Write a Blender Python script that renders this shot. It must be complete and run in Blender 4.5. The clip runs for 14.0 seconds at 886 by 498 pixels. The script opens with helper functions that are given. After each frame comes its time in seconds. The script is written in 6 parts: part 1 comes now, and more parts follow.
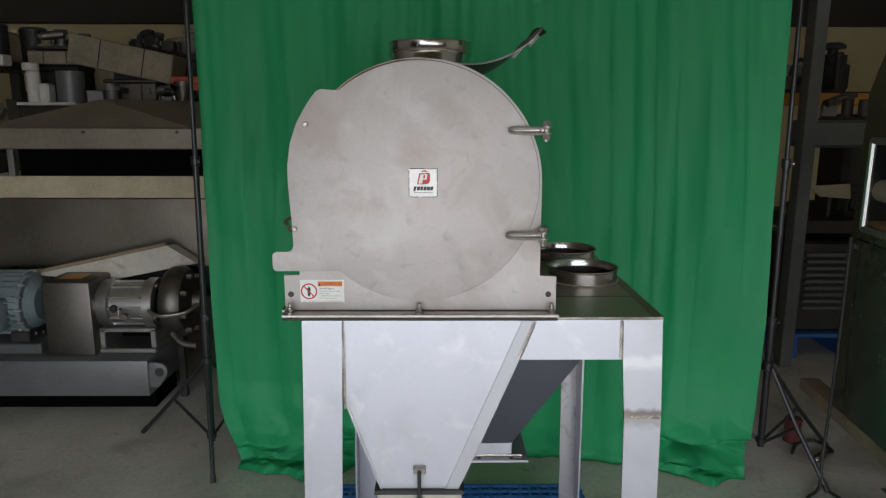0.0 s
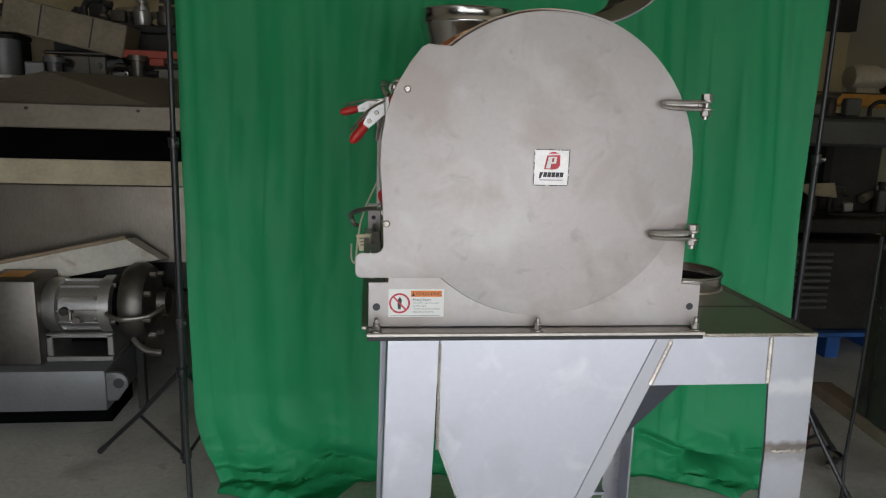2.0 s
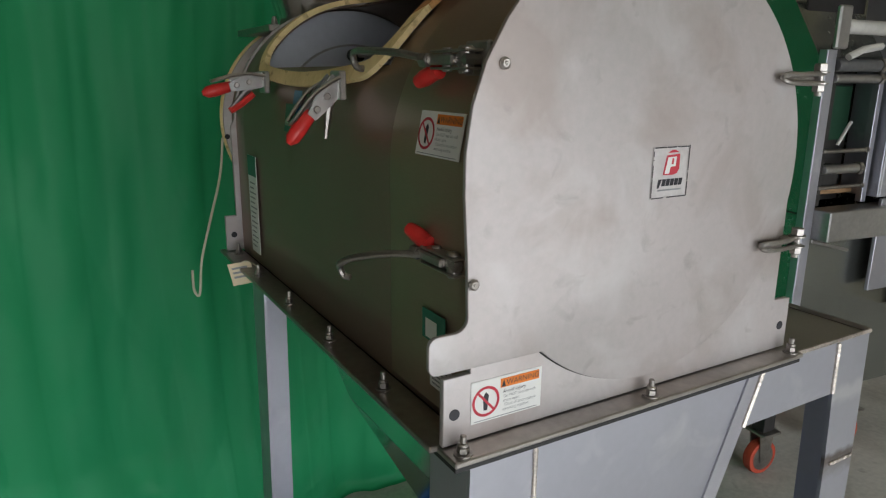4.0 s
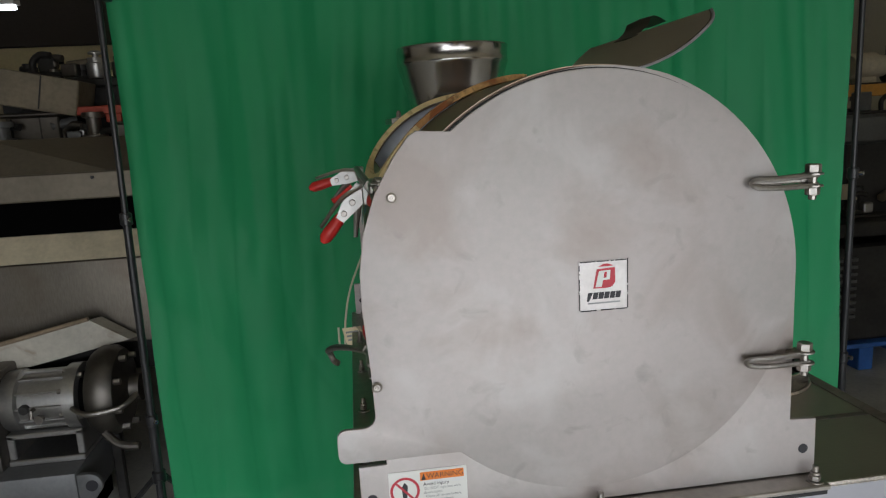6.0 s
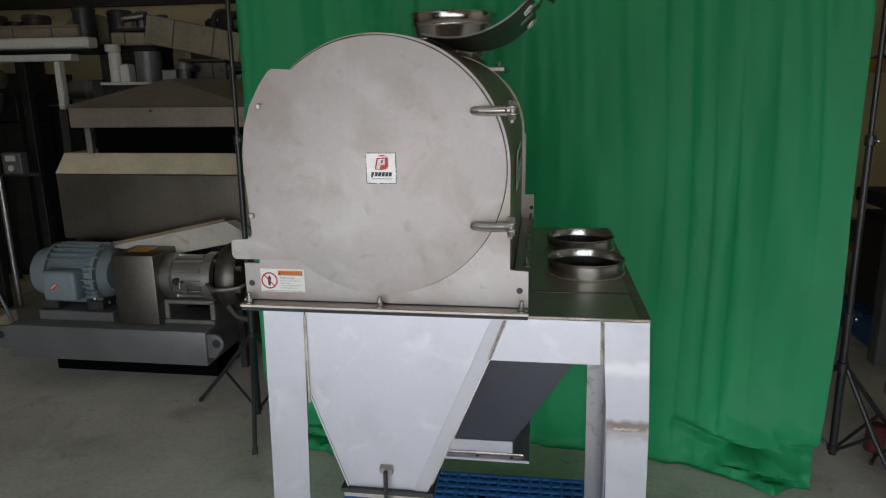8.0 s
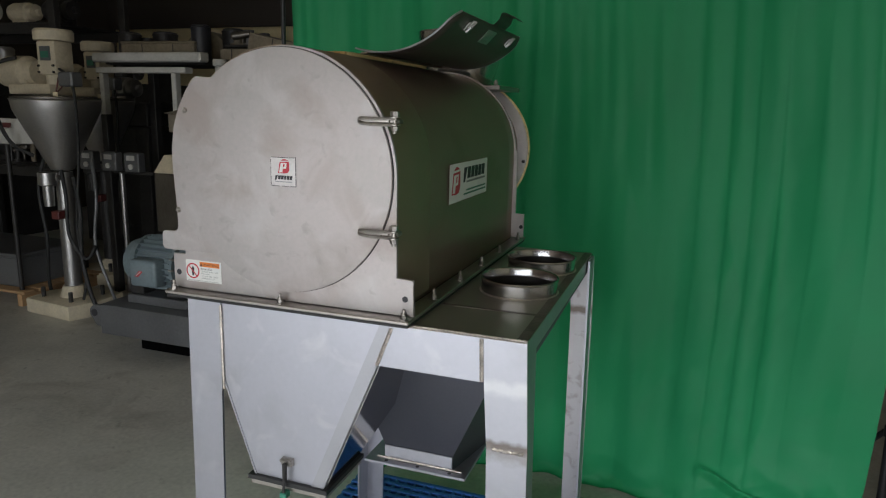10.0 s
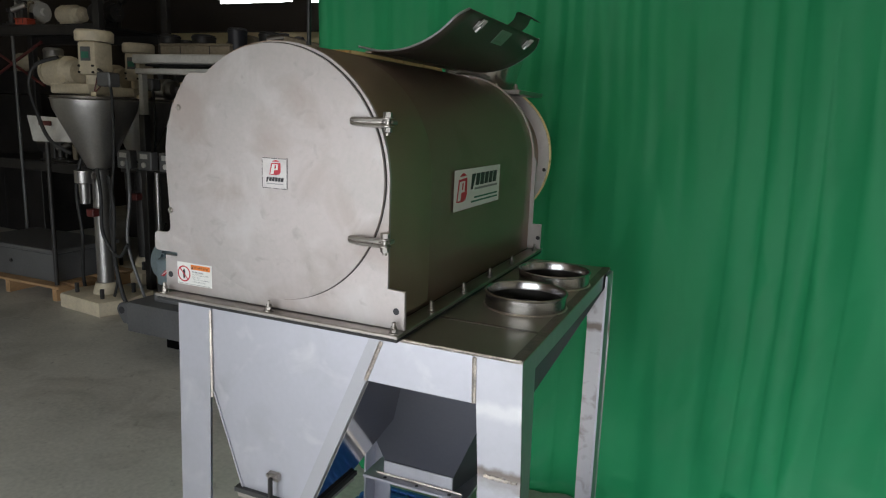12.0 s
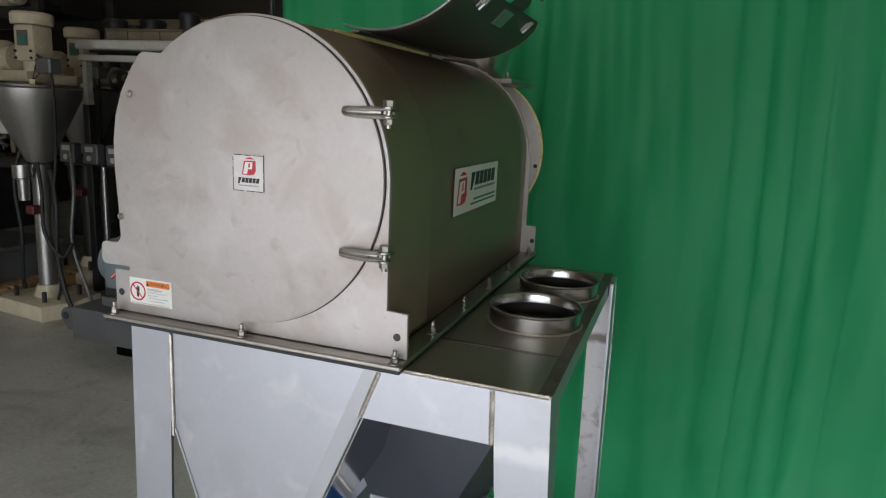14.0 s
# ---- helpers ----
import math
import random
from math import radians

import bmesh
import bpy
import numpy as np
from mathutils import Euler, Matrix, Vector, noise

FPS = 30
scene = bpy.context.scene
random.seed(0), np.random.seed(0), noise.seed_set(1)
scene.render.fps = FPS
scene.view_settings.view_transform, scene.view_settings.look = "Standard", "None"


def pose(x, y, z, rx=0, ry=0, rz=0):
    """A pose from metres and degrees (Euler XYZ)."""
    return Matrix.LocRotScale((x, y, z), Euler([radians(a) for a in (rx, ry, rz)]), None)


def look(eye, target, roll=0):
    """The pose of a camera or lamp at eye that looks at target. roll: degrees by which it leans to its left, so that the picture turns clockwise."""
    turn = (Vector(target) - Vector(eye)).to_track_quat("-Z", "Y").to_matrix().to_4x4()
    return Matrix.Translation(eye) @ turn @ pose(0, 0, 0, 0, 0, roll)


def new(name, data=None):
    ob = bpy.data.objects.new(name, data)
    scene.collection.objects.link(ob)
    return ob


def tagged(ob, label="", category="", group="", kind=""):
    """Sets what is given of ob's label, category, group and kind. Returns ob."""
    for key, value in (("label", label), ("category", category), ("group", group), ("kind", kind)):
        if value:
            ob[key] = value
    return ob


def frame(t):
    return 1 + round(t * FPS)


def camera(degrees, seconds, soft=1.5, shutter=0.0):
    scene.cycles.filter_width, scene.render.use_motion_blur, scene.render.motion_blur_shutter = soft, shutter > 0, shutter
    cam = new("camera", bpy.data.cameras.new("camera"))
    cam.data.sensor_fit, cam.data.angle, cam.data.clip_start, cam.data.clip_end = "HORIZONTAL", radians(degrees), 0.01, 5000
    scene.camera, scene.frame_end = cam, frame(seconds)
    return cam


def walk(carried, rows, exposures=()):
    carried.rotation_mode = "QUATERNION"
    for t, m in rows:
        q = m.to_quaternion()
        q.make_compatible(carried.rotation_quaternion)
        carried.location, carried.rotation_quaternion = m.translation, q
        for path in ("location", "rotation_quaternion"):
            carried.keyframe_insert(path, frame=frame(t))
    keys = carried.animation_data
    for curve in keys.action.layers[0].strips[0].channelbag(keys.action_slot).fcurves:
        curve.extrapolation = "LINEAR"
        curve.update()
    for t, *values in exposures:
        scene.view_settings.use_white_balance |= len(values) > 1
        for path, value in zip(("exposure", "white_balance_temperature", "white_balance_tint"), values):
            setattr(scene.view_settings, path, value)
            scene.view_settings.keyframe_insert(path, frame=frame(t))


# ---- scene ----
cam = camera(66.4, 14.0, 1.2)
METRES, EYE, TILT, LEAN, TURN = 3.15, 1.61, 0.0, 0.0, -0.6
ROWS = [
    (0.0, 0.0, 0.0, 0.0, 0.03, -11.24, -0.15),
    (0.5, -0.0089, 0.0094, -0.0007, 1.69, -11.5, -0.68),
    (1.0, -0.0351, 0.0165, -0.0008, 1.6, -12.44, -1.45),
    (1.5, -0.0724, 0.0326, -0.0033, -1.63, -12.34, -2.01),
    (2.0, -0.1016, 0.0936, -0.0156, -5.59, -11.63, -1.73),
    (4.5, -0.2096, 0.2684, -0.0056, -31.66, -14.63, -0.55),
    (5.0, -0.192, 0.2601, 0.0085, -27.75, -13.82, 1.67),
    (5.5, -0.1434, 0.2366, 0.0196, -18.06, -10.98, 3.14),
    (6.0, -0.0957, 0.2035, 0.0174, -7.11, -10.58, 2.96),
    (6.5, -0.0598, 0.1517, 0.0141, -2.05, -11.66, 3.05),
    (7.0, -0.0108, 0.0936, 0.0132, 1.32, -12.33, 2.74),
    (7.5, 0.0441, 0.0582, 0.0093, 5.28, -13.0, 1.6),
    (8.0, 0.0843, 0.0398, 0.0034, 8.66, -13.42, 0.65),
    (8.5, 0.122, 0.0376, -0.0026, 11.15, -13.74, 0.79),
    (9.0, 0.1701, 0.0429, 0.0001, 14.48, -12.55, 0.19),
    (11.5, 0.244, 0.0975, -0.006, 24.06, -11.47, -2.4),
    (12.0, 0.2428, 0.0993, -0.0047, 23.95, -11.13, -2.38),
    (12.5, 0.2424, 0.0989, -0.0041, 23.56, -10.73, -2.17),
    (13.0, 0.2417, 0.1005, -0.0038, 22.5, -10.38, -2.06),
    (13.5, 0.2345, 0.115, -0.0049, 21.36, -10.65, -2.07),
    (14.0, 0.1949, 0.1449, -0.0073, 20.29, -11.56, -2.74),
]
# slow drift of the exposure along the walk
GAIN = [(0.0, -0.08), (2.0, -0.04), (4.5, 0.17), (5.5, 0.15), (6.0, -0.10), (6.5, -0.34), (7.5, -0.14), (9.0, -0.22), (11.5, 0.16), (14.0, 0.14)]
walk(cam, [(t, pose(0, 0, EYE, TILT, LEAN, TURN) @ pose(METRES * x, METRES * y, METRES * z, 90 + pitch, roll, yaw)) for t, x, y, z, yaw, pitch, roll in ROWS], GAIN)

# ---------------------------------------------------------------- world and lights
world = bpy.data.worlds.new("world")
scene.world = world
world.use_nodes = True
wn = world.node_tree.nodes
sky = wn.new("ShaderNodeTexSky")
sky.sky_type, sky.sun_disc = "NISHITA", False
sky.sun_elevation, sky.sun_rotation = radians(50), radians(170)
world.node_tree.links.new(sky.outputs[0], wn["Background"].inputs[0])
wn["Background"].inputs[1].default_value = 0.10


def area(name, m, sx, sy, watts, colour):
    d = bpy.data.lights.new(name, "AREA")
    d.shape, d.size, d.size_y, d.energy, d.color = "RECTANGLE", sx, sy, watts, colour
    ob = new(name, d)
    ob.matrix_world = m
    return ob


# daylight through an unseen bay door behind the camera, from area lamps
# the sky lamp stands high so that the added lintel darkens the upper hall
area("open_sky", look((-0.05, -6.6, 4.4), (0.0, 1.0, 1.5)), 11.0, 3.6, 1500, (0.905, 0.945, 1.0))
area("bay_daylight", look((0.1, -3.45, 1.1), (0.1, 3, 1.0)), 6.2, 2.0, 118, (0.905, 0.945, 1.0))
sun = bpy.data.lights.new("sun", "SUN")
sun.energy, sun.angle, sun.color = 2.0, radians(0.5), (1.0, 0.95, 0.88)
new("sun", sun).matrix_world = look((0, 8, 20), (0, -6, 0))


# ---------------------------------------------------------------- materials
def mat(name, colour, rough=0.5, metal=0.0, vary=0.12, grain=60.0, bump=0.0, blotch=3.0, stretch=(1, 1, 1), tint=None, spec=0.5, stains=(), bands=()):
    """Procedural surface: a base colour broken up at two scales, uneven gloss and fine relief."""
    m = bpy.data.materials.new(name)
    m.use_nodes = True
    n, l = m.node_tree.nodes, m.node_tree.links
    b = n["Principled BSDF"]
    b.inputs["Metallic"].default_value = metal
    b.inputs["Specular IOR Level"].default_value = spec
    co = n.new("ShaderNodeTexCoord")
    mp = n.new("ShaderNodeMapping")
    mp.inputs["Scale"].default_value = stretch
    l.new(co.outputs["Object"], mp.inputs[0])
    big, fine = n.new("ShaderNodeTexNoise"), n.new("ShaderNodeTexNoise")
    big.inputs["Scale"].default_value, big.inputs["Detail"].default_value = blotch, 5
    fine.inputs["Scale"].default_value, fine.inputs["Detail"].default_value = grain, 4
    l.new(co.outputs["Object"], big.inputs[0])
    l.new(mp.outputs[0], fine.inputs[0])
    mixn = n.new("ShaderNodeMix")
    mixn.data_type = "RGBA"
    lo = [max(0, c * (1 - 1.6 * vary)) for c in colour] if tint is None else tint
    hi = [min(1, c * (1 + vary)) for c in colour]
    mixn.inputs["A"].default_value, mixn.inputs["B"].default_value = (*lo, 1), (*hi, 1)
    ramp = n.new("ShaderNodeMapRange")
    ramp.inputs["From Min"].default_value, ramp.inputs["From Max"].default_value = 0.32, 0.62
    add = n.new("ShaderNodeMath")
    add.operation = "MULTIPLY_ADD"
    add.inputs[1].default_value = 0.35
    l.new(fine.outputs[0], add.inputs[0])
    sub = n.new("ShaderNodeMath")
    sub.operation = "MULTIPLY"
    sub.inputs[1].default_value = 0.65
    l.new(big.outputs[0], sub.inputs[0])
    l.new(sub.outputs[0], add.inputs[2])
    l.new(add.outputs[0], ramp.inputs["Value"])
    l.new(ramp.outputs[0], mixn.inputs["Factor"])
    colour_out = mixn.outputs["Result"]

    def layer(mask, tone, amount):
        mx, mu = n.new("ShaderNodeMix"), n.new("ShaderNodeMath")
        mx.data_type, mu.operation = "RGBA", "MULTIPLY"
        mu.inputs[1].default_value = amount
        l.new(mask, mu.inputs[0])
        l.new(mu.outputs[0], mx.inputs["Factor"])
        l.new(colour_out, mx.inputs["A"])
        mx.inputs["B"].default_value = (*tone, 1)
        return mx.outputs["Result"]

    # stains: tone, size, threshold, amount; each with a soft uneven edge of its own
    for i, (tone, size, level, amount) in enumerate(stains):
        off, ns, mr = n.new("ShaderNodeMapping"), n.new("ShaderNodeTexNoise"), n.new("ShaderNodeMapRange")
        off.inputs["Location"].default_value = (3.7 * i + 1.3, 1.9 * i, 5.1 * i)
        ns.inputs["Scale"].default_value, ns.inputs["Detail"].default_value, ns.inputs["Distortion"].default_value = size, 7, 0.6
        mr.inputs["From Min"].default_value, mr.inputs["From Max"].default_value = level, level + 0.16
        l.new(co.outputs["Object"], off.inputs[0])
        l.new(off.outputs[0], ns.inputs[0])
        l.new(ns.outputs[0], mr.inputs["Value"])
        colour_out = layer(mr.outputs[0], tone, amount)
    # bands: heat marks across a part at a height, with a ragged edge
    for tone, height, half, amount in bands:
        sep, ab, wob, mr = n.new("ShaderNodeSeparateXYZ"), n.new("ShaderNodeMath"), n.new("ShaderNodeMath"), n.new("ShaderNodeMapRange")
        ab.operation, wob.operation = "COMPARE", "MULTIPLY_ADD"
        dif = n.new("ShaderNodeMath")
        dif.operation = "SUBTRACT"
        dif.inputs[1].default_value = height
        absn = n.new("ShaderNodeMath")
        absn.operation = "ABSOLUTE"
        l.new(co.outputs["Object"], sep.inputs[0])
        l.new(sep.outputs["Z"], dif.inputs[0])
        l.new(dif.outputs[0], absn.inputs[0])
        ns = n.new("ShaderNodeTexNoise")
        ns.inputs["Scale"].default_value, ns.inputs["Detail"].default_value = 45, 5
        l.new(co.outputs["Object"], ns.inputs[0])
        wob.inputs[1].default_value = half * 1.6
        l.new(ns.outputs[0], wob.inputs[0])
        l.new(absn.outputs[0], wob.inputs[2])
        mr.inputs["From Min"].default_value, mr.inputs["From Max"].default_value = half * 2.0, half * 1.1
        l.new(wob.outputs[0], mr.inputs["Value"])
        n.remove(ab)
        colour_out = layer(mr.outputs[0], tone, amount)
    l.new(colour_out, b.inputs["Base Color"])
    rr = n.new("ShaderNodeMapRange")
    rr.inputs["To Min"].default_value, rr.inputs["To Max"].default_value = max(0.02, rough - 0.07), min(1, rough + 0.07)
    l.new(add.outputs[0], rr.inputs["Value"])
    l.new(rr.outputs[0], b.inputs["Roughness"])
    if bump:
        bp = n.new("ShaderNodeBump")
        bp.inputs["Strength"].default_value, bp.inputs["Distance"].default_value = bump, 0.002
        l.new(fine.outputs[0], bp.inputs["Height"])
        l.new(bp.outputs[0], b.inputs["Normal"])
    return m


PLATE = mat("blasted_steel", (0.51, 0.468, 0.458), 0.61, 0.60, 0.03, 120, 0.015, 5.0, tint=(0.45, 0.425, 0.41), stains=(((0.36, 0.29, 0.25), 7.0, 0.50, 0.45), ((0.60, 0.585, 0.58), 11.0, 0.54, 0.5), ((0.30, 0.27, 0.25), 26.0, 0.62, 0.5)))
SHELL = mat("brushed_steel", (0.325, 0.238, 0.190), 0.46, 0.78, 0.08, 90, 0.04, 2.5, (14, 1, 14), stains=(((0.22, 0.17, 0.12), 5.0, 0.55, 0.5),))
SATIN = mat("satin_steel", (0.48, 0.485, 0.535), 0.44, 0.92, 0.03, 90, 0.012, 3.0, stains=(((0.40, 0.40, 0.43), 6.0, 0.52, 0.5), ((0.62, 0.62, 0.64), 14.0, 0.58, 0.5)))
LEGST = mat("welded_leg_steel", (0.48, 0.485, 0.53), 0.44, 0.92, 0.03, 90, 0.012, 3.0, stains=(((0.40, 0.40, 0.43), 6.0, 0.52, 0.5),), bands=(((0.66, 0.66, 0.67), 0.952, 0.018, 0.7), ((0.15, 0.12, 0.10), 0.836, 0.011, 0.9), ((0.30, 0.27, 0.25), 0.822, 0.020, 0.6)))
LEGRR = mat("scorched_leg_steel", (0.46, 0.45, 0.46), 0.44, 0.92, 0.03, 90, 0.012, 3.0, stains=(((0.20, 0.16, 0.14), 22.0, 0.55, 0.7),), bands=(((0.15, 0.12, 0.10), 0.880, 0.016, 0.9),))
BAND = mat("fold_steel", (0.44, 0.44, 0.47), 0.52, 0.92, 0.05, 160, 0.04, 5.0, (1, 1, 6))
MILL = mat("mill_steel", (0.42, 0.42, 0.45), 0.50, 0.95, 0.06, 120, 0.03, 3.0)
TOPS = mat("table_steel", (0.44, 0.415, 0.36), 0.47, 1.0, 0.08, 90, 0.04, 3.0, (1, 10, 1))
POLISH = mat("polished_steel", (0.56, 0.53, 0.51), 0.20, 1.0, 0.03, 60, 0.0, 2.0)
FLANGE = mat("flange_steel", (0.42, 0.39, 0.36), 0.38, 1.0, 0.15, 80, 0.05, 6.0)
# lid steel darkened for its shaded underside
LID_SHADE = mat("shaded_lid_steel", (0.13, 0.112, 0.095), 0.50, 0.85, 0.08, 90, 0.03, 2.5, (1, 10, 1))
COLLAR = mat("dull_collar_steel", (0.37, 0.282, 0.205), 0.46, 0.72, 0.08, 90, 0.03, 2.5, (12, 1, 12))
RINGM = mat("spun_steel", (0.52, 0.505, 0.495), 0.24, 1.0, 0.06, 80, 0.03, 5.0)
WELD = mat("weld_bead", (0.62, 0.56, 0.50), 0.42, 0.9, 0.3, 300, 0.6, 30.0)
SCORCH = mat("heat_stain", (0.22, 0.19, 0.17), 0.5, 0.7, 0.3, 120, 0.1, 12.0)
BOLT = mat("zinc_bolt", (0.38, 0.355, 0.33), 0.38, 1.0, 0.15, 200, 0.1, 30.0)
RUBBER = mat("black_rubber", (0.02, 0.02, 0.02), 0.6, 0.0, 0.3, 100, 0.2)
GASKET = mat("cream_gasket", (0.86, 0.69, 0.36), 0.7, 0.0, 0.06, 140, 0.3, 14.0, tint=(0.76, 0.58, 0.27), stains=(((0.25, 0.12, 0.04), 40.0, 0.58, 0.8),))
GASKET_R = mat("rusty_gasket", (0.74, 0.47, 0.20), 0.8, 0.0, 0.15, 160, 0.5, 30.0, tint=(0.48, 0.24, 0.07), stains=(((0.30, 0.085, 0.020), 22.0, 0.46, 0.9), ((0.10, 0.035, 0.015), 55.0, 0.56, 0.9),))
RED = mat("red_grip", (0.62, 0.03, 0.025), 0.35, 0.0, 0.1, 80, 0.05, 20.0)
GREEN = mat("green_cloth", (0.019, 0.275, 0.106), 0.55, 0.0, 0.06, 700, 0.10, 2.0, spec=0.27)
BLACK = mat("black_metal", (0.018, 0.018, 0.02), 0.35, 0.0, 0.3, 60, 0.05)
WHITE = mat("white_vinyl", (0.72, 0.72, 0.69), 0.45, 0.0, 0.04, 60, 0.0)
LOGO = mat("worn_decal", (0.58, 0.55, 0.54), 0.38, 0.4, 0.1, 240, 0.1, 40.0)
DKRED = mat("print_red", (0.50, 0.03, 0.05), 0.5, 0.0, 0.15, 150)
ORANGE = mat("print_orange", (0.75, 0.20, 0.02), 0.5, 0.0, 0.1, 150)
INK = mat("print_black", (0.02, 0.02, 0.025), 0.5, 0.0, 0.2, 150)
GREY_INK = mat("print_grey", (0.25, 0.26, 0.26), 0.5, 0.0, 0.2, 150)
TEAL = mat("sticker_green", (0.03, 0.17, 0.11), 0.5, 0.0, 0.2, 90)
BLUE_ST = mat("sticker_blue", (0.05, 0.22, 0.38), 0.5, 0.0, 0.15, 90)
TAG = mat("manila_tag", (0.72, 0.62, 0.42), 0.8, 0.0, 0.08, 90)
WIRE = mat("cream_cord", (0.62, 0.58, 0.45), 0.6, 0.0, 0.1, 90)
PALLET_B = mat("blue_plastic", (0.03, 0.11, 0.36), 0.34, 0.0, 0.15, 60, 0.05)
CONCRETE = mat("concrete", (0.515, 0.50, 0.452), 0.46, 0.0, 0.12, 45, 0.12, 1.6, tint=(0.35, 0.345, 0.315), stains=(((0.20, 0.17, 0.14), 2.2, 0.54, 0.55), ((0.62, 0.60, 0.55), 5.0, 0.56, 0.4), ((0.10, 0.09, 0.08), 14.0, 0.64, 0.6), ((0.10, 0.09, 0.08), 60.0, 0.70, 0.6)))
WALL = mat("cream_wall", (0.70, 0.59, 0.34), 0.85, 0.0, 0.08, 30, 0.1, 0.8)
WALLC = mat("pale_wall", (0.74, 0.70, 0.58), 0.8, 0.0, 0.06, 30, 0.1, 0.8)
CEIL = mat("dull_ceiling", (0.50, 0.45, 0.34), 0.85, 0.0, 0.1, 30, 0.1, 0.8)
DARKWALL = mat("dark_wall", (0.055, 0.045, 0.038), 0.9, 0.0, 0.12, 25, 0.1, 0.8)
INNER = mat("pale_inner_steel", (0.60, 0.62, 0.67), 0.5, 0.35, 0.06, 60, 0.03, 4.0)
# the same lid steel, lighter for the face turned up to the light
LID_LIT = mat("lit_lid_steel", (0.52, 0.475, 0.385), 0.45, 0.75, 0.06, 90, 0.03, 2.5, (1, 10, 1))
TROUGH = mat("chipped_cream_paint", (0.50, 0.47, 0.41), 0.55, 0.0, 0.12, 50, 0.08, 5.0, stains=(((0.22, 0.12, 0.06), 9.0, 0.60, 0.6),))
# stand steel darkened for the shade under the table
CHUTE_SHADE = mat("shaded_chute_steel", (0.155, 0.16, 0.19), 0.48, 0.9, 0.05, 120, 0.02, 3.0)
MIRROR = mat("mirror_sheet", (0.56, 0.55, 0.55), 0.11, 1.0, 0.03, 60, 0.0, 2.0)
# dark green that stands for the curtain mirrored in steel
OLIVE = mat("reflected_green", (0.012, 0.055, 0.028), 0.4, 0.0, 0.15, 60)
TIMBER = mat("grey_timber", (0.24, 0.18, 0.125), 0.8, 0.0, 0.25, 40, 0.3, 4.0, (1, 8, 1))
WOOD = mat("pallet_wood", (0.36, 0.22, 0.11), 0.8, 0.0, 0.25, 40, 0.3, 4.0, (1, 1, 8))
GREYM = mat("grey_paint", (0.125, 0.127, 0.13), 0.42, 0.25, 0.15, 60, 0.05)
BLUEM = mat("motor_blue", (0.17, 0.215, 0.235), 0.45, 0.1, 0.15, 60, 0.05)
STEELD = mat("dull_steel", (0.42, 0.41, 0.40), 0.36, 0.9, 0.12, 70, 0.06)
STEELB = mat("old_steel_sheet", (0.17, 0.155, 0.14), 0.48, 1.0, 0.15, 40, 0.05, 2.0)
HOODM = mat("hood_sheet", (0.215, 0.185, 0.145), 0.5, 0.5, 0.15, 40, 0.05, 2.0)
DUSTY = mat("dusty_beige", (0.20, 0.165, 0.115), 0.6, 0.0, 0.2, 40, 0.1, 5.0)
CREAM = mat("cream_paint", (0.56, 0.49, 0.36), 0.5, 0.0, 0.14, 50, 0.08, 6.0)
WHITEP = mat("white_paint", (0.55, 0.54, 0.51), 0.5, 0.0, 0.12, 50, 0.05, 6.0)
CAB = mat("dark_cabinet_steel", (0.33, 0.345, 0.325), 0.26, 0.95, 0.12, 50, 0.03, 2.0)
REDP = mat("red_paint", (0.42, 0.06, 0.03), 0.5, 0.0, 0.15, 50)
YELLOWP = mat("orange_beam", (0.55, 0.26, 0.04), 0.5, 0.0, 0.15, 50)
DARKM = mat("dark_machinery", (0.028, 0.026, 0.025), 0.5, 0.2, 0.3, 40, 0.1, 5.0)

# near-black that stands for deep shade in openings and under the skid
DEEP_SHADE = mat("deep_shade", (0.003, 0.003, 0.003), 0.95, 0.0, 0.1, 30, spec=0.0)
TUBE = bpy.data.materials.new("lamp_tube")
TUBE.use_nodes = True
TUBE.node_tree.nodes["Principled BSDF"].inputs["Emission Color"].default_value = (0.9, 0.95, 1, 1)
TUBE.node_tree.nodes["Principled BSDF"].inputs["Emission Strength"].default_value = 7.0


# ---------------------------------------------------------------- mesh helpers
def thing(name, base, label, category, group="", kind=""):
    ob = new(name)
    ob.location = base
    ob.empty_display_size = 0.05
    return tagged(ob, label, category, group, kind)


def base_of(ob):
    while ob.parent:
        ob = ob.parent
    return Vector(ob.location)


def smooth_mesh(me, limit=35):
    me.polygons.foreach_set("use_smooth", [True] * len(me.polygons))
    me.set_sharp_from_angle(angle=radians(limit))


def part(name, bm, material, parent=None, label="", smooth=True):
    """Links a bmesh, built in world places, as one mesh object under its parent."""
    if parent:
        bmesh.ops.translate(bm, verts=bm.verts, vec=-base_of(parent))
    bmesh.ops.recalc_face_normals(bm, faces=bm.faces)
    me = bpy.data.meshes.new(name)
    bm.to_mesh(me)
    bm.free()
    if smooth:
        smooth_mesh(me)
    me.materials.append(material)
    ob = new(name, me)
    if parent:
        ob.parent = parent
    return tagged(ob, label)


def single(name, bm, material, label, category, group="", kind="", base=None):
    """A top-level thing of one mesh, with its origin at its base."""
    xs = [v.co for v in bm.verts]
    o = Vector(base) if base else Vector((sum(v.x for v in xs) / len(xs), sum(v.y for v in xs) / len(xs), min(v.z for v in xs)))
    bmesh.ops.translate(bm, verts=bm.verts, vec=-o)
    ob = part(name, bm, material)
    ob.location = o
    return tagged(ob, label, category, group, kind)


def bev(bm, w, seg=2):
    if w:
        bmesh.ops.bevel(bm, geom=list(bm.edges), offset=w, segments=seg, affect="EDGES", profile=0.5, clamp_overlap=True)
    return bm


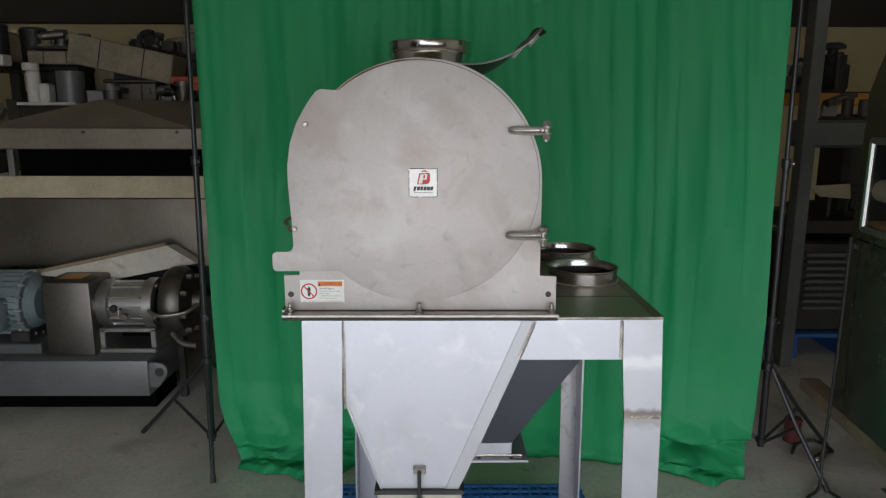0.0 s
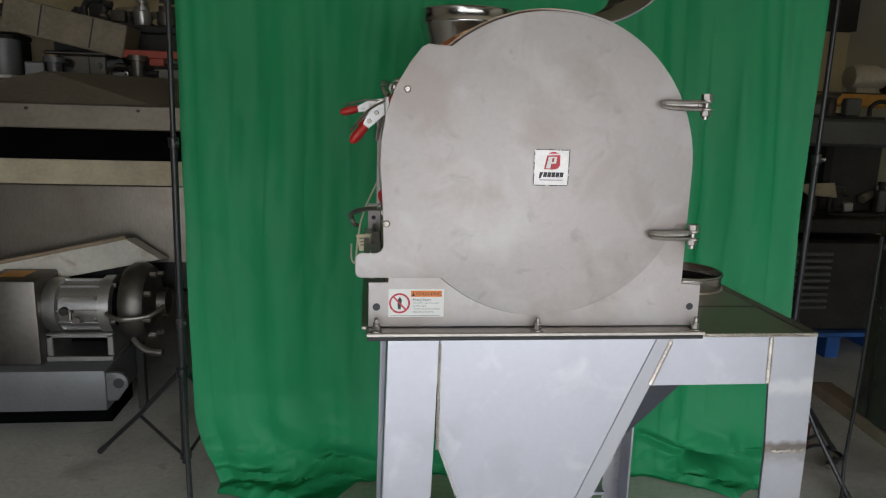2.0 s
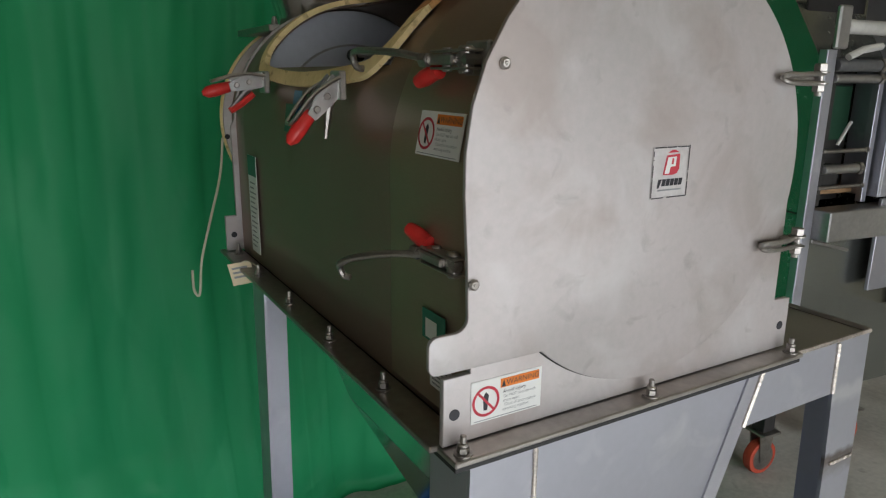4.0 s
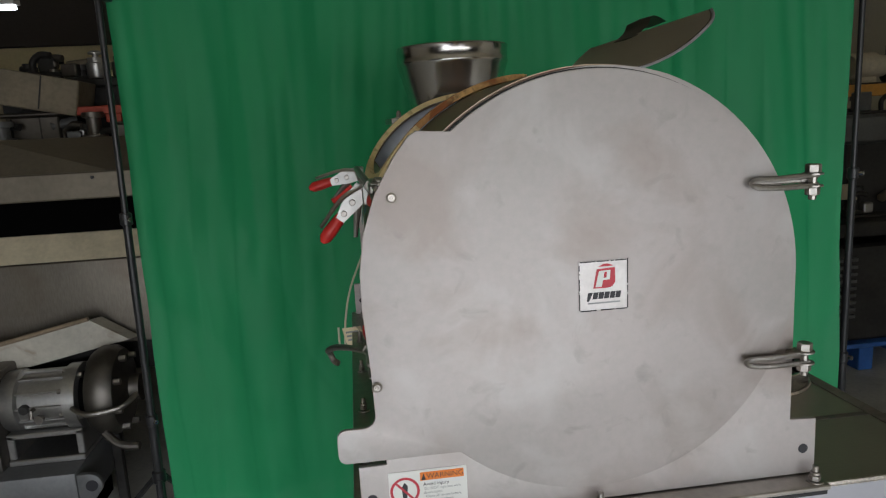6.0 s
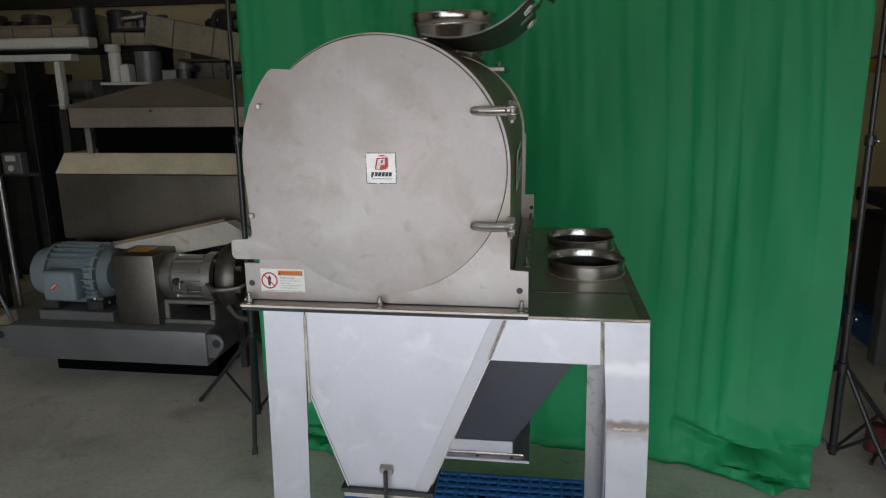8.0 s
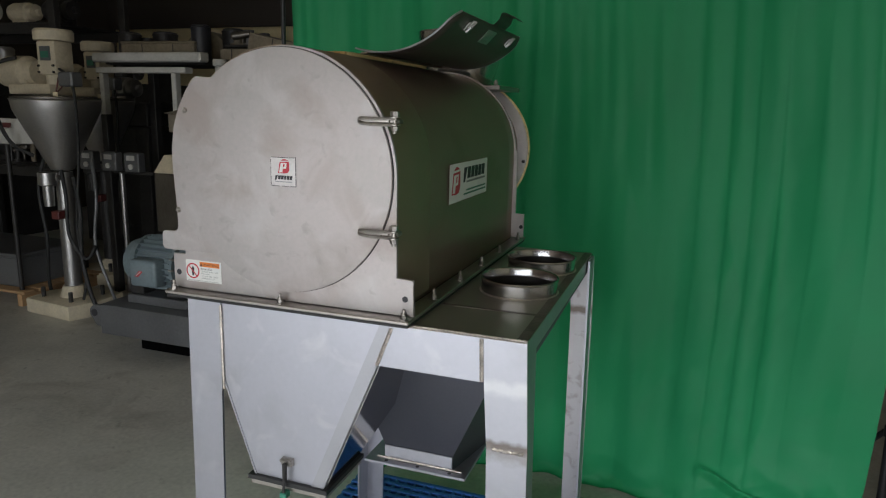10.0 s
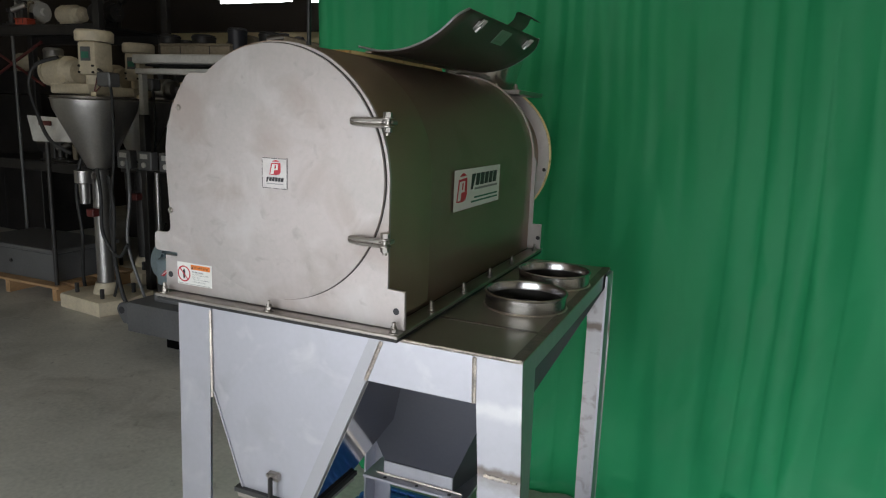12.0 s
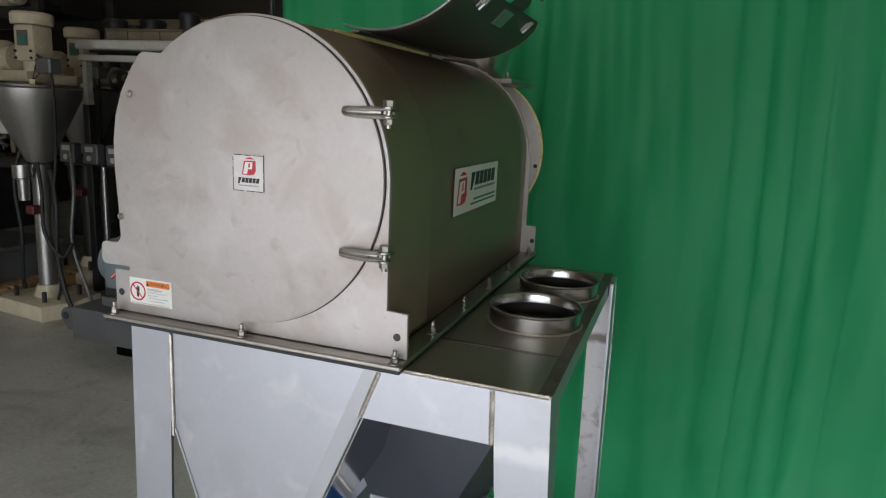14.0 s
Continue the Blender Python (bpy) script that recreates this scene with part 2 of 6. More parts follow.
def box(x0, x1, y0, y1, z0, z1, b=0.002, seg=1, bm=None):
    n = bmesh.new()
    m = Matrix.LocRotScale(((x0 + x1) / 2, (y0 + y1) / 2, (z0 + z1) / 2), None, (abs(x1 - x0), abs(y1 - y0), abs(z1 - z0)))
    bmesh.ops.create_cube(n, size=1, matrix=m)
    bev(n, b, seg)
    return join(bm, n)


def join(bm, n):
    if bm is None:
        return n
    me = bpy.data.meshes.new("tmp")
    n.to_mesh(me)
    n.free()
    bm.from_mesh(me)
    bpy.data.meshes.remove(me)
    return bm


def prism(outline, axis, a, b, bevel=0.0, bm=None):
    """A flat outline of (u, v) pushed from a to b along an axis. x: (y, z), y: (x, z), z: (x, y)."""
    n = bmesh.new()
    put = {"x": lambda u, v, w: (w, u, v), "y": lambda u, v, w: (u, w, v), "z": lambda u, v, w: (u, v, w)}[axis]
    lo, hi = ([n.verts.new(put(u, v, w)) for u, v in outline] for w in (a, b))
    n.faces.new(lo)
    n.faces.new(hi[::-1])
    for i in range(len(outline)):
        j = (i + 1) % len(outline)
        n.faces.new((lo[i], lo[j], hi[j], hi[i]))
    bmesh.ops.recalc_face_normals(n, faces=n.faces)
    if bevel:
        rim = [e for e in n.edges if all(v in set(lo) for v in e.verts) or all(v in set(hi) for v in e.verts)]
        bmesh.ops.bevel(n, geom=rim, offset=bevel, segments=2, affect="EDGES", profile=0.5, clamp_overlap=True)
    return join(bm, n)


def frame_of(d):
    d = Vector(d).normalized()
    u = d.cross((0, 0, 1)) if abs(d.z) < 0.95 else d.cross((1, 0, 0))
    u.normalize()
    return u, d.cross(u)


def rod(p, q, r, n=12, r2=None, bm=None, bevel=0.0):
    """A round bar between two places."""
    p, q = Vector(p), Vector(q)
    u, v = frame_of(q - p)
    r2 = r if r2 is None else r2
    k = bmesh.new()
    d = (q - p).normalized()
    rings = [(p, r), (q, r2)] if not bevel else [(p, r - bevel), (p + d * bevel, r), (q - d * bevel, r2), (q, r2 - bevel)]
    loops = [[k.verts.new(c + rad * (math.cos(t) * u + math.sin(t) * v)) for t in (2 * math.pi * i / n for i in range(n))] for c, rad in rings]
    k.faces.new(loops[0])
    k.faces.new(loops[-1][::-1])
    for a, b in zip(loops, loops[1:]):
        for i in range(n):
            k.faces.new((a[i], a[(i + 1) % n], b[(i + 1) % n], b[i]))
    return join(bm, k)


def sweep(pts, r, n=8, bm=None, taper=None):
    """A round bar bent along a line of places."""
    pts = [Vector(p) for p in pts]
    k = bmesh.new()
    loops, u = [], None
    for i, p in enumerate(pts):
        d = (pts[min(i + 1, len(pts) - 1)] - pts[max(i - 1, 0)]).normalized()
        if u is None:
            u = frame_of(d)[0]
        u = (u - d * u.dot(d)).normalized()
        v = d.cross(u)
        rad = r if taper is None else r * taper(i / (len(pts) - 1))
        loops.append([k.verts.new(p + rad * (math.cos(t) * u + math.sin(t) * v)) for t in (2 * math.pi * j / n for j in range(n))])
    k.faces.new(loops[0])
    k.faces.new(loops[-1][::-1])
    for a, b in zip(loops, loops[1:]):
        for j in range(n):
            k.faces.new((a[j], a[(j + 1) % n], b[(j + 1) % n], b[j]))
    return join(bm, k)


def bend(pts, steps=6):
    """A smooth line through the places."""
    pts = [Vector(p) for p in pts]
    out = []
    for i in range(len(pts) - 1):
        a, b, c, d = pts[max(i - 1, 0)], pts[i], pts[i + 1], pts[min(i + 2, len(pts) - 1)]
        for s in range(steps):
            t = s / steps
            out.append(0.5 * (2 * b + (c - a) * t + (2 * a - 5 * b + 4 * c - d) * t * t + (3 * b - a - 3 * c + d) * t ** 3))
    return out + [pts[-1]]


def lathe(profile, centre, axis="z", n=40, bm=None, close=False):
    """Turns (radius, height) round an axis through centre."""
    k = bmesh.new()
    put = {"z": lambda r, t, h: (r * math.cos(t), r * math.sin(t), h), "y": lambda r, t, h: (r * math.cos(t), h, r * math.sin(t)), "x": lambda r, t, h: (h, r * math.cos(t), r * math.sin(t))}[axis]
    loops = []
    for r, h in profile:
        loops.append([k.verts.new(Vector(centre) + Vector(put(max(r, 1e-4), 2 * math.pi * i / n, h))) for i in range(n)])
    pairs = list(zip(loops, loops[1:])) + ([(loops[-1], loops[0])] if close else [])
    for a, b in pairs:
        for i in range(n):
            k.faces.new((a[i], a[(i + 1) % n], b[(i + 1) % n], b[i]))
    if not close:
        k.faces.new(loops[0])
        k.faces.new(loops[-1])
    return join(bm, k)


def quad_plate(name, corners, thick, material, parent, label="", kind=""):
    """A thin flat plate from four corners, given thickness along its normal."""
    c = [Vector(p) for p in corners]
    nrm = (c[1] - c[0]).cross(c[3] - c[0]).normalized() * thick
    k = bmesh.new()
    lo, hi = [k.verts.new(p) for p in c], [k.verts.new(p + nrm) for p in c]
    k.faces.new(lo)
    k.faces.new(hi[::-1])
    for i in range(4):
        k.faces.new((lo[i], lo[(i + 1) % 4], hi[(i + 1) % 4], hi[i]))
    return part(name, k, material, parent, label, smooth=False)


def loft(rects, bm=None, cap=True):
    """A skin through rectangles (x0, x1, y0, y1, z)."""
    k = bmesh.new()
    loops = [[k.verts.new(p) for p in ((a, c, z), (b, c, z), (b, d, z), (a, d, z))] for a, b, c, d, z in rects]
    for p, q in zip(loops, loops[1:]):
        for i in range(4):
            k.faces.new((p[i], p[(i + 1) % 4], q[(i + 1) % 4], q[i]))
    if cap:
        k.faces.new(loops[0])
        k.faces.new(loops[-1])
    return join(bm, k)


def arc(cx, cz, r, a0, a1, n):
    return [(cx + r * math.cos(radians(a0 + (a1 - a0) * i / n)), cz + r * math.sin(radians(a0 + (a1 - a0) * i / n))) for i in range(n + 1)]


def hexbolt(p, axis, parent, r=0.0075, length=0.02, name="bolt", material=BOLT):
    """A bolt with washer, nut and rounded end, standing along axis."""
    p, d = Vector(p), Vector(axis).normalized()
    k = rod(p, p + d * 0.002, r * 1.5, 14)
    rod(p + d * 0.002, p + d * (0.002 + r * 1.1), r, 6, bm=k, bevel=r * 0.12)
    rod(p + d * (0.0022 + r * 1.1), p + d * (0.0022 + r * 1.7), r * 0.86, 12, bm=k, bevel=r * 0.1)
    rod(p + d * (0.002 + r * 1.1), p + d * length, r * 0.55, 10, bm=k, bevel=r * 0.15)
    return part(name, k, material, parent)


def letters(text, size, place, right, up, material, parent, name="lettering"):
    """Raised flat letters in the built-in font."""
    cu = bpy.data.curves.new("tmp", "FONT")
    cu.body, cu.size, cu.extrude, cu.align_x, cu.align_y = text, size, 0.0, "CENTER", "CENTER"
    ob = new("tmp", cu)
    me = bpy.data.meshes.new_from_object(ob.evaluated_get(bpy.context.evaluated_depsgraph_get()))
    bpy.data.objects.remove(ob)
    r, u = Vector(right).normalized(), Vector(up).normalized()
    m = Matrix((r, u, r.cross(u))).transposed().to_4x4()
    m.translation = Vector(place) - base_of(parent)
    me.transform(m)
    me.name = name
    me.materials.clear()
    me.materials.append(material)
    o = new(name, me)
    o.parent = parent
    return o


class Sheet:
    """A flat label: places on it are given in its own width and height from its lower left corner."""

    def __init__(self, name, origin, right, up, w, h, material, parent, label):
        self.o, self.r, self.u = Vector(origin), Vector(right).normalized(), Vector(up).normalized()
        self.n = self.r.cross(self.u)
        self.lift = 0.0009
        p = lambda a, b: self.o + self.r * a + self.u * b
        self.ob = quad_plate(name, [p(0, 0), p(w, 0), p(w, h), p(0, h)], 0.0007, material, parent, label)

    def at(self, a, b, k=1):
        return self.o + self.r * a + self.u * b + self.n * (0.0007 + 0.0003 * k)

    def bar(self, a, b, w, h, material, name="bar", k=1):
        pts = [self.at(a, b, k), self.at(a + w, b, k), self.at(a + w, b + h, k), self.at(a, b + h, k)]
        return quad_plate(name, pts, 0.0001, material, self.ob)

    def poly(self, pts, material, name="print", k=1):
        bm = bmesh.new()
        bm.faces.new([bm.verts.new(self.at(a, b, k)) for a, b in pts])
        return part(name, bm, material, self.ob, smooth=False)

    def ring(self, a, b, r0, r1, material, name="ring", k=1, n=28):
        bm = bmesh.new()
        w = [(math.cos(2 * math.pi * i / n), math.sin(2 * math.pi * i / n)) for i in range(n)]
        i0, i1 = ([bm.verts.new(self.at(a + r * c, b + r * s, k)) for c, s in w] for r in (r0, r1))
        for i in range(n):
            bm.faces.new((i0[i], i0[(i + 1) % n], i1[(i + 1) % n], i1[i]))
        return part(name, bm, material, self.ob, smooth=False)


def warning_label(origin, right, up, parent, w=0.091, h=0.047):
    s = Sheet("warning_label", origin, right, up, w, h, WHITE, parent, "white and orange safety sticker with a red prohibition ring")
    s.bar(0.40 * w, 0.72 * h, 0.56 * w, 0.22 * h, ORANGE, "orange_band")
    letters("WARNING", 0.19 * h, s.at(0.72 * w, 0.825 * h, 2), right, up, INK, s.ob)
    letters("Avoid injury", 0.13 * h, s.at(0.60 * w, 0.62 * h, 2), right, up, INK, s.ob)
    for i, line in enumerate(("Do NOT operate with", "doors open.", "Close all doors before", "operating machine.")):
        letters(line, 0.098 * h, s.at((0.68, 0.56, 0.69, 0.63)[i] * w, (0.50 - 0.105 * i) * h, 2), right, up, GREY_INK, s.ob)
    s.bar(0.04 * w, 0.035 * h, 0.9 * w, 0.018 * h, GREY_INK)
    s.poly([(0.415 * w, 0.74 * h), (0.475 * w, 0.74 * h), (0.445 * w, 0.92 * h)], INK, "warning_triangle", 2)
    s.poly([(0.17 * w, 0.28 * h), (0.22 * w, 0.26 * h), (0.24 * w, 0.62 * h), (0.20 * w, 0.72 * h), (0.16 * w, 0.60 * h)], INK, "pictogram", 1)
    s.ring(0.20 * w, 0.49 * h, 0.30 * h, 0.365 * h, DKRED, "prohibition_ring", 2)
    a = 0.24 * h
    s.poly([(0.20 * w - a, 0.49 * h + a - 0.02 * h), (0.20 * w - a + 0.04 * h, 0.49 * h + a + 0.02 * h), (0.20 * w + a, 0.49 * h - a + 0.02 * h), (0.20 * w + a - 0.04 * h, 0.49 * h - a - 0.02 * h)], DKRED, "slash", 3)
    return s


def emblem(s, a, b, w, h, k=1):
    """A slanted red shield with a pale flag shape in it and a small red crown."""
    q = lambda pts: [(a + u * w, b + v * h) for u, v in pts]
    s.poly(q([(0.0, 0.02), (0.16, 0.95), (0.98, 1.0), (1.0, 0.30), (0.86, 0.06), (0.55, 0.0)]), DKRED, "shield", k)
    s.poly(q([(0.10, 0.08), (0.26, 0.86), (0.78, 0.88), (0.74, 0.42), (0.44, 0.40), (0.38, 0.08)]), WHITE, "flag", k + 1)
    s.poly(q([(0.46, 0.52), (0.50, 0.80), (0.62, 0.80), (0.59, 0.52)]), DKRED, "flag_slot", k + 2)
    s.poly(q([(0.22, 1.06), (0.94, 1.08), (0.66, 1.20), (0.48, 1.20)]), DKRED, "crown", k)


def word_blocks(s, a, b, w, h, k=1, slant=0.18):
    """A word mark kept as a row of slanted dark blocks."""
    for i in range(6):
        x0, x1 = a + w * (i / 6 + 0.008), a + w * ((i + 1) / 6 - 0.012)
        lo = b - (0.28 * h if i == 0 else 0.0)
        s.poly([(x0, lo), (x1 - (0.5 * (x1 - x0) if i == 0 else 0), lo), (x1 + slant * h, b + h), (x0 + slant * h, b + h)], INK, "word_block", k)


# ---------------------------------------------------------------- the hall
def structure(name, bm, material, label, category):
    ob = part(name, bm, material, None, label)
    return tagged(ob, label, category, kind="structure")


bm = bmesh.new()
bmesh.ops.create_grid(bm, x_segments=40, y_segments=40, size=1, matrix=Matrix.Diagonal((10.5, 9.5, 1, 1)))
bmesh.ops.translate(bm, verts=bm.verts, vec=(-1.5, 5.5, 0))
bmesh.ops.recalc_face_normals(bm, faces=bm.faces)
structure("floor", bm, CONCRETE, "grey worn concrete workshop floor with stains", "floor")
X0, X1, Y0, Y1, HT = -8, 6, -3.6, 9, 4.2
structure("wall_north", box(X0, X1, Y1, Y1 + 0.2, 0, 2.72, 0), WALL, "cream painted lower back wall of the hall", "wall")
# the dimness of the upper hall is put into this wall's colour
structure("wall_north_upper", box(X0, X1, Y1 - 0.12, Y1 + 0.2, 2.722, HT, 0), DARKWALL, "upper back wall, coloured dark for the dim upper hall", "wall")
# out of view; pale so that it lightens the drum's left flank
structure("wall_west", box(X0 - 0.2, X0, Y0 - 0.2, 3.8, 0, HT, 0), WALLC, "unseen side wall, pale to brighten the steel's reflections", "wall")
# same side wall, coloured dark to keep the background dim
structure("wall_west_rear", box(X0 - 0.2, X0, 3.803, Y1 + 0.2, 0, HT, 0), DARKWALL, "rear stretch of the side wall, coloured dark for the dim background", "wall")
# out of view; pale so that the table top mirrors a bright side
structure("wall_east", box(X1, X1 + 0.2, Y0 - 0.2, Y1 + 0.2, 0, HT, 0), WALLC, "unseen side wall, pale to brighten the steel's reflections", "wall")
# wall added out of view; its low lintel keeps light off the upper hall
bm = box(X0, -3.3, Y0 - 0.2, Y0, 0, HT, 0)
box(3.1, X1, Y0 - 0.2, Y0, 0, HT, 0, bm=bm)
box(-3.3, 3.1, Y0 - 0.2, Y0, 2.42, HT, 0, bm=bm)
structure("wall_south", bm, DARKWALL, "unseen front wall, its bay opening set to shape the daylight", "wall")
# out of view; cream lightens what drum and lid reflect
structure("ceiling", box(X0 - 0.2, X1 + 0.2, Y0 - 0.2, Y1 + 0.2, HT, HT + 0.15, 0), CEIL, "unseen hall ceiling, cream to lighten the steel's reflections", "ceiling")

for px, py, pz, pl in ((-5.56, 7.57, 2.905, 0.56), (-2.98, 5.81, 2.58, 0.255)):
    lamp = thing("ceiling_light", (px + pl, py, pz - 0.02), "white fluorescent batten with two bare tubes under the ceiling", "ceiling light", "ceiling lights")
    part("housing", box(px, px + 2 * pl, py - 0.05, py + 0.05, pz + 0.02, pz + 0.07, 0.005), WHITEP, lamp)
    for i in range(2):
        part("tube", rod((px + 0.01 + pl * i, py, pz), (px + pl - 0.01 + pl * i, py, pz), 0.014, 12), TUBE, lamp, "lit white tube")
    for dx in (0.3 * pl, 1.6 * pl):
        part("hanger", rod((px + dx, py, pz + 0.07), (px + dx, py, HT), 0.004, 6), DARKM, lamp)

# ---------------------------------------------------------------- green backdrop cloth on stands
CY, CX0, CX1, CTOP = 2.995, -1.028, 1.428, 2.112


HEM = ((-1.10, 0.10), (-0.90, 0.14), (-0.72, 0.17), (-0.51, 0.285), (-0.37, 0.08), (-0.2, 0.035), (0.8, 0.035), (0.93, 0.06), (1.12, 0.13), (1.25, 0.16), (1.36, 0.08), (1.6, 0.03))


def hem_reach(x):
    """How far the spare cloth runs forward over the floor at x."""
    return float(np.interp(x, [p[0] for p in HEM], [p[1] for p in HEM]))


def cloth():
    nx, nz = 560, 150
    k = bmesh.new()
    rows = []
    for j in range(nz + 1):
        row = []
        for i in range(nx + 1):
            u = i / nx
            x = CX0 + (CX1 - CX0) * u
            reach = hem_reach(x) + 0.012 * noise.noise((x * 9, 0, 5.0))
            r = min(0.075, reach)
            total = CTOP - r + 1.571 * r + max(0.0, reach - r)
            # rows crowd towards the hem, where the cloth bends and creases
            f = j / nz
            s = total * (1 - (1 - f) ** 1.35)
            turn = s - (CTOP - r)
            if turn <= 0:
                z, fwd = CTOP - s, 0.0
            elif turn < 1.571 * r:
                z, fwd = r - r * math.sin(turn / r), r - r * math.cos(turn / r)
            else:
                z, fwd = 0.0, r + turn - 1.571 * r
            v = min(1.0, s / CTOP)
            low = max(0.0, 1 - z / 0.38)
            edge_in = 0.012 * v * ((1 - u) ** 6) + 0.10 * low ** 2 * (1 - u) ** 7 + (0.035 * math.sin(math.pi * v) - 0.01 * v) * (u ** 6) - 0.03 * low ** 2 * u ** 9
            xs = x + 0.05 * z * noise.noise((x * 1.1, z * 0.5, 40.0))
            q = xs * 24 + 4.2 * noise.noise((xs * 1.9, z * 0.25, 0))
            swell = 0.35 + 1.1 * abs(noise.noise((xs * 1.5, z * 0.35, 11.0)))
            wave = math.sin(q)
            fold = 0.0155 * swell * (abs(wave) ** 0.7) * (1 if wave > 0 else -1)
            fold += 0.095 * noise.noise((xs * 1.7, z * 0.40, 3.1)) + 0.050 * noise.noise((xs * 5.0 + 0.5 * z, z * 0.6, 7.0)) + 0.009 * noise.noise((xs * 14, z * 1.6, 9.0))
            fold += 0.004 * math.sin(xs * 95 + 5 * noise.noise((xs * 3, z, 2.0))) * max(0.0, 1 - v * 2.2) ** 1.4
            fold += 0.022 * (0.5 - abs(noise.noise((xs * 2.6 + z * 1.3, z * 1.2 - xs * 0.8, 21.0)))) + 0.012 * (0.5 - abs(noise.noise((xs * 5.0 - z * 2.3, z * 2.0, 31.0))))
            fold += 0.0045 * (0.5 - abs(noise.noise((xs * 13.0 - z * 2.5, z * 4.0 + xs * 2.0, 51.0))))
            y = CY + fold * (0.6 + 0.4 * min(1, v * 2.5)) * (1 - 0.6 * min(1.0, fwd / 0.1)) - fwd - 0.16 * max(0.0, (x - 0.5) / 0.92) ** 2
            amount = min(1.0, reach / 0.17)
            if low > 0:
                ridge = 0.5 - abs(noise.noise((x * 4.0 + (z - fwd) * 6.0, (z - fwd) * 5.0 - x * 2.6, 1.0)))
                fine = 0.5 - abs(noise.noise((x * 9.0 - (z - fwd) * 11.0, (z - fwd) * 10.0, 4.0)))
                lift = low ** 1.6 * amount * ((0.085 if x < 0.8 else 0.13) * ridge + 0.030 * fine)
                y -= lift * (1 if fwd < 0.05 else 0.35) + 0.035 * low * (1 - low) * 4 * amount * 0.5
                z += max(-0.004, lift * 0.75) * min(1.0, (total - s) / 0.035 + 0.12)
                # one long double crease where the cloth folds over itself
                for cx, slope, h, w in ((-0.72, -0.16, 0.125, 0.034), (-0.66, -0.05, 0.065, 0.026), (1.00, 0.04, 0.075, 0.022), (0.86, -0.34, 0.190, 0.020), (1.06, 0.22, 0.060, 0.018)):
                    along = (x - cx) / 0.46
                    if 0 < along < 1:
                        dist = z - fwd * 0.5 - (h + slope * (x - cx))
                        y += (0.030 if cx < 0 else 0.050) * math.sin(math.pi * along) ** 0.6 * math.exp(-(dist / w) ** 2)
            row.append(k.verts.new((x + edge_in, y, max(z, 0.006))))
        rows.append(row)
    for a, b in zip(rows, rows[1:]):
        for i in range(nx):
            k.faces.new((a[i], a[i + 1], b[i + 1], b[i]))
    return k


single("backdrop_curtain", cloth(), GREEN, "green fabric photo backdrop hanging in folds to the floor", "curtain", base=(0.23, CY, 0))
bar = thing("backdrop_crossbar", (0.24, 2.93, 2.12), "thin black metal crossbar carrying the green backdrop", "crossbar")
part("tube", rod((CX0 - 0.06, 2.93, 2.12), (CX1 + 0.08, 2.855, 2.12), 0.011, 12), BLACK, bar)
for x in (CX0 + 0.02, CX1 - 0.02):
    part("clip", box(x - 0.012, x + 0.012, (2.91 if x < 0 else 2.835), (2.97 if x < 0 else 2.895), 2.085, 2.14, 0.003), BLACK, bar)


def light_stand(x, y, lean, feet):
    st = thing("backdrop_stand", (x, y, 0), "black telescopic tripod stand holding the backdrop bar", "tripod stand", "backdrop stands")
    ty = 2.93 if x < 0 else 2.855
    top = (x + lean, ty, 2.13)
    at = lambda z: (x + lean * z / 2.13, y + (ty - y) * z / 2.13, z)
    part("lower_tube", rod(at(0.10), at(0.72), 0.016, 14), BLACK, st)
    part("middle_tube", rod(at(0.68), at(1.42), 0.013, 14), BLACK, st)
    part("upper_tube", rod(at(1.40), top, 0.010, 14), BLACK, st)
    for z in (0.71, 1.41):
        cx, cy, cz = at(z)
        col = part("clamp_collar", rod((cx, cy, cz - 0.020), (cx, cy, cz + 0.020), 0.019, 14, bevel=0.003), BLACK, st)
        part("knob", rod((cx + 0.012, cy - 0.012, cz), (cx + 0.022, cy - 0.026, cz), 0.008, 10, bevel=0.002), POLISH, col)
    cx, cy, cz = at(0.50)
    part("leg_hub", rod((cx, cy, cz - 0.025), (cx, cy, cz + 0.02), 0.023, 14, bevel=0.004), BLACK, st)
    bx, by, bz = at(0.13)
    part("brace_hub", rod((bx, by, bz - 0.015), (bx, by, bz + 0.015), 0.023, 14, bevel=0.004), BLACK, st)
    for fx, fy in feet:
        foot = Vector((fx, fy, 0.012))
        hub = Vector((cx, cy, 0.49))
        d = Vector((fx - cx, fy - cy, 0)).normalized()
        leg_line = [hub + d * 0.022, hub.lerp(foot, 0.5), foot]
        lg = part("leg", sweep(leg_line, 0.0105, 8), BLACK, st)
        part("rubber_foot", rod(foot.lerp(hub, 0.06), foot.lerp(hub, -0.005), 0.013, 8), RUBBER, lg)
        part("brace", rod(Vector((bx, by, bz)) + d * 0.02, hub.lerp(foot, 0.5), 0.007, 8), BLACK, st)
    return st


light_stand(-1.056, 2.965, 0.030, ((-1.50, 3.24), (-0.985, 2.745), (-0.86, 3.36)))
light_stand(1.515, 2.905, -0.045, ((1.70, 2.66), (1.93, 3.08), (1.22, 3.18)))

# ---------------------------------------------------------------- blue plastic pallet
pal = thing("plastic_pallet", (0.08, 1.91, 0), "blue plastic grid pallet under the sifter stand", "pallet")
PX0, PX1, PY0, PY1 = -0.43, 0.585, 1.30, 2.52
for i in range(30):
    y = PY0 + 0.02 + (PY1 - PY0 - 0.04) * i / 29
    part("deck_slat", box(PX0, PX1, y - 0.011, y + 0.011, 0.112, 0.140, 0.003), PALLET_B, pal)
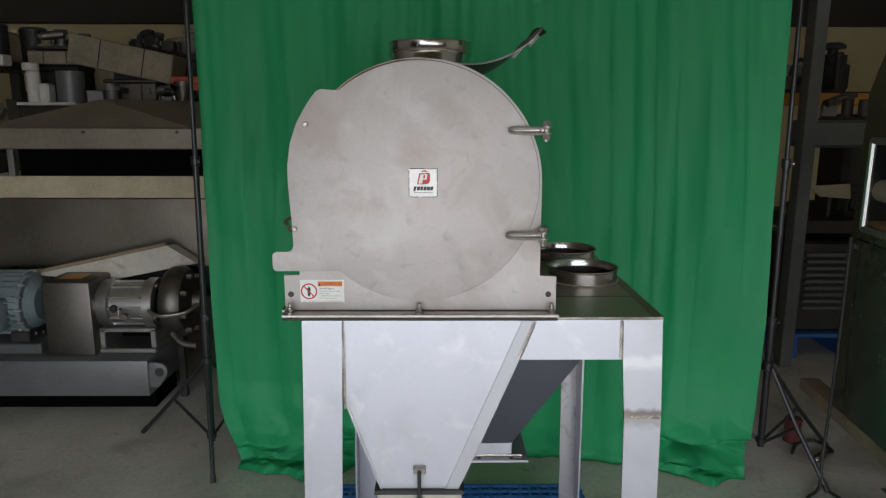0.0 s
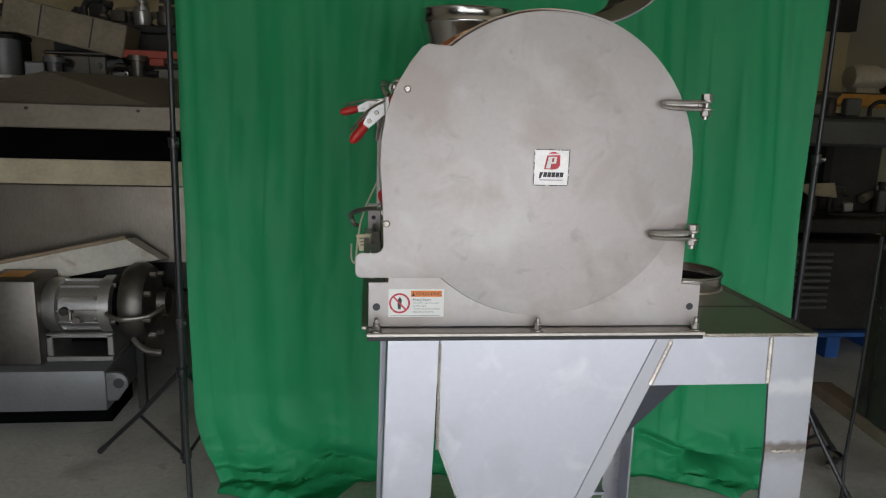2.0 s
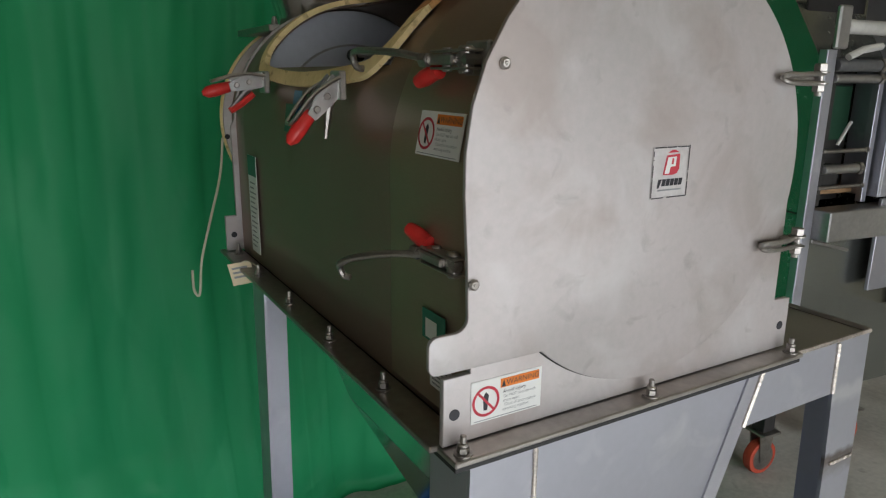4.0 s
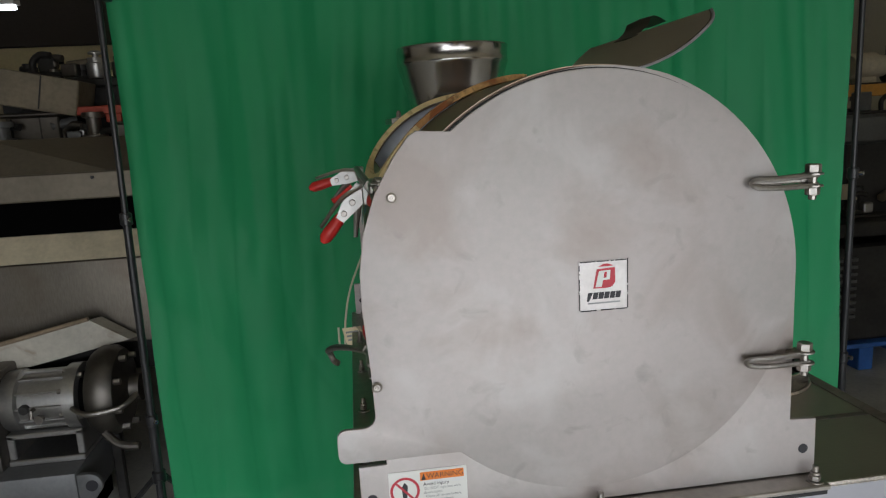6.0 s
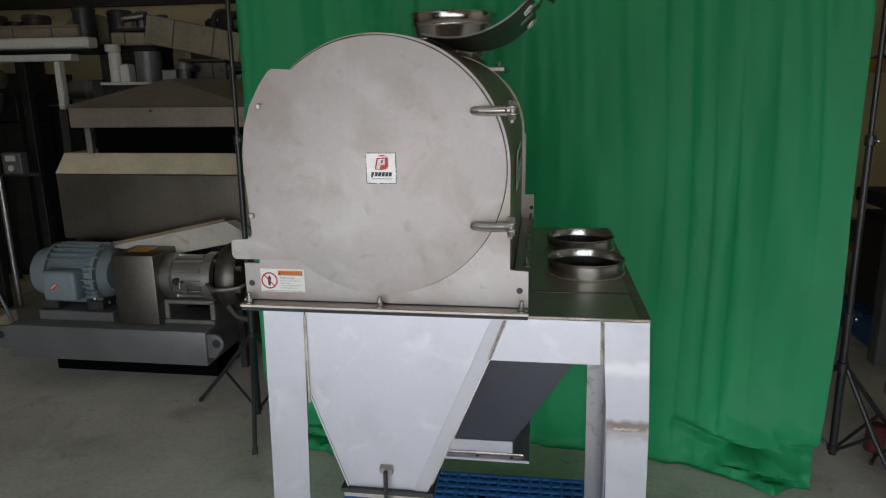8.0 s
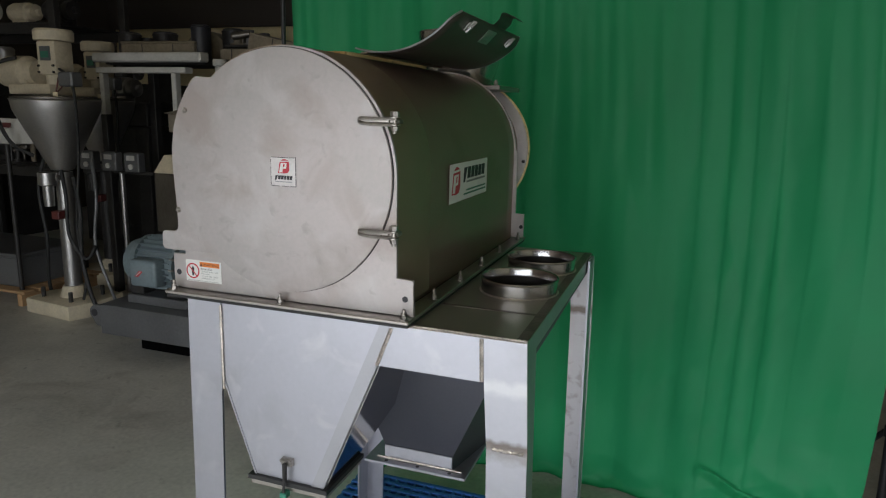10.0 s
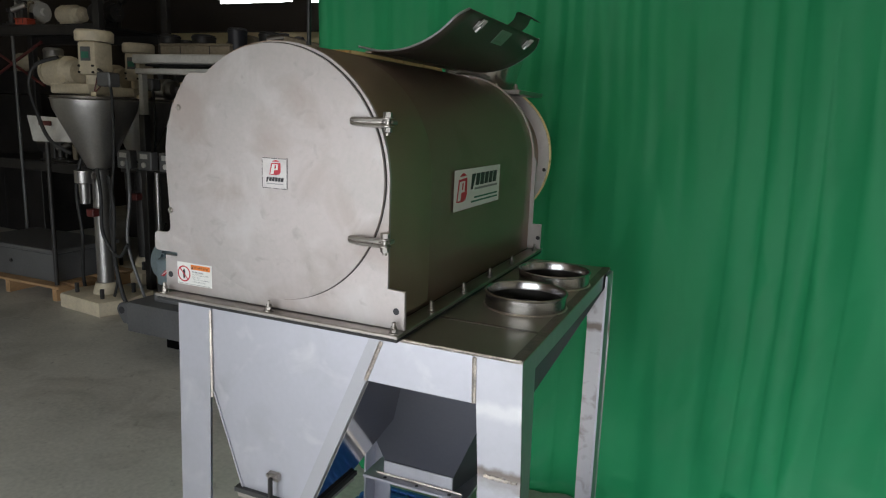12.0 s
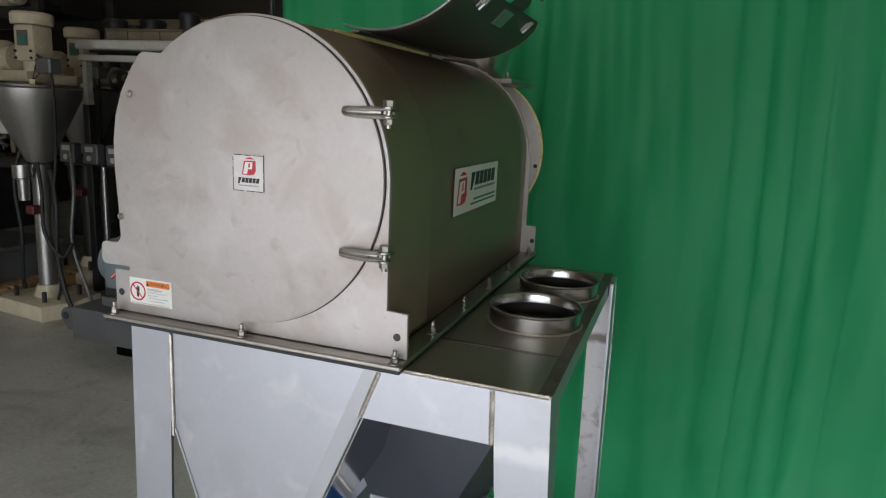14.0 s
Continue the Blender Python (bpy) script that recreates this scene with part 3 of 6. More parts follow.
for i in range(26):
    x = PX0 + 0.012 + (PX1 - PX0 - 0.024) * i / 25
    part("cross_rib", box(x - 0.0055, x + 0.0055, PY0 + 0.012, PY1 - 0.012, 0.095, 0.1392, 0.001), PALLET_B, pal)
for x in (PX0 + 0.07, 0.08, PX1 - 0.07):
    for y in (PY0 + 0.09, 1.91, PY1 - 0.09):
        part("foot_block", box(x - 0.06, x + 0.06, y - 0.08, y + 0.08, 0.0, 0.10, 0.008), PALLET_B, pal)

# ---------------------------------------------------------------- sifter stand: legs, hopper, side table, chute
FY = 1.362
stand = thing("sifter_stand", (0.09, 1.80, 0.14), "welded stainless steel stand with hopper and side table", "machine stand")


def leg(x0, x1, xb0, xb1, y0, dy, weld_z, material=SATIN):
    """A tapering angle leg: a front face and a side face, with a butt weld across it."""
    t = 0.006
    s = 1 if dy > 0 else -1
    fr = bmesh.new()
    zt, zb = 1.188, 0.14

    def slab(a, b):
        n = bmesh.new()
        vs = [n.verts.new(p) for p in (*a, *b)]
        n.faces.new(vs[:4]); n.faces.new(vs[4:][::-1])
        for i in range(4):
            n.faces.new((vs[i], vs[(i + 1) % 4], vs[4 + (i + 1) % 4], vs[4 + i]))
        return n
    xm0, xm1 = x0 + (xb0 - x0) * 0.45, x1 + (xb1 - x1) * 0.45
    for (za, a0, a1, zc, c0, c1) in ((zt, x0, x1, weld_z, xm0, xm1), (weld_z, xm0, xm1, zb, xb0, xb1)):
        lo = [(a0, y0, za), (a1, y0, za), (a1, y0 + s * t, za), (a0, y0 + s * t, za)]
        hi = [(c0, y0, zc), (c1, y0, zc), (c1, y0 + s * t, zc), (c0, y0 + s * t, zc)]
        join(fr, slab(lo, hi))
    ob = part("leg", fr, material, stand)
    out0, outb = (x0, xb0) if x0 < 0 else (x1, xb1)
    q = t if x0 < 0 else -t
    lo = [(out0, y0 + s * t, zt), (out0 + q, y0 + s * t, zt), (out0 + q, y0 + dy, zt), (out0, y0 + dy, zt)]
    hi = [(outb, y0 + s * t, zb), (outb + q, y0 + s * t, zb), (outb + q, y0 + dy * 0.85, zb), (outb, y0 + dy * 0.85, zb)]
    part("leg_side", slab(lo, hi), SATIN, ob)
    part("foot_plate", box(min(xb0, xb1) - 0.01, max(xb0, xb1) + 0.01, y0 + (-0.01 if s > 0 else -0.09), y0 + (0.09 if s > 0 else 0.01), 0.141, 0.149, 0.002), SATIN, ob)
    return ob, xm0, xm1


legL, _, _ = leg(-0.281, -0.196, -0.305, -0.235, FY, 0.085, 0.50)
legR, a0, a1 = leg(0.391, 0.477, 0.427, 0.500, FY, 0.085, 0.968, LEGST)
k = sweep([(a0 + 0.012 + (a1 - a0 - 0.018) * i / 16, FY - 0.001, 0.968 + 0.0012 * math.sin(i * 1.7)) for i in range(17)], 0.0032, 6, taper=lambda q: 0.75 + 0.35 * abs(math.sin(q * 30)))
part("weld_seam", k, WELD, legR, "dark butt weld")
leg(-0.272, -0.202, -0.285, -0.220, 2.255, -0.085, 0.5)
lr, b0, b1 = leg(0.419, 0.488, 0.441, 0.499, 2.205, -0.085, 1.01, LEGRR)
part("weld_seam", sweep([(b0 + (b1 - b0) * i / 12, 2.2035, 1.01) for i in range(13)], 0.003, 6), WELD, lr)



# hopper: upright front, sloping flanks
t = 0.005
front = [(-0.194, 1.188), (-0.194, 1.004), (-0.122, 0.800), (0.050, 0.800), (0.212, 1.188)]
hop = part("hopper_front", prism(front, "y", FY + 0.0022, FY + 0.0075), SATIN, stand, "flat satin steel hopper face")


def skin(name, pts, th, material, parent, label=""):
    c = [Vector(p) for p in pts]
    n = (c[1] - c[0]).cross(c[2] - c[0]).normalized() * th
    k = bmesh.new()
    lo, hi = [k.verts.new(p) for p in c], [k.verts.new(p + n) for p in c]
    k.faces.new(lo); k.faces.new(hi[::-1])
    for i in range(len(c)):
        j = (i + 1) % len(c)
        k.faces.new((lo[i], lo[j], hi[j], hi[i]))
    return part(name, k, material, parent, label, smooth=False)


HB = 1.52
skin("hopper_side", [(0.212, FY + 0.008, 1.188), (0.212, 2.20, 1.188), (0.050, HB, 0.800), (0.050, FY + 0.008, 0.800)], -0.004, MIRROR, hop)
skin("hopper_side", [(-0.194, FY + 0.008, 1.188), (-0.194, 2.20, 1.188), (-0.194, 1.90, 1.004), (-0.194, FY + 0.008, 1.004)], 0.004, MIRROR, hop)
skin("hopper_side", [(-0.194, FY + 0.008, 1.004), (-0.194, 1.90, 1.004), (-0.122, HB, 0.800), (-0.122, FY + 0.008, 0.800)], 0.004, MIRROR, hop)
skin("hopper_back", [(-0.194, 2.20, 1.188), (0.212, 2.20, 1.188), (0.050, HB, 0.80), (-0.122, HB, 0.80)], 0.004, SATIN, hop)
# folded edges of the face: flat strips, the fold's shading in a darker tone
for a, b in (((-0.194, 1.004), (-0.122, 0.800)), ((0.212, 1.185), (0.050, 0.800))):
    s = 1 if a[0] < 0 else -1
    part("folded_edge", prism([(a[0], a[1]), (a[0] + s * (0.031 if s < 0 else 0.004), a[1]), (b[0] + s * (0.029 if s < 0 else 0.004), b[1]), (b[0], b[1])], "y", FY - 0.0007, FY + 0.0075), BAND, hop, "flat darker steel band standing for the fold's shading")
part("bottom_frame", loft([(-0.135, 0.062, FY - 0.008, HB + 0.012, 0.800), (-0.135, 0.062, FY - 0.008, HB + 0.012, 0.790)]), RUBBER, hop, "black rubber outlet gasket")
part("slide_gate", box(-0.13, 0.058, FY - 0.004, HB + 0.008, 0.778, 0.789, 0.001), FLANGE, hop)
latch = part("latch", box(-0.050, -0.022, FY - 0.008, FY + 0.004, 0.838, 0.856, 0.002), BOLT, hop, "small draw latch on the hopper outlet")
for x in (-0.046, -0.026):
    part("latch_rivet", rod((x, FY - 0.008, 0.852), (x, FY - 0.013, 0.852), 0.004, 8, bevel=0.001), BOLT, latch)
part("latch_lever", box(-0.040, -0.032, FY - 0.020, FY - 0.010, 0.806, 0.850, 0.002), DARKM, latch, "dark latch lever")
part("latch_bar", rod((-0.036, FY - 0.017, 0.81), (-0.036, FY - 0.022, 0.780), 0.003, 8), DARKM, latch)
part("latch_keeper", box(-0.044, -0.028, FY - 0.026, FY - 0.006, 0.770, 0.784, 0.002), TEAL, latch, "green stained keeper block")


def weld(p, q, r=0.0042, parent=stand, n=26):
    p, q = Vector(p), Vector(q)
    pts = [p + (q - p) * i / n for i in range(n + 1)]
    return part("weld_seam", sweep(pts, r, 6, taper=lambda s: 0.75 + 0.35 * abs(math.sin(s * n * 1.9))), WELD, parent)


weld((-0.195, FY - 0.001, 1.18), (-0.195, FY - 0.001, 0.99), 0.0030)
weld((0.207, FY - 0.001, 1.182), (0.176, FY - 0.001, 1.102))

# front beam and rails
beam = part("front_beam", prism([(0.212, 1.188), (0.390, 1.188), (0.393, 1.100), (0.178, 1.100)], "y", FY, FY + 0.006), SATIN, stand)
weld((0.3905, FY - 0.001, 1.186), (0.3935, FY - 0.001, 1.102))
weld((0.22, FY - 0.001, 1.1915), (0.475, FY - 0.001, 1.1915), 0.0036, n=60)
part("side_beam", box(0.4705, 0.4765, FY + 0.09, 2.12, 1.150, 1.188, 0.001), SATIN, stand)
part("rear_beam", box(-0.272, 0.43, 2.199, 2.205, 1.11, 1.188, 0.001), SATIN, stand)

# side table top with two spouts
RINGS = ((0.379, 1.705), (0.380, 1.952))
RR = 0.088
# top sheet around the two round holes, made of strips
bm = bmesh.new()
tx0, tx1, ty0, ty1, tz = 0.20, 0.478, FY - 0.001, 2.212, 1.193
NR = 40
for (cx, cy), (ya, yb) in zip(RINGS, ((1.535, 1.822), (1.826, 2.110))):
    inner = [(cx + RR * math.cos(2 * math.pi * i / NR), cy + RR * math.sin(2 * math.pi * i / NR)) for i in range(NR)]
    outer = []
    for px, py in inner:
        dx, dy = px - cx, py - cy
        f = min(((tx1 if dx > 0 else tx0) - cx) / dx if abs(dx) > 1e-6 else 1e9, ((yb if dy > 0 else ya) - cy) / dy if abs(dy) > 1e-6 else 1e9)
        outer.append((cx + dx * f, cy + dy * f))
    vi, vo = [bm.verts.new((*p, tz)) for p in inner], [bm.verts.new((*p, tz)) for p in outer]
    for i in range(NR):
        bm.faces.new((vi[i], vi[(i + 1) % NR], vo[(i + 1) % NR], vo[i]))
ext = bmesh.ops.extrude_face_region(bm, geom=list(bm.faces))
bmesh.ops.translate(bm, verts=[v for v in ext["geom"] if isinstance(v, bmesh.types.BMVert)], vec=(0, 0, -0.005))
box(tx0, tx1, 1.8225, 1.8255, tz - 0.005, tz, 0, bm=bm)
box(tx0, tx1, 2.1103, ty1, tz - 0.005, tz, 0, bm=bm)
top = part("table_top", bm, TOPS, stand, "satin steel table top with two round spouts", smooth=False)
part("table_front_sheet", box(tx0, tx1, ty0, 1.527, tz - 0.005, tz, 0.001), TOPS, stand)
part("table_edge", box(tx1 - 0.020, tx1 + 0.001, ty0, ty1, tz + 0.0004, tz + 0.0016, 0), SCORCH, top, "dark unpolished table edge")
for cx, cy in RINGS:
    prof = [(RR - 0.003, -0.004), (RR, -0.004), (RR + 0.0005, 0.004), (RR, 0.029), (RR + 0.003, 0.031), (RR + 0.0035, 0.033), (RR + 0.002, 0.035), (RR - 0.001, 0.0345), (RR - 0.003, 0.031)]
    ring = part("spout_ring", lathe(prof, (cx, cy, tz), n=64, close=True), RINGM, top, "polished steel spout collar with rolled rim")
    bead = [(cx + (RR + 0.002) * math.cos(a), cy + (RR + 0.002) * math.sin(a), tz + 0.001 + 0.0006 * (i % 2)) for i, a in enumerate(np.linspace(0, 2 * math.pi, 97))]
    part("weld_bead", sweep(bead, 0.0026, 5), WELD, ring, "ragged weld bead round the collar")
    # solid black disc stands for the unlit throat
    part("throat", lathe([(RR - 0.006, -0.016), (RR - 0.006, -0.022), (0.001, -0.022), (0.001, -0.016)], (cx, cy, tz), n=40), DEEP_SHADE, ring, "black disc standing for the unlit throat")
    # dark sleeve puts the shade on the collar's inner wall into colour
    part("inner_shade", lathe([(RR - 0.0035, 0.016), (RR - 0.0035, -0.028), (RR - 0.0060, -0.028), (RR - 0.0050, 0.016)], (cx, cy, tz), n=48, close=True), DARKM, ring)
part("seam_band", box(0.254, tx1 - 0.013, 1.522, 1.532, tz + 0.0006, tz + 0.0012, 0), SCORCH, top, "dark seam across the table")
# second chute behind the beam, sloping back
k = bmesh.new()
upper = ((-0.02, 1.515), (0.420, 1.515), (0.475, 2.17), (-0.02, 2.17))
lower = ((0.018, 1.750), (0.213, 1.750), (0.258, 1.96), (0.018, 1.96))
loops = [[k.verts.new((x, y, z)) for x, y in lv] for lv, z in ((upper, 1.185), (upper, 1.145), (lower, 0.712), (lower, 0.672))]
for a, b in zip(loops, loops[1:]):
    for i in range(4):
        k.faces.new((a[i], a[(i + 1) % 4], b[(i + 1) % 4], b[i]))
k.faces.new(loops[0])
k.faces.new(loops[-1])
# the table's shade is put into the chute's dark colour
ch = part("chute", k, CHUTE_SHADE, stand, "sloping steel discharge chute, darkened for the shade under the table")
# paler steel stands for the lit upright front of the outlet
part("outlet_face", box(0.019, 0.212, 1.7462, 1.7492, 0.674, 0.711, 0.001), SATIN, ch, "outlet collar in paler steel, its lit front put into the colour")
part("chute_flange", box(-0.030, 0.256, 1.722, 1.985, 0.664, 0.672, 0.001), SATIN, ch)
weld((0.0, 1.743, 0.676), (0.24, 1.743, 0.676), 0.003, ch)
for x in (0.03, 0.12, 0.21):
    part("flange_hole", rod((x, 1.733, 0.6715), (x, 1.733, 0.6728), 0.005, 10), INK, ch)

# ---------------------------------------------------------------- the sifter drum
sift = thing("rotary_sifter", (-0.03, 1.82, 1.193), "stainless steel rotary drum sifter with its hatch open", "sifter")
DX, DZ, DR = -0.034, 1.472, 0.245
DY0, DY1 = 1.372, 2.285
OPA, OPB, OY0, OY1 = 92.0, 151.0, 1.612, 2.172


def shell():
    """Trough sheet: arch over upright flanks, with the hatch opening left out."""
    prof = [(DX + DR, 1.207, None), (DX + DR, 1.30, None), (DX + DR, 1.40, None)]
    prof += [(DX + DR * math.cos(radians(a)), DZ + DR * math.sin(radians(a)), a) for a in list(np.linspace(0, OPA, 24)) + list(np.linspace(OPA, OPB, 22))[1:] + list(np.linspace(OPB, 180, 8))[1:]]
    prof += [(DX - DR, 1.40, None), (DX - DR, 1.30, None), (DX - DR, 1.207, None)]
    ys = [DY0, 1.49, OY0, 1.75, 1.9, OY1, 2.22, DY1]
    k = bmesh.new()
    g = [[k.verts.new((x, y, z)) for x, z, _ in prof] for y in ys]
    for j in range(len(ys) - 1):
        for i in range(len(prof) - 1):
            a, b = prof[i][2], prof[i + 1][2]
            if a is not None and b is not None and a >= OPA - 0.1 and b <= OPB + 0.1 and OY0 - 1e-6 <= ys[j] < OY1 - 1e-6:
                continue
            k.faces.new((g[j][i], g[j][i + 1], g[j + 1][i + 1], g[j + 1][i]))
    return k


drum = part("drum", shell(), SHELL, sift, "dark brushed steel drum shell")
sol = drum.modifiers.new("thickness", "SOLIDIFY")
sol.thickness, sol.offset = 0.003, -1.0

# front collar sheet of the drum, ending in a step
k = bmesh.new()
prof = [(1, 1.215, 0)] + [(math.cos(radians(a)), DZ, math.sin(radians(a))) for a in np.linspace(0, 180, 64)] + [(-1, 1.215, 0)]
rows = [[k.verts.new((DX + (DR + lift) * c, y, z + (DR + lift) * s)) for c, z, s in prof] for y, lift in ((1.3665, 0.0002), (1.3665, 0.0013), (1.549, 0.0013), (1.5525, 0.0002))]
for a, b in zip(rows, rows[1:]):
    for i in range(len(prof) - 1):
        k.faces.new((a[i], a[i + 1], b[i + 1], b[i]))
part("collar_sheet", k, COLLAR, drum, "olive-grey steel collar sheet at the drum's front")


def on_drum(a, y, lift=0.0):
    return Vector((DX + (DR + lift) * math.cos(radians(a)), y, DZ + (DR + lift) * math.sin(radians(a))))


def gasket():
    """Band round the hatch opening, lying on the drum."""
    out = []
    per = math.pi * DR / 180
    s0, s1 = OPA * per, OPB * per
    def loop(grow, n=9, rad=0.06):
        a0, a1, b0, b1 = s0 - grow, s1 + grow, OY0 - grow, OY1 + grow
        r = rad + grow
        pts = []
        for cx, cy, q in ((a1 - r, b1 - r, 0), (a0 + r, b1 - r, 90), (a0 + r, b0 + r, 180), (a1 - r, b0 + r, 270)):
            pts += [(cx + r * math.cos(radians(q + 90 * i / n)), cy + r * math.sin(radians(q + 90 * i / n))) for i in range(n + 1)]
        fine = []
        for p, q in zip(pts, pts[1:] + pts[:1]):
            m = max(1, int(math.dist(p, q) / 0.02))
            fine += [(p[0] + (q[0] - p[0]) * i / m, p[1] + (q[1] - p[1]) * i / m) for i in range(m)]
        # the lower edge of the seal sags in the middle
        mid = 0.5 * (a0 + a1)
        return [(a + 0.020 * max(0.0, (a - mid) / (a1 - mid)) ** 3 * math.sin(math.pi * min(1.0, max(0.0, (b - b0) / (b1 - b0)))), b) for a, b in fine]
    return loop


def band(y_test, material, name, label):
    lp = gasket()
    n = 200

    def even(pts):
        d = np.array(pts + pts[:1])
        s = np.r_[0, np.cumsum(np.hypot(*np.diff(d, axis=0).T))]
        q = np.linspace(0, s[-1], n, endpoint=False)
        return list(zip(np.interp(q, s, d[:, 0]), np.interp(q, s, d[:, 1])))
    per = math.pi * DR / 180
    inn, outr = even(lp(-0.006)), even(lp(0.016))
    k = bmesh.new()
    rows = []
    for (a, y), (b, w) in zip(inn, outr):
        rows.append([k.verts.new(on_drum(a / per, y, 0.001)), k.verts.new(on_drum(a / per, y, 0.011)), k.verts.new(on_drum(b / per, w, 0.011)), k.verts.new(on_drum(b / per, w, 0.003))])
    for i in range(n):
        p, q = rows[i], rows[(i + 1) % n]
        if not (y_test(0.5 * (inn[i][1] + outr[i][1]), inn[i][0] / per)):
            continue
        for j in range(4):
            k.faces.new((p[j], p[(j + 1) % 4], q[(j + 1) % 4], q[j]))
    bmesh.ops.delete(k, geom=[v for v in k.verts if not v.link_faces], context="VERTS")
    return part(name, k, material, sift, label)


rusty = lambda y, a: y < OY0 + 0.03 and a < 134
band(lambda y, a: not rusty(y, a), GASKET, "hatch_gasket", "cream rubber seal round the hatch opening")
band(rusty, GASKET_R, "hatch_gasket", "rust-stained stretch of the hatch seal")

# inside: end plate, screen shaft and paddles
inside = part("inner_plate", prism(arc(DX, DZ, DR - 0.006, 0, 180, 40) + [(DX - DR + 0.006, 1.21), (DX + DR - 0.006, 1.21)], "y", 2.235, 2.241), INNER, sift, "pale inner end plate")
part("screen_ring", lathe([(0.167, 0), (0.171, 0), (0.171, 0.006), (0.167, 0.006)], (DX, 2.228, DZ), "y", 64, close=True), STEELD, inside)
part("front_ring", lathe([(0.17, 0), (0.225, 0), (0.225, 0.006), (0.17, 0.006)], (DX, 1.66, DZ), "y", 64, close=True), INNER, inside)
part("rotor_shaft", rod((DX, 1.39, DZ), (DX, 2.234, DZ), 0.03, 18), DARKM, inside)
part("tie_rod", rod((-0.037, 1.40, 1.620), (-0.037, 2.234, 1.620), 0.006, 14), FLANGE, inside)
part("tie_rod_collar", rod((-0.037, 2.19, 1.620), (-0.037, 2.234, 1.620), 0.013, 16, bevel=0.003), DARKM, inside)
for i in range(4):
    a = radians(35 + 90 * i)
    d = Vector((math.cos(a), 0, math.sin(a)))
    c = Vector((DX, 0, DZ)) + d * 0.13
    part("rotor_bar", rod((c.x, 1.45, c.z), (c.x, 2.06, c.z), 0.012, 10), DARKM, inside)

# fixed end plate, lower strip with ears, and round swing door in front of it
rim = lambda q: DR + float(np.interp(q, (70, 105), (0.003, -0.0025)))
ear = [(-0.314, 1.209), (-0.314, 1.284), (-0.282, 1.284), (-0.282, 1.472)] + [(DX + rim(q) * math.cos(radians(q)), DZ + rim(q) * math.sin(radians(q))) for q in np.linspace(177, 3, 59)] + [(0.214, 1.472), (0.2155, 1.283), (0.250, 1.281), (0.251, 1.209)]
endp = part("end_plate", prism(ear, "y", 1.364, 1.372, 0.0008), PLATE, sift, "pale blasted steel end plate")
CR = 0.2415
door_pts = arc(DX, DZ, CR, 130.5, -132.3, 110)  # clockwise over the right side
door_pts += [(-0.22, 1.2935), (-0.325, 1.2935)] + arc(-0.325, 1.3035, 0.010, 270, 180, 5)[1:] + arc(-0.325, 1.324, 0.010, 180, 90, 5) + arc(-0.305, 1.348, 0.014, 270, 360, 6)
door_pts += [(-0.2925, 1.40), (-0.297, 1.47), (-0.2965, 1.51), (-0.290, 1.552), (-0.276, 1.592), (-0.254, 1.630), (-0.236, 1.653), (-0.227, 1.658)]
door = part("swing_door", prism(door_pts, "y", 1.3565, 1.3625, 0.0012), PLATE, sift, "pale blasted steel round door plate with faint stains")
# black ring stands for the shaded gap round the door
part("door_gap_shade", lathe([(CR - 0.004, 0), (CR + 0.0016, 0), (CR + 0.0016, 0.0006), (CR - 0.004, 0.0006)], (DX, 1.3632, DZ), "y", 90, close=True), RUBBER, endp)
for x, z in ((-0.2575, 1.590), (-0.2865, 1.382)):
    k = rod((x, 1.3565, z), (x, 1.3522, z), 0.0062, 16, bevel=0.0026)
    rod((x, 1.3525, z), (x, 1.3515, z), 0.0022, 6, bm=k, bevel=0.0008)
    part("button_bolt", k, FLANGE, door)
for x in (-0.301, 0.234):
    part("lifting_hole", rod((x, 1.3632, 1.243), (x, 1.3645, 1.243), 0.0062, 16), INK, endp)

# flange rim all round, with its bolts
rim = part("base_flange", box(-0.317, 0.253, 1.334, 1.372, 1.2005, 1.2075, 0.0015), FLANGE, sift, "dull steel bolting flange")
part("flange_side", box(-0.325, DX - DR - 0.0015, 1.3722, 2.310, 1.2005, 1.2075, 0.0015), FLANGE, rim)
part("flange_side", box(DX + DR + 0.0015, 0.253, 1.3722, 2.310, 1.2005, 1.2075, 0.0015), FLANGE, rim)
part("flange_gasket", box(-0.315, 0.251, 1.337, 2.308, 1.1935, 1.2003, 0.001), RUBBER, rim)
for x in (-0.301, -0.035, 0.239):
    hexbolt((x, 1.346, 1.2075), (0, 0, 1), rim, 0.0066, 0.0215)
for y in (1.52, 1.70, 1.885, 2.07):
    hexbolt((-0.307, y, 1.2075), (0, 0, 1), rim, 0.0064, 0.0225)
for y in (1.507, 1.685, 1.862, 2.04):
    hexbolt((0.240, y, 1.2075), (0, 0, 1), rim, 0.0064, 0.0225)
for x in (-0.298, 0.242):
    hexbolt((x, 2.255, 1.2075), (0, 0, 1), rim, 0.0064, 0.0225)

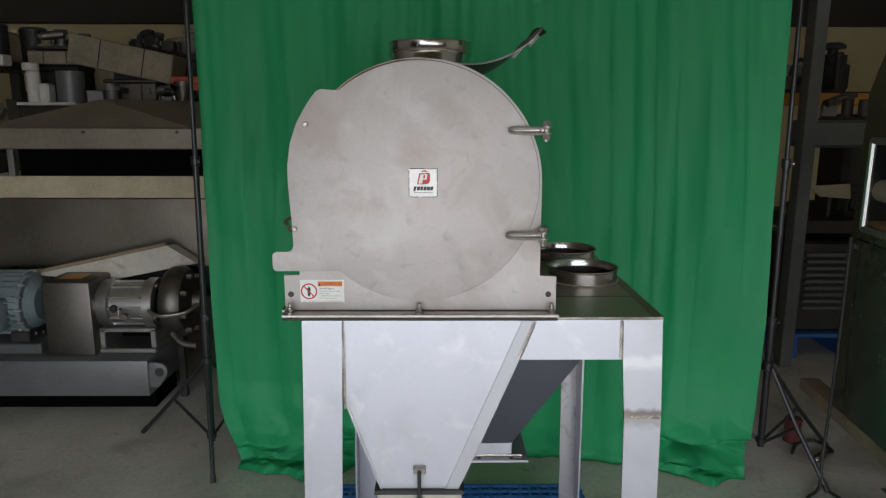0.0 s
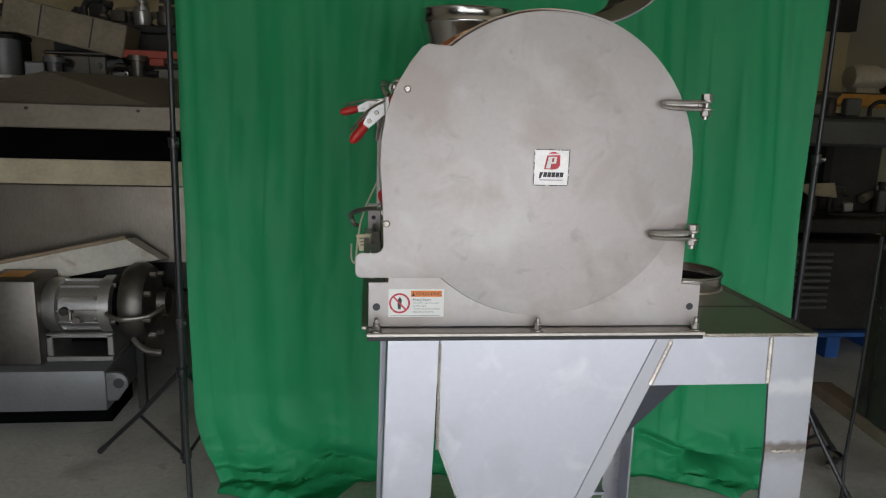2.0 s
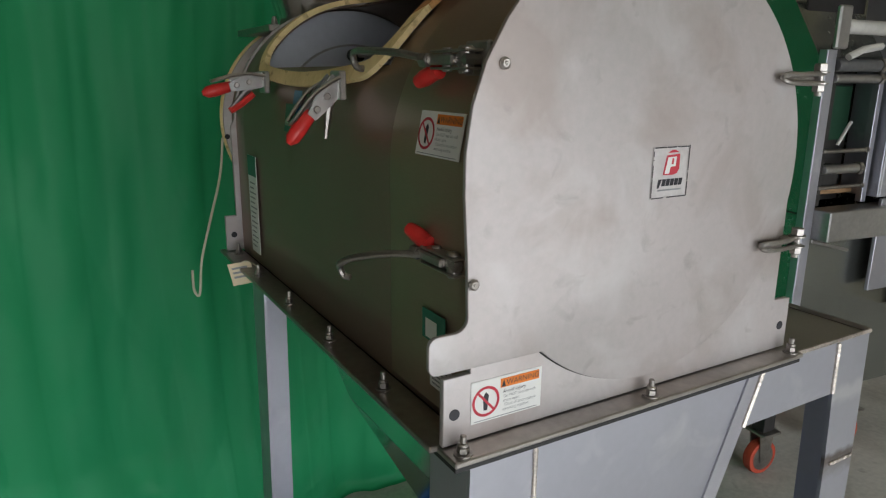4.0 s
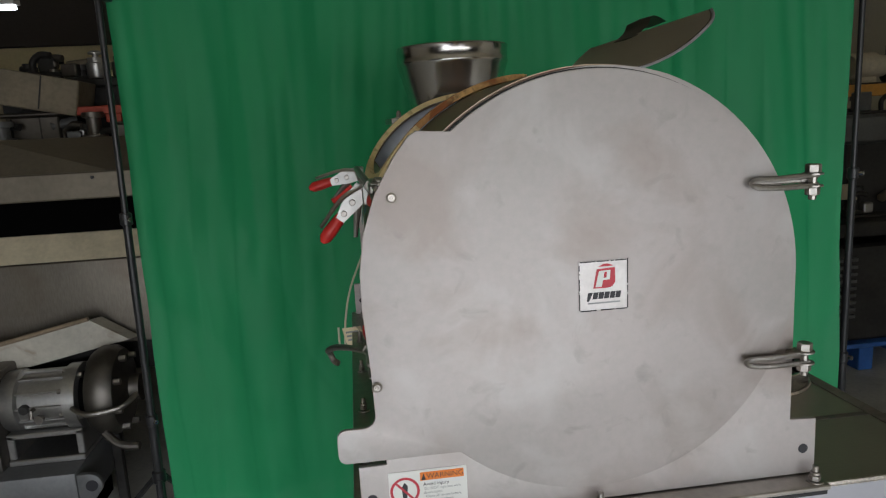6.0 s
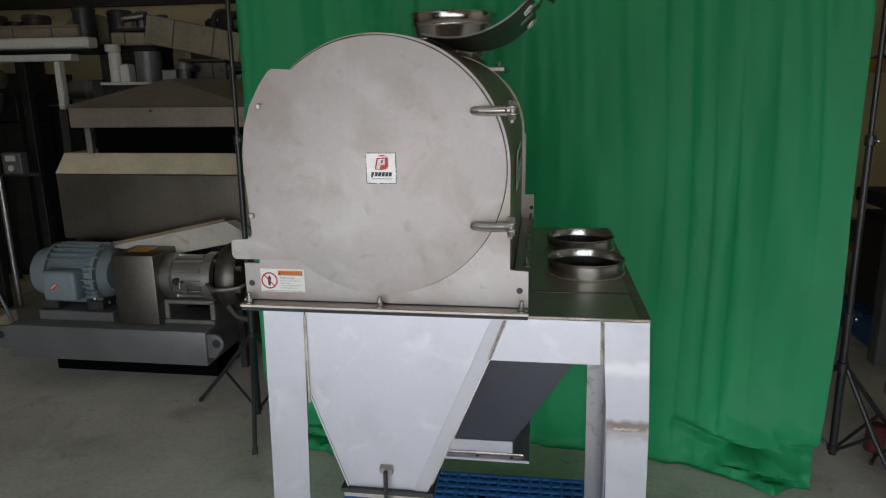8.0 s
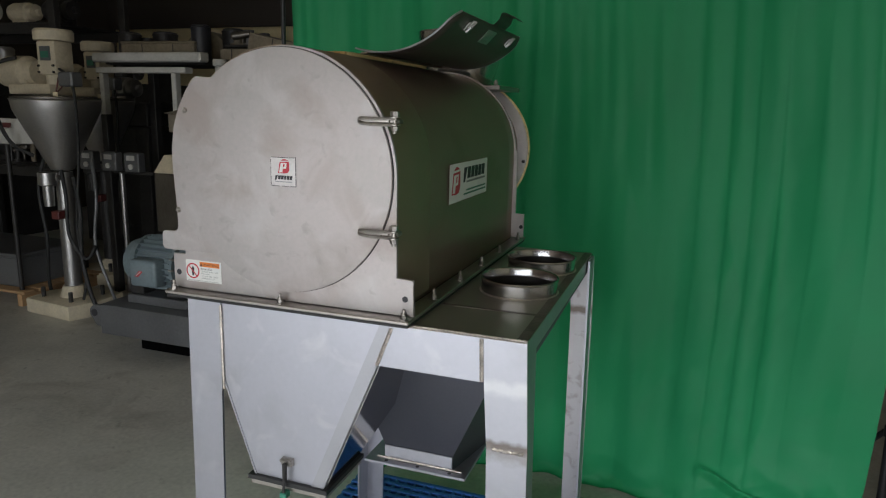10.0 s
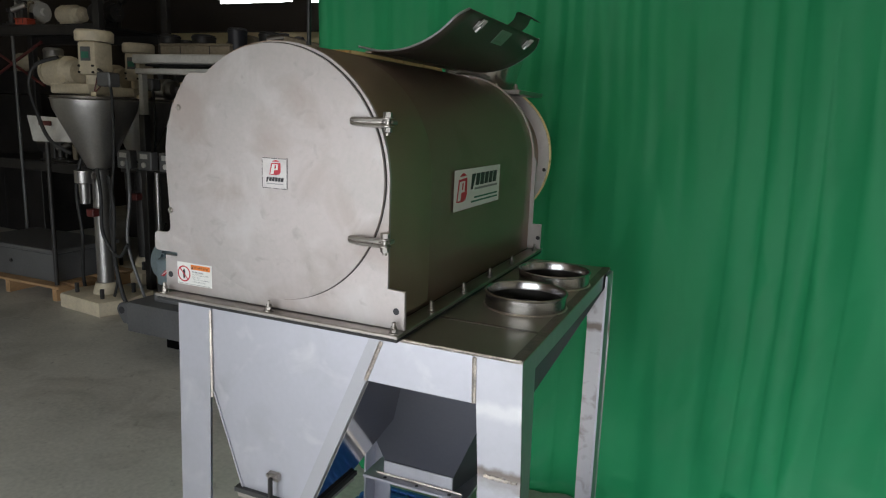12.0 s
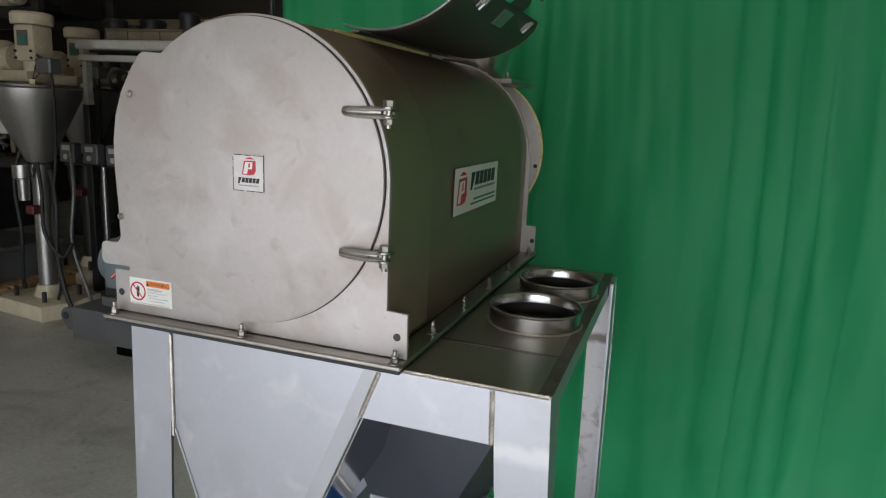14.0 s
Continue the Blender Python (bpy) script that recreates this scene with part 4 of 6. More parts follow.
# hinge straps on the door's right edge
for z in (1.580, 1.3705):
    h = part("hinge", box(0.150, 0.205, 1.3475, 1.3563, z - 0.003, z + 0.003, 0.0015), BOLT, sift, "steel strap hinge with a bolt pin")
    pts = bend([(0.222, 1.344, z - 0.006), (0.175, 1.342, z - 0.006), (0.150, 1.343, z - 0.004), (0.1445, 1.347, z), (0.150, 1.343, z + 0.004), (0.175, 1.342, z + 0.004), (0.222, 1.344, z + 0.006)])
    part("strap", sweep(pts, 0.0034, 8), BOLT, h)
    k = rod((0.217, 1.346, z + 0.008), (0.217, 1.346, z + 0.018), 0.0085, 6, bevel=0.001)
    rod((0.217, 1.346, z - 0.022), (0.217, 1.346, z + 0.010), 0.0045, 10, bm=k)
    rod((0.217, 1.346, z - 0.017), (0.217, 1.346, z - 0.008), 0.0078, 6, bm=k, bevel=0.001)
    rod((0.217, 1.346, z - 0.0075), (0.217, 1.346, z - 0.0055), 0.011, 14, bm=k)
    rod((0.217, 1.346, z + 0.006), (0.217, 1.346, z + 0.008), 0.011, 14, bm=k)
    part("pin_bolt", k, BOLT, h)
    part("hinge_lug", box(0.205, 0.224, 1.350, 1.3715, z - 0.004, z + 0.004, 0.002), BOLT, h)

# rear cover plate with cream seal, and ears
rp = arc(-0.026, 1.472, 0.232, 0, 357, 72)
rear = part("rear_cover", prism(rp, "y", 2.492, 2.499, 0.001), PLATE, sift, "pale steel rear cover plate")
rp2 = arc(-0.026, 1.472, 0.237, 0, 357, 72)
part("rear_seal", prism(rp2, "y", 2.4995, 2.508), GASKET, rear, "cream rubber edge seal")
part("rear_end_plate", prism([(-0.314, 1.209), (-0.314, 1.284), (-0.29, 1.284), (-0.29, 1.472)] + arc(DX, DZ, DR + 0.004, 180, 0, 50)[1:-1] + [(0.222, 1.472), (0.222, 1.284), (0.250, 1.284), (0.251, 1.209)], "y", 2.286, 2.294), PLATE, sift)
for x in (-0.298, 0.243):
    part("lifting_hole", rod((x, 2.2845, 1.243), (x, 2.2858, 1.243), 0.0062, 16), INK, rear)
for x, z in ((-0.252, 1.435), (0.194, 1.435)):
    part("button_bolt", rod((x, 2.4918, z), (x, 2.487, z), 0.006, 12, bevel=0.001), RUBBER, rear)

# inlet: conical pipe with rolled bead on a square flange
part("inlet_neck", prism(arc(DX, DZ, DR - 0.04, -30, 210, 40), "y", 2.2945, 2.4915), SHELL, sift)
PC = (-0.021, 2.43, 0)
inl = part("inlet_pipe", lathe([(0.098, 1.682), (0.107, 1.688), (0.128, 1.76), (0.1405, 1.806), (0.1435, 1.811), (0.1435, 1.816), (0.1415, 1.820), (0.1425, 1.848), (0.1440, 1.851), (0.1420, 1.853), (0.1390, 1.850), (0.137, 1.81), (0.125, 1.76), (0.096, 1.69)], (PC[0], PC[1], 0), n=64, close=True), POLISH, sift, "polished steel inlet pipe with rolled bead")
fl = part("inlet_flange", box(-0.195, 0.152, 2.30, 2.56, 1.667, 1.681, 0.002), FLANGE, inl)
for x in (-0.175, -0.10, 0.07, 0.132):
    hexbolt((x, 2.325, 1.681), (0, 0, 1), fl, 0.007, 0.018)

# hatch lid, thrown open over the top
LY0, LY1 = 1.592, 2.175


def lid_curve(s):
    """From the hinge (s = 0) to the free edge (s = 1): a strip of the drum's own curve, turned over."""
    a = radians(-17 + 70.5 * s)
    return 0.075 + 0.213 * math.sin(a), 1.935 - 0.213 * math.cos(a)


k = bmesh.new()
rows = []
NS = 28
for i in range(NS + 1):
    s = i / NS
    x, z = lid_curve(s)
    cut = 0.035 * max(0, (s - 0.86) / 0.14) ** 2
    rows.append([k.verts.new((x, LY0 + cut + (LY1 - LY0 - 2 * cut) * j / 12, z)) for j in range(13)])
for a, b in zip(rows, rows[1:]):
    for j in range(12):
        k.faces.new((a[j], a[j + 1], b[j + 1], b[j]))
# the underside's shade is put into the lid's dark colour
lid = part("hatch_lid", k, LID_SHADE, sift, "curved steel hatch lid standing open")
sol = lid.modifiers.new("thickness", "SOLIDIFY")
sol.thickness, sol.offset = 0.003, 0
k = bmesh.new()
rows = []
for i in range(NS + 1):
    a = radians(-15 + 68 * i / NS)
    cut = 0.004 + 0.035 * max(0, (i / NS - 0.86) / 0.14) ** 2
    rows.append([k.verts.new((0.075 + 0.2105 * math.sin(a), LY0 + cut + (LY1 - LY0 - 2 * cut) * j / 12, 1.935 - 0.2105 * math.cos(a))) for j in range(13)])
for a, b in zip(rows, rows[1:]):
    for j in range(12):
        k.faces.new((a[j], a[j + 1], b[j + 1], b[j]))
for y0 in (LY0, LY1):
    sgn = 1 if y0 == LY0 else -1
    pts = [(lid_curve(i / 24)[0], y0 + sgn * 0.035 * max(0, (i / 24 - 0.86) / 0.14) ** 2, lid_curve(i / 24)[1]) for i in range(25)]
    part("lid_edge", sweep(pts, 0.0022, 6), SATIN, lid, "bright cut edge of the lid")
# extra sheet whose lighter tone stands for light on the upturned face
part("lid_lit_face", k, LID_LIT, lid, "inner face of the lid, coloured lighter as the side in light")
tx, tz2 = lid_curve(1.0)
k = sweep(bend([(tx - 0.01, 1.93, tz2 - 0.006), (tx + 0.012, 1.93, tz2 + 0.012), (tx + 0.020, 1.93, tz2 + 0.028), (tx + 0.034, 1.93, tz2 + 0.026), (tx + 0.048, 1.93, tz2 + 0.018)]), 0.002, 4)
bmesh.ops.scale(k, verts=k.verts, vec=(1, 28, 1), space=Matrix.Translation((0, -1.93, 0)))
part("grip_tab", k, LID_SHADE, lid)
for y in (1.715, 2.07):
    x, z = lid_curve(0.90)
    d = Vector((lid_curve(0.95)[0] - x, 0, lid_curve(0.95)[1] - z)).normalized()
    n = Vector((d.z, 0, -d.x))
    o = Vector((x, y, z)) + n * 0.003
    c = quad_plate("catch", [o - d * 0.010 + Vector((0, -0.014, 0)), o + d * 0.012 + Vector((0, -0.014, 0)), o + d * 0.012 + Vector((0, 0.014, 0)), o - d * 0.010 + Vector((0, 0.014, 0))], -0.003, STEELD, lid, "bright steel catch")
    for w in (-0.010, 0.010):
        part("catch_prong", rod(o + n * 0.004 + Vector((0, w, 0)), o + n * 0.006 + d * 0.020 + Vector((0, w * 0.7, 0)), 0.0032, 8), STEELD, c)
    part("catch_stem", rod(o + n * 0.004 - d * 0.012, o + n * 0.006 + d * 0.004, 0.004, 8), STEELD, c)
x0, z0 = lid_curve(0.80)
x1, z1 = lid_curve(0.96)
d = Vector((x1 - x0, 0, z1 - z0)).normalized()
plate = Sheet("name_plate", Vector((x0, 1.85, z0)) + Vector((d.z, 0, -d.x)) * 0.0045, (0, 1, 0), d, 0.075, 0.040, STEELD, lid, "small dark metal maker's plate")
for i in range(4):
    plate.bar(0.012 + 0.013 * i, 0.018, 0.008, 0.014, BOLT)
plate.bar(0.008, 0.006, 0.05, 0.005, BOLT)
part("hinge_strip", box(0.000, 0.018, LY0 + 0.05, LY1 - 0.03, 1.7225, 1.7275, 0.001), SHELL, lid)
part("hinge_rod", rod((0.012, LY0 + 0.11, 1.7315), (0.012, LY1 - 0.02, 1.7315), 0.0035, 8), FLANGE, lid)

# warning labels, maker's decals
warning_label((-0.2815, 1.3636, 1.2265), (1, 0, 0), (0, 0, 1), endp)
up = Vector((math.sin(radians(11)), 0, math.cos(radians(11))))
warning_label(on_drum(169, 1.484, 0.0026) - up * 0.0235, (0, -1, 0), up, drum, 0.090, 0.047)
lg = Sheet("maker_decal", (-0.0545, 1.3562, 1.4470), (1, 0, 0), (0, 0, 1), 0.0575, 0.0575, LOGO, door, "worn square white decal with a red mark")
emblem(lg, 0.0165, 0.0255, 0.026, 0.0235)
word_blocks(lg, 0.0085, 0.0135, 0.040, 0.0078)
lg.bar(0.010, 0.008, 0.038, 0.0018, GREY_INK)
for i in range(52):
    r = random.random() * 0.054
    lg.bar(r, random.choice((-0.0002, 0.0562)), 0.005 * random.random() + 0.001, 0.0012, INK, "chip", 2)
    lg.bar(random.choice((-0.0002, 0.0562)), r, 0.0012, 0.005 * random.random() + 0.001, INK, "chip", 2)
sg = Sheet("maker_sign", (DX + DR + 0.0042, 1.662, 1.389), (0, 1, 0), (0, 0, 1), 0.304, 0.091, WHITE, drum, "white maker's sign with a red mark and black bars")
emblem(sg, 0.014, 0.018, 0.062, 0.054)
word_blocks(sg, 0.098, 0.050, 0.180, 0.028)
sg.bar(0.125, 0.040, 0.16, 0.005, GREY_INK)
sg.bar(0.125, 0.020, 0.165, 0.004, TEAL)
sg.bar(0.105, 0.011, 0.185, 0.004, TEAL)
st1 = Sheet("sticker", (DX - DR - 0.0045, 2.19, 1.230), (0, -1, 0), (0, 0, 1), 0.058, 0.195, WHITE, drum, "tall white sticker with a green head")
st1.bar(0.0, 0.155, 0.058, 0.040, TEAL)
for i in range(14):
    st1.bar(0.008, 0.012 + 0.0098 * i, 0.030 + 0.012 * ((i * 7) % 3) / 2, 0.003, GREY_INK)
st2 = Sheet("sticker", on_drum(171.5, 1.918, 0.0030), (0, -1, 0), (0.2, 0, 1), 0.036, 0.046, BLUE_ST, drum, "small blue sticker")
st3 = Sheet("sticker", on_drum(174, 1.935, 0.0058) + Vector((-0.002, 0, -0.01)), (0, -1, 0), (0.12, 0, 1), 0.05, 0.045, TEAL, drum, "green sticker")
st4 = Sheet("sticker", (DX - DR - 0.0045, 1.463, 1.292), (0, -1, 0), (0, 0, 1), 0.05, 0.035, TEAL, drum, "green sticker with a white field")
st4.bar(0.008, 0.003, 0.025, 0.022, WHITE)
st5 = Sheet("sticker", (DX - DR - 0.0045, 1.445, 1.240), (0, -1, 0), (0, 0, 1), 0.05, 0.030, WHITE, drum, "white sticker with fine print")
for i in range(5):
    st5.bar(0.006, 0.004 + 0.005 * i, 0.036, 0.002, GREY_INK)


def hook_clamp(y, z, x, up, tip):
    """Pull-action toggle clamp lying along the drum, with a bent hook rod and a red grip."""
    c = part("toggle_clamp", box(x - 0.003, x + 0.004, y - 0.030, y + 0.012, z - 0.030, z + 0.018, 0.002), FLANGE, sift, "dark steel hook toggle clamp with red grip")
    part("body_block", loft([(x - 0.020, x - 0.003, y - 0.018, y + 0.026, z - 0.005), (x - 0.022, x - 0.003, y - 0.020, y + 0.036, z), (x - 0.020, x - 0.003, y - 0.018, y + 0.026, z + 0.005)]), FLANGE, c)
    for s in (-1, 1):
        part("side_cheek", box(x - 0.025, x - 0.003, y - 0.024, y + 0.046, z + s * 0.0085 - 0.0012, z + s * 0.0085 + 0.0012, 0.001), FLANGE, c)
    part("pivot", rod((x - 0.014, y - 0.008, z - 0.014), (x - 0.014, y - 0.008, z + 0.013), 0.008, 12, bevel=0.002), BOLT, c)
    part("link_pin", rod((x - 0.014, y + 0.028, z - 0.012), (x - 0.014, y + 0.028, z + 0.012), 0.005, 10, bevel=0.001), BOLT, c)
    part("link", box(x - 0.026, x - 0.018, y + 0.0, y + 0.05, z - 0.005, z + 0.005, 0.002), FLANGE, c)
    g = Vector((x - 0.015, y + 0.052, z + up * 0.012))
    part("grip", sweep([g + Vector((0, -0.012, 0)), g, g + Vector((-0.004, 0.012, up * 0.006)), g + Vector((-0.006, 0.024, up * 0.010)), g + Vector((-0.006, 0.028, up * 0.011))], 0.0095, 12, taper=lambda s: (0.75, 0.95, 1.0, 0.8, 0.35)[min(4, int(s * 4.99))]), RED, c, "red plastic grip")
    tp = Vector(tip)
    st = Vector((x - 0.022, y + 0.045, z))
    rodp = bend([st, st.lerp(tp, 0.35) + Vector((-0.004, 0, 0.006)), st.lerp(tp, 0.75) + Vector((-0.004, 0, 0.008)), tp + Vector((-0.002, -0.006, 0.006)), tp + Vector((0.0, 0.003, -0.002)), tp + Vector((0.004, 0.002, -0.012)), tp + Vector((0.010, -0.004, -0.014))])
    part("hook_rod", sweep(rodp, 0.0042, 8), BOLT, c)
    part("nut", rod((x - 0.0225, y + 0.050, z), (x - 0.024, y + 0.062, z), 0.008, 6), BOLT, c)
    return c


hook_clamp(1.415, 1.594, -0.253, -1, (-0.288, 1.632, 1.600))
hook_clamp(1.404, 1.392, -0.270, 1, (-0.345, 1.552, 1.360))


def vertical_toggle(y, z, x, drop):
    """Upright toggle clamp: a bracket, slotted lever and a red grip pointing out."""
    c = part("toggle_clamp", box(x - 0.008, x + 0.002, y - 0.018, y + 0.018, z - 0.014, z + 0.024, 0.002), STEELD, sift, "zinc toggle clamp with a red grip")
    d = Vector((-math.cos(radians(drop)), 0, -math.sin(radians(drop))))
    w = Vector((d.z, 0, -d.x))
    p = Vector((x - 0.006, y, z + 0.012))
    for s in (-1, 1):
        k = bmesh.new()
        o = Vector((0, s * 0.009, 0))
        pts = [p + w * 0.012, p + d * 0.03 + w * 0.014, p + d * 0.062 + w * 0.006, p + d * 0.062 - w * 0.008, p + d * 0.025 - w * 0.014, p - w * 0.014]
        lo = [k.verts.new(q + o + Vector((0, -0.0015, 0))) for q in pts]
        hi = [k.verts.new(q + o + Vector((0, 0.0015, 0))) for q in pts]
        k.faces.new(lo); k.faces.new(hi[::-1])
        for i in range(len(pts)):
            k.faces.new((lo[i], lo[(i + 1) % len(pts)], hi[(i + 1) % len(pts)], hi[i]))
        part("lever", k, STEELD, c)
    for f in (0.0, 0.028, 0.05):
        q = p + d * f
        part("rivet", rod(q + Vector((0, -0.014, 0)), q + Vector((0, 0.014, 0)), 0.005, 10, bevel=0.001), BOLT, c)
    g0, g1 = p + d * 0.056, p + d * 0.108
    part("grip", sweep([g0, g0 + d * 0.006, g0 + d * 0.03, g1 - d * 0.008, g1], 0.0108, 12, taper=lambda s: (0.7, 0.85, 1.0, 0.9, 0.35)[min(4, int(s * 4.99))]), RED, c, "red plastic grip")
    e = Vector((-math.cos(radians(drop + 32)), 0, -math.sin(radians(drop + 32))))
    b = p + d * 0.018 - w * 0.004
    part("release_arm", sweep([b, b + e * 0.03, b + e * 0.062], 0.0075, 8, taper=lambda s: 1 - 0.6 * s), BOLT, c)
    u = p + d * 0.035 + w * 0.016
    part("u_bolt", sweep(bend([p + Vector((0, -0.016, 0.004)), u + Vector((0, -0.016, 0)), u + d * 0.045 + Vector((0, -0.012, 0)), u + d * 0.052, u + d * 0.045 + Vector((0, 0.012, 0)), u + Vector((0, 0.016, 0)), p + Vector((0, 0.016, 0.004))]), 0.0028, 6), BOLT, c)
    return c


vertical_toggle(1.710, 1.560, -0.276, 50)
vertical_toggle(2.060, 1.560, -0.276, 14)
part("release_grip", sweep([(-0.300, 2.060, 1.545), (-0.322, 2.060, 1.528), (-0.342, 2.060, 1.516)], 0.006, 8), RED, sift)

# tag on a cord, and the loose cord loop
cord = single("cord", sweep(bend([(-0.262, 2.496, 1.432), (-0.280, 2.470, 1.345), (-0.325, 2.40, 1.25), (-0.345, 2.42, 1.16), (-0.352, 2.43, 1.085), (-0.358, 2.43, 1.072), (-0.366, 2.43, 1.09), (-0.366, 2.43, 1.135)]), 0.0030, 6), WIRE, "thin cream cord hanging behind the drum's rear cover", "cord")
tag = thing("paper_tag", (-0.302, 2.25, 1.16), "cream manila stock tag tied to the flange bolt", "tag")
f, g = Vector((0.042, -0.012, 0.006)), Vector((-0.010, -0.002, 0.046))
o = Vector((-0.337, 2.150, 1.170))
quad_plate("card", [o, o + f, o + f + g, o + g], 0.0008, TAG, tag)
n = f.cross(g).normalized()
for i in range(3):
    p = o + f * 0.14 + g * (0.72 - 0.2 * i) + n * 0.001
    quad_plate("bar", [p, p + f * (0.66 - 0.15 * (i % 2)), p + f * (0.66 - 0.15 * (i % 2)) + g * 0.09, p + g * 0.09], 0.0002, GREY_INK, tag)
part("string", sweep(bend([tuple(o + f * 0.5 + g * 0.95), (-0.315, 2.12, 1.226), (-0.307, 2.085, 1.224)]), 0.0012, 5), WIRE, tag)

# ---------------------------------------------------------------- pump skid
skid = thing("pump_skid", (-2.1, 3.6, 0), "grey steel skid with electric motor, coupling guard and lobe pump", "pump")
chan = part("skid_frame", box(-2.69, -1.500, 3.35, 3.92, 0.155, 0.350, 0.008, 2), GREYM, skid, "dark grey steel channel base")
# foot coloured pitch black for the shade under the skid
part("skid_foot", box(-2.58, -1.56, 3.56, 3.86, 0.0, 0.155, 0.004), DEEP_SHADE, skid, "rubber skid foot, blackened for the shade under the skid")
for x, s in ((-1.500, 1), (-2.69, -1)):
    pts = [(x, 0.20), (x + s * 0.045, 0.20)] + [(x + s * (0.045 + 0.05 * math.cos(a)), 0.285 + 0.05 * math.sin(a)) for a in np.linspace(-0.9, 1.5, 9)] + [(x, 0.335)]
    lug = part("lifting_lug", prism(pts, "y", 3.36, 3.385, 0.002), GREYM, chan)
    part("lug_hole", rod((x + s * 0.055, 3.357, 0.285), (x + s * 0.055, 3.388, 0.285), 0.024, 16), INK, lug)
mx0, mx1, mz, my = -2.62, -2.14, 0.60, 3.60
mot = part("motor", lathe([(0.02, mx0), (0.10, mx0), (0.135, mx0 + 0.03), (0.145, mx0 + 0.10), (0.15, mx0 + 0.12), (0.15, mx1 - 0.05), (0.135, mx1 - 0.03), (0.10, mx1), (0.02, mx1)], (0, my, mz), "x", 36), BLUEM, skid, "blue-grey electric motor with cooling fins")
for i in range(28):
    a = 2 * math.pi * i / 28
    fin = box(mx0 + 0.15, mx1 - 0.06, my - 0.003, my + 0.003, mz + 0.148, mz + 0.176, 0.001)
    bmesh.ops.rotate(fin, verts=fin.verts, cent=(0, my, mz), matrix=Matrix.Rotation(a, 3, "X"))
    part("cooling_fin", fin, BLUEM, mot)
for x in (mx0 + 0.135, mx1 - 0.05):
    part("end_shield", lathe([(0.10, x - 0.016), (0.172, x - 0.014), (0.172, x + 0.010), (0.10, x + 0.012)], (0, my, mz), "x", 32), BLUEM, mot)
part("terminal_box", box(-2.45, -2.25, 3.37, 3.47, 0.49, 0.66, 0.02, 3), BLUEM, mot)
bx = Sheet("maker_mark", (-2.41, 3.369, 0.55), (1, 0, 0), (0, 0, 1), 0.07, 0.05, BLUEM, mot, "small slanted red and white sticker")
bx.poly([(0.004, 0.006), (0.030, 0.004), (0.066, 0.040), (0.040, 0.044)], DKRED, "slanted_mark")
bx.poly([(0.014, 0.012), (0.019, 0.011), (0.052, 0.038), (0.046, 0.039)], WHITE, "slanted_bar", 2)
part("motor_base", box(-2.56, -2.10, 3.45, 3.75, 0.3505, 0.408, 0.006), GREYM, mot)
for x in (-2.50, -2.22):
    part("motor_foot", box(x - 0.05, x + 0.05, 3.47, 3.73, 0.4085, 0.470, 0.008), DARKM, mot)
    part("foot_bolt", rod((x, 3.485, 0.470), (x, 3.485, 0.486), 0.010, 6), BOLT, mot)
part("cowl_band", lathe([(0.1515, mx0 + 0.105), (0.154, mx0 + 0.106), (0.154, mx0 + 0.119), (0.1515, mx0 + 0.120)], (0, my, mz), "x", 36, close=True), DARKM, mot, "dark joint of the fan cowl")
part("coupling_guard", box(-2.048, -1.800, 3.42, 3.76, 0.3505, 0.752, 0.012, 2), STEELB, skid, "folded steel coupling guard")
gx0, gx1, gz = -1.79, -1.50, 0.60
gear = part("gearbox", lathe([(0.02, gx0 - 0.02), (0.12, gx0 - 0.02), (0.13, gx0), (0.13, gx0 + 0.05), (0.115, gx0 + 0.06), (0.115, gx1 - 0.06), (0.14, gx1 - 0.05), (0.14, gx1), (0.06, gx1 + 0.01), (0.06, gx1 + 0.07)], (0, 3.58, gz), "x", 32), STEELD, skid, "dull steel bearing housing")
part("oil_plug", rod((-1.64, 3.45, 0.56), (-1.64, 3.43, 0.56), 0.018, 8), STEELB, gear)
bm = box(-1.80, -1.50, 3.47, 3.69, 0.3505, 0.375, 0.004)
box(-1.80, -1.77, 3.48, 3.68, 0.375, 0.48, 0.004, bm=bm)
box(-1.53, -1.50, 3.48, 3.68, 0.375, 0.48, 0.004, bm=bm)
box(-1.80, -1.50, 3.48, 3.68, 0.462, 0.485, 0.004, bm=bm)
part("housing_foot", bm, STEELD, gear)
for i in range(16):
    a = 2 * math.pi * i / 16
    vent = box(mx1 - 0.058, mx1 - 0.022, my - 0.006, my + 0.006, mz + 0.165, mz + 0.181, 0.002)
    bmesh.ops.rotate(vent, verts=vent.verts, cent=(0, my, mz), matrix=Matrix.Rotation(a, 3, "X"))
    part("vent_rib", vent, STEELD, mot)
for i in range(4):
    a = 2 * math.pi * i / 4 + 0.5
    part("housing_bolt", rod((gx1 + 0.002, 3.58 + 0.12 * math.cos(a), gz + 0.12 * math.sin(a)), (gx1 + 0.016, 3.58 + 0.12 * math.cos(a), gz + 0.12 * math.sin(a)), 0.012, 6), BOLT, gear)
for i in range(12):
    a = 2 * math.pi * i / 12
    rib = box(gx0 + 0.055, gx1 - 0.055, 3.58 - 0.005, 3.58 + 0.005, gz + 0.112, gz + 0.126, 0.002)
    bmesh.ops.rotate(rib, verts=rib.verts, cent=(0, 3.58, gz), matrix=Matrix.Rotation(a, 3, "X"))
    part("housing_rib", rib, STEELD, gear)
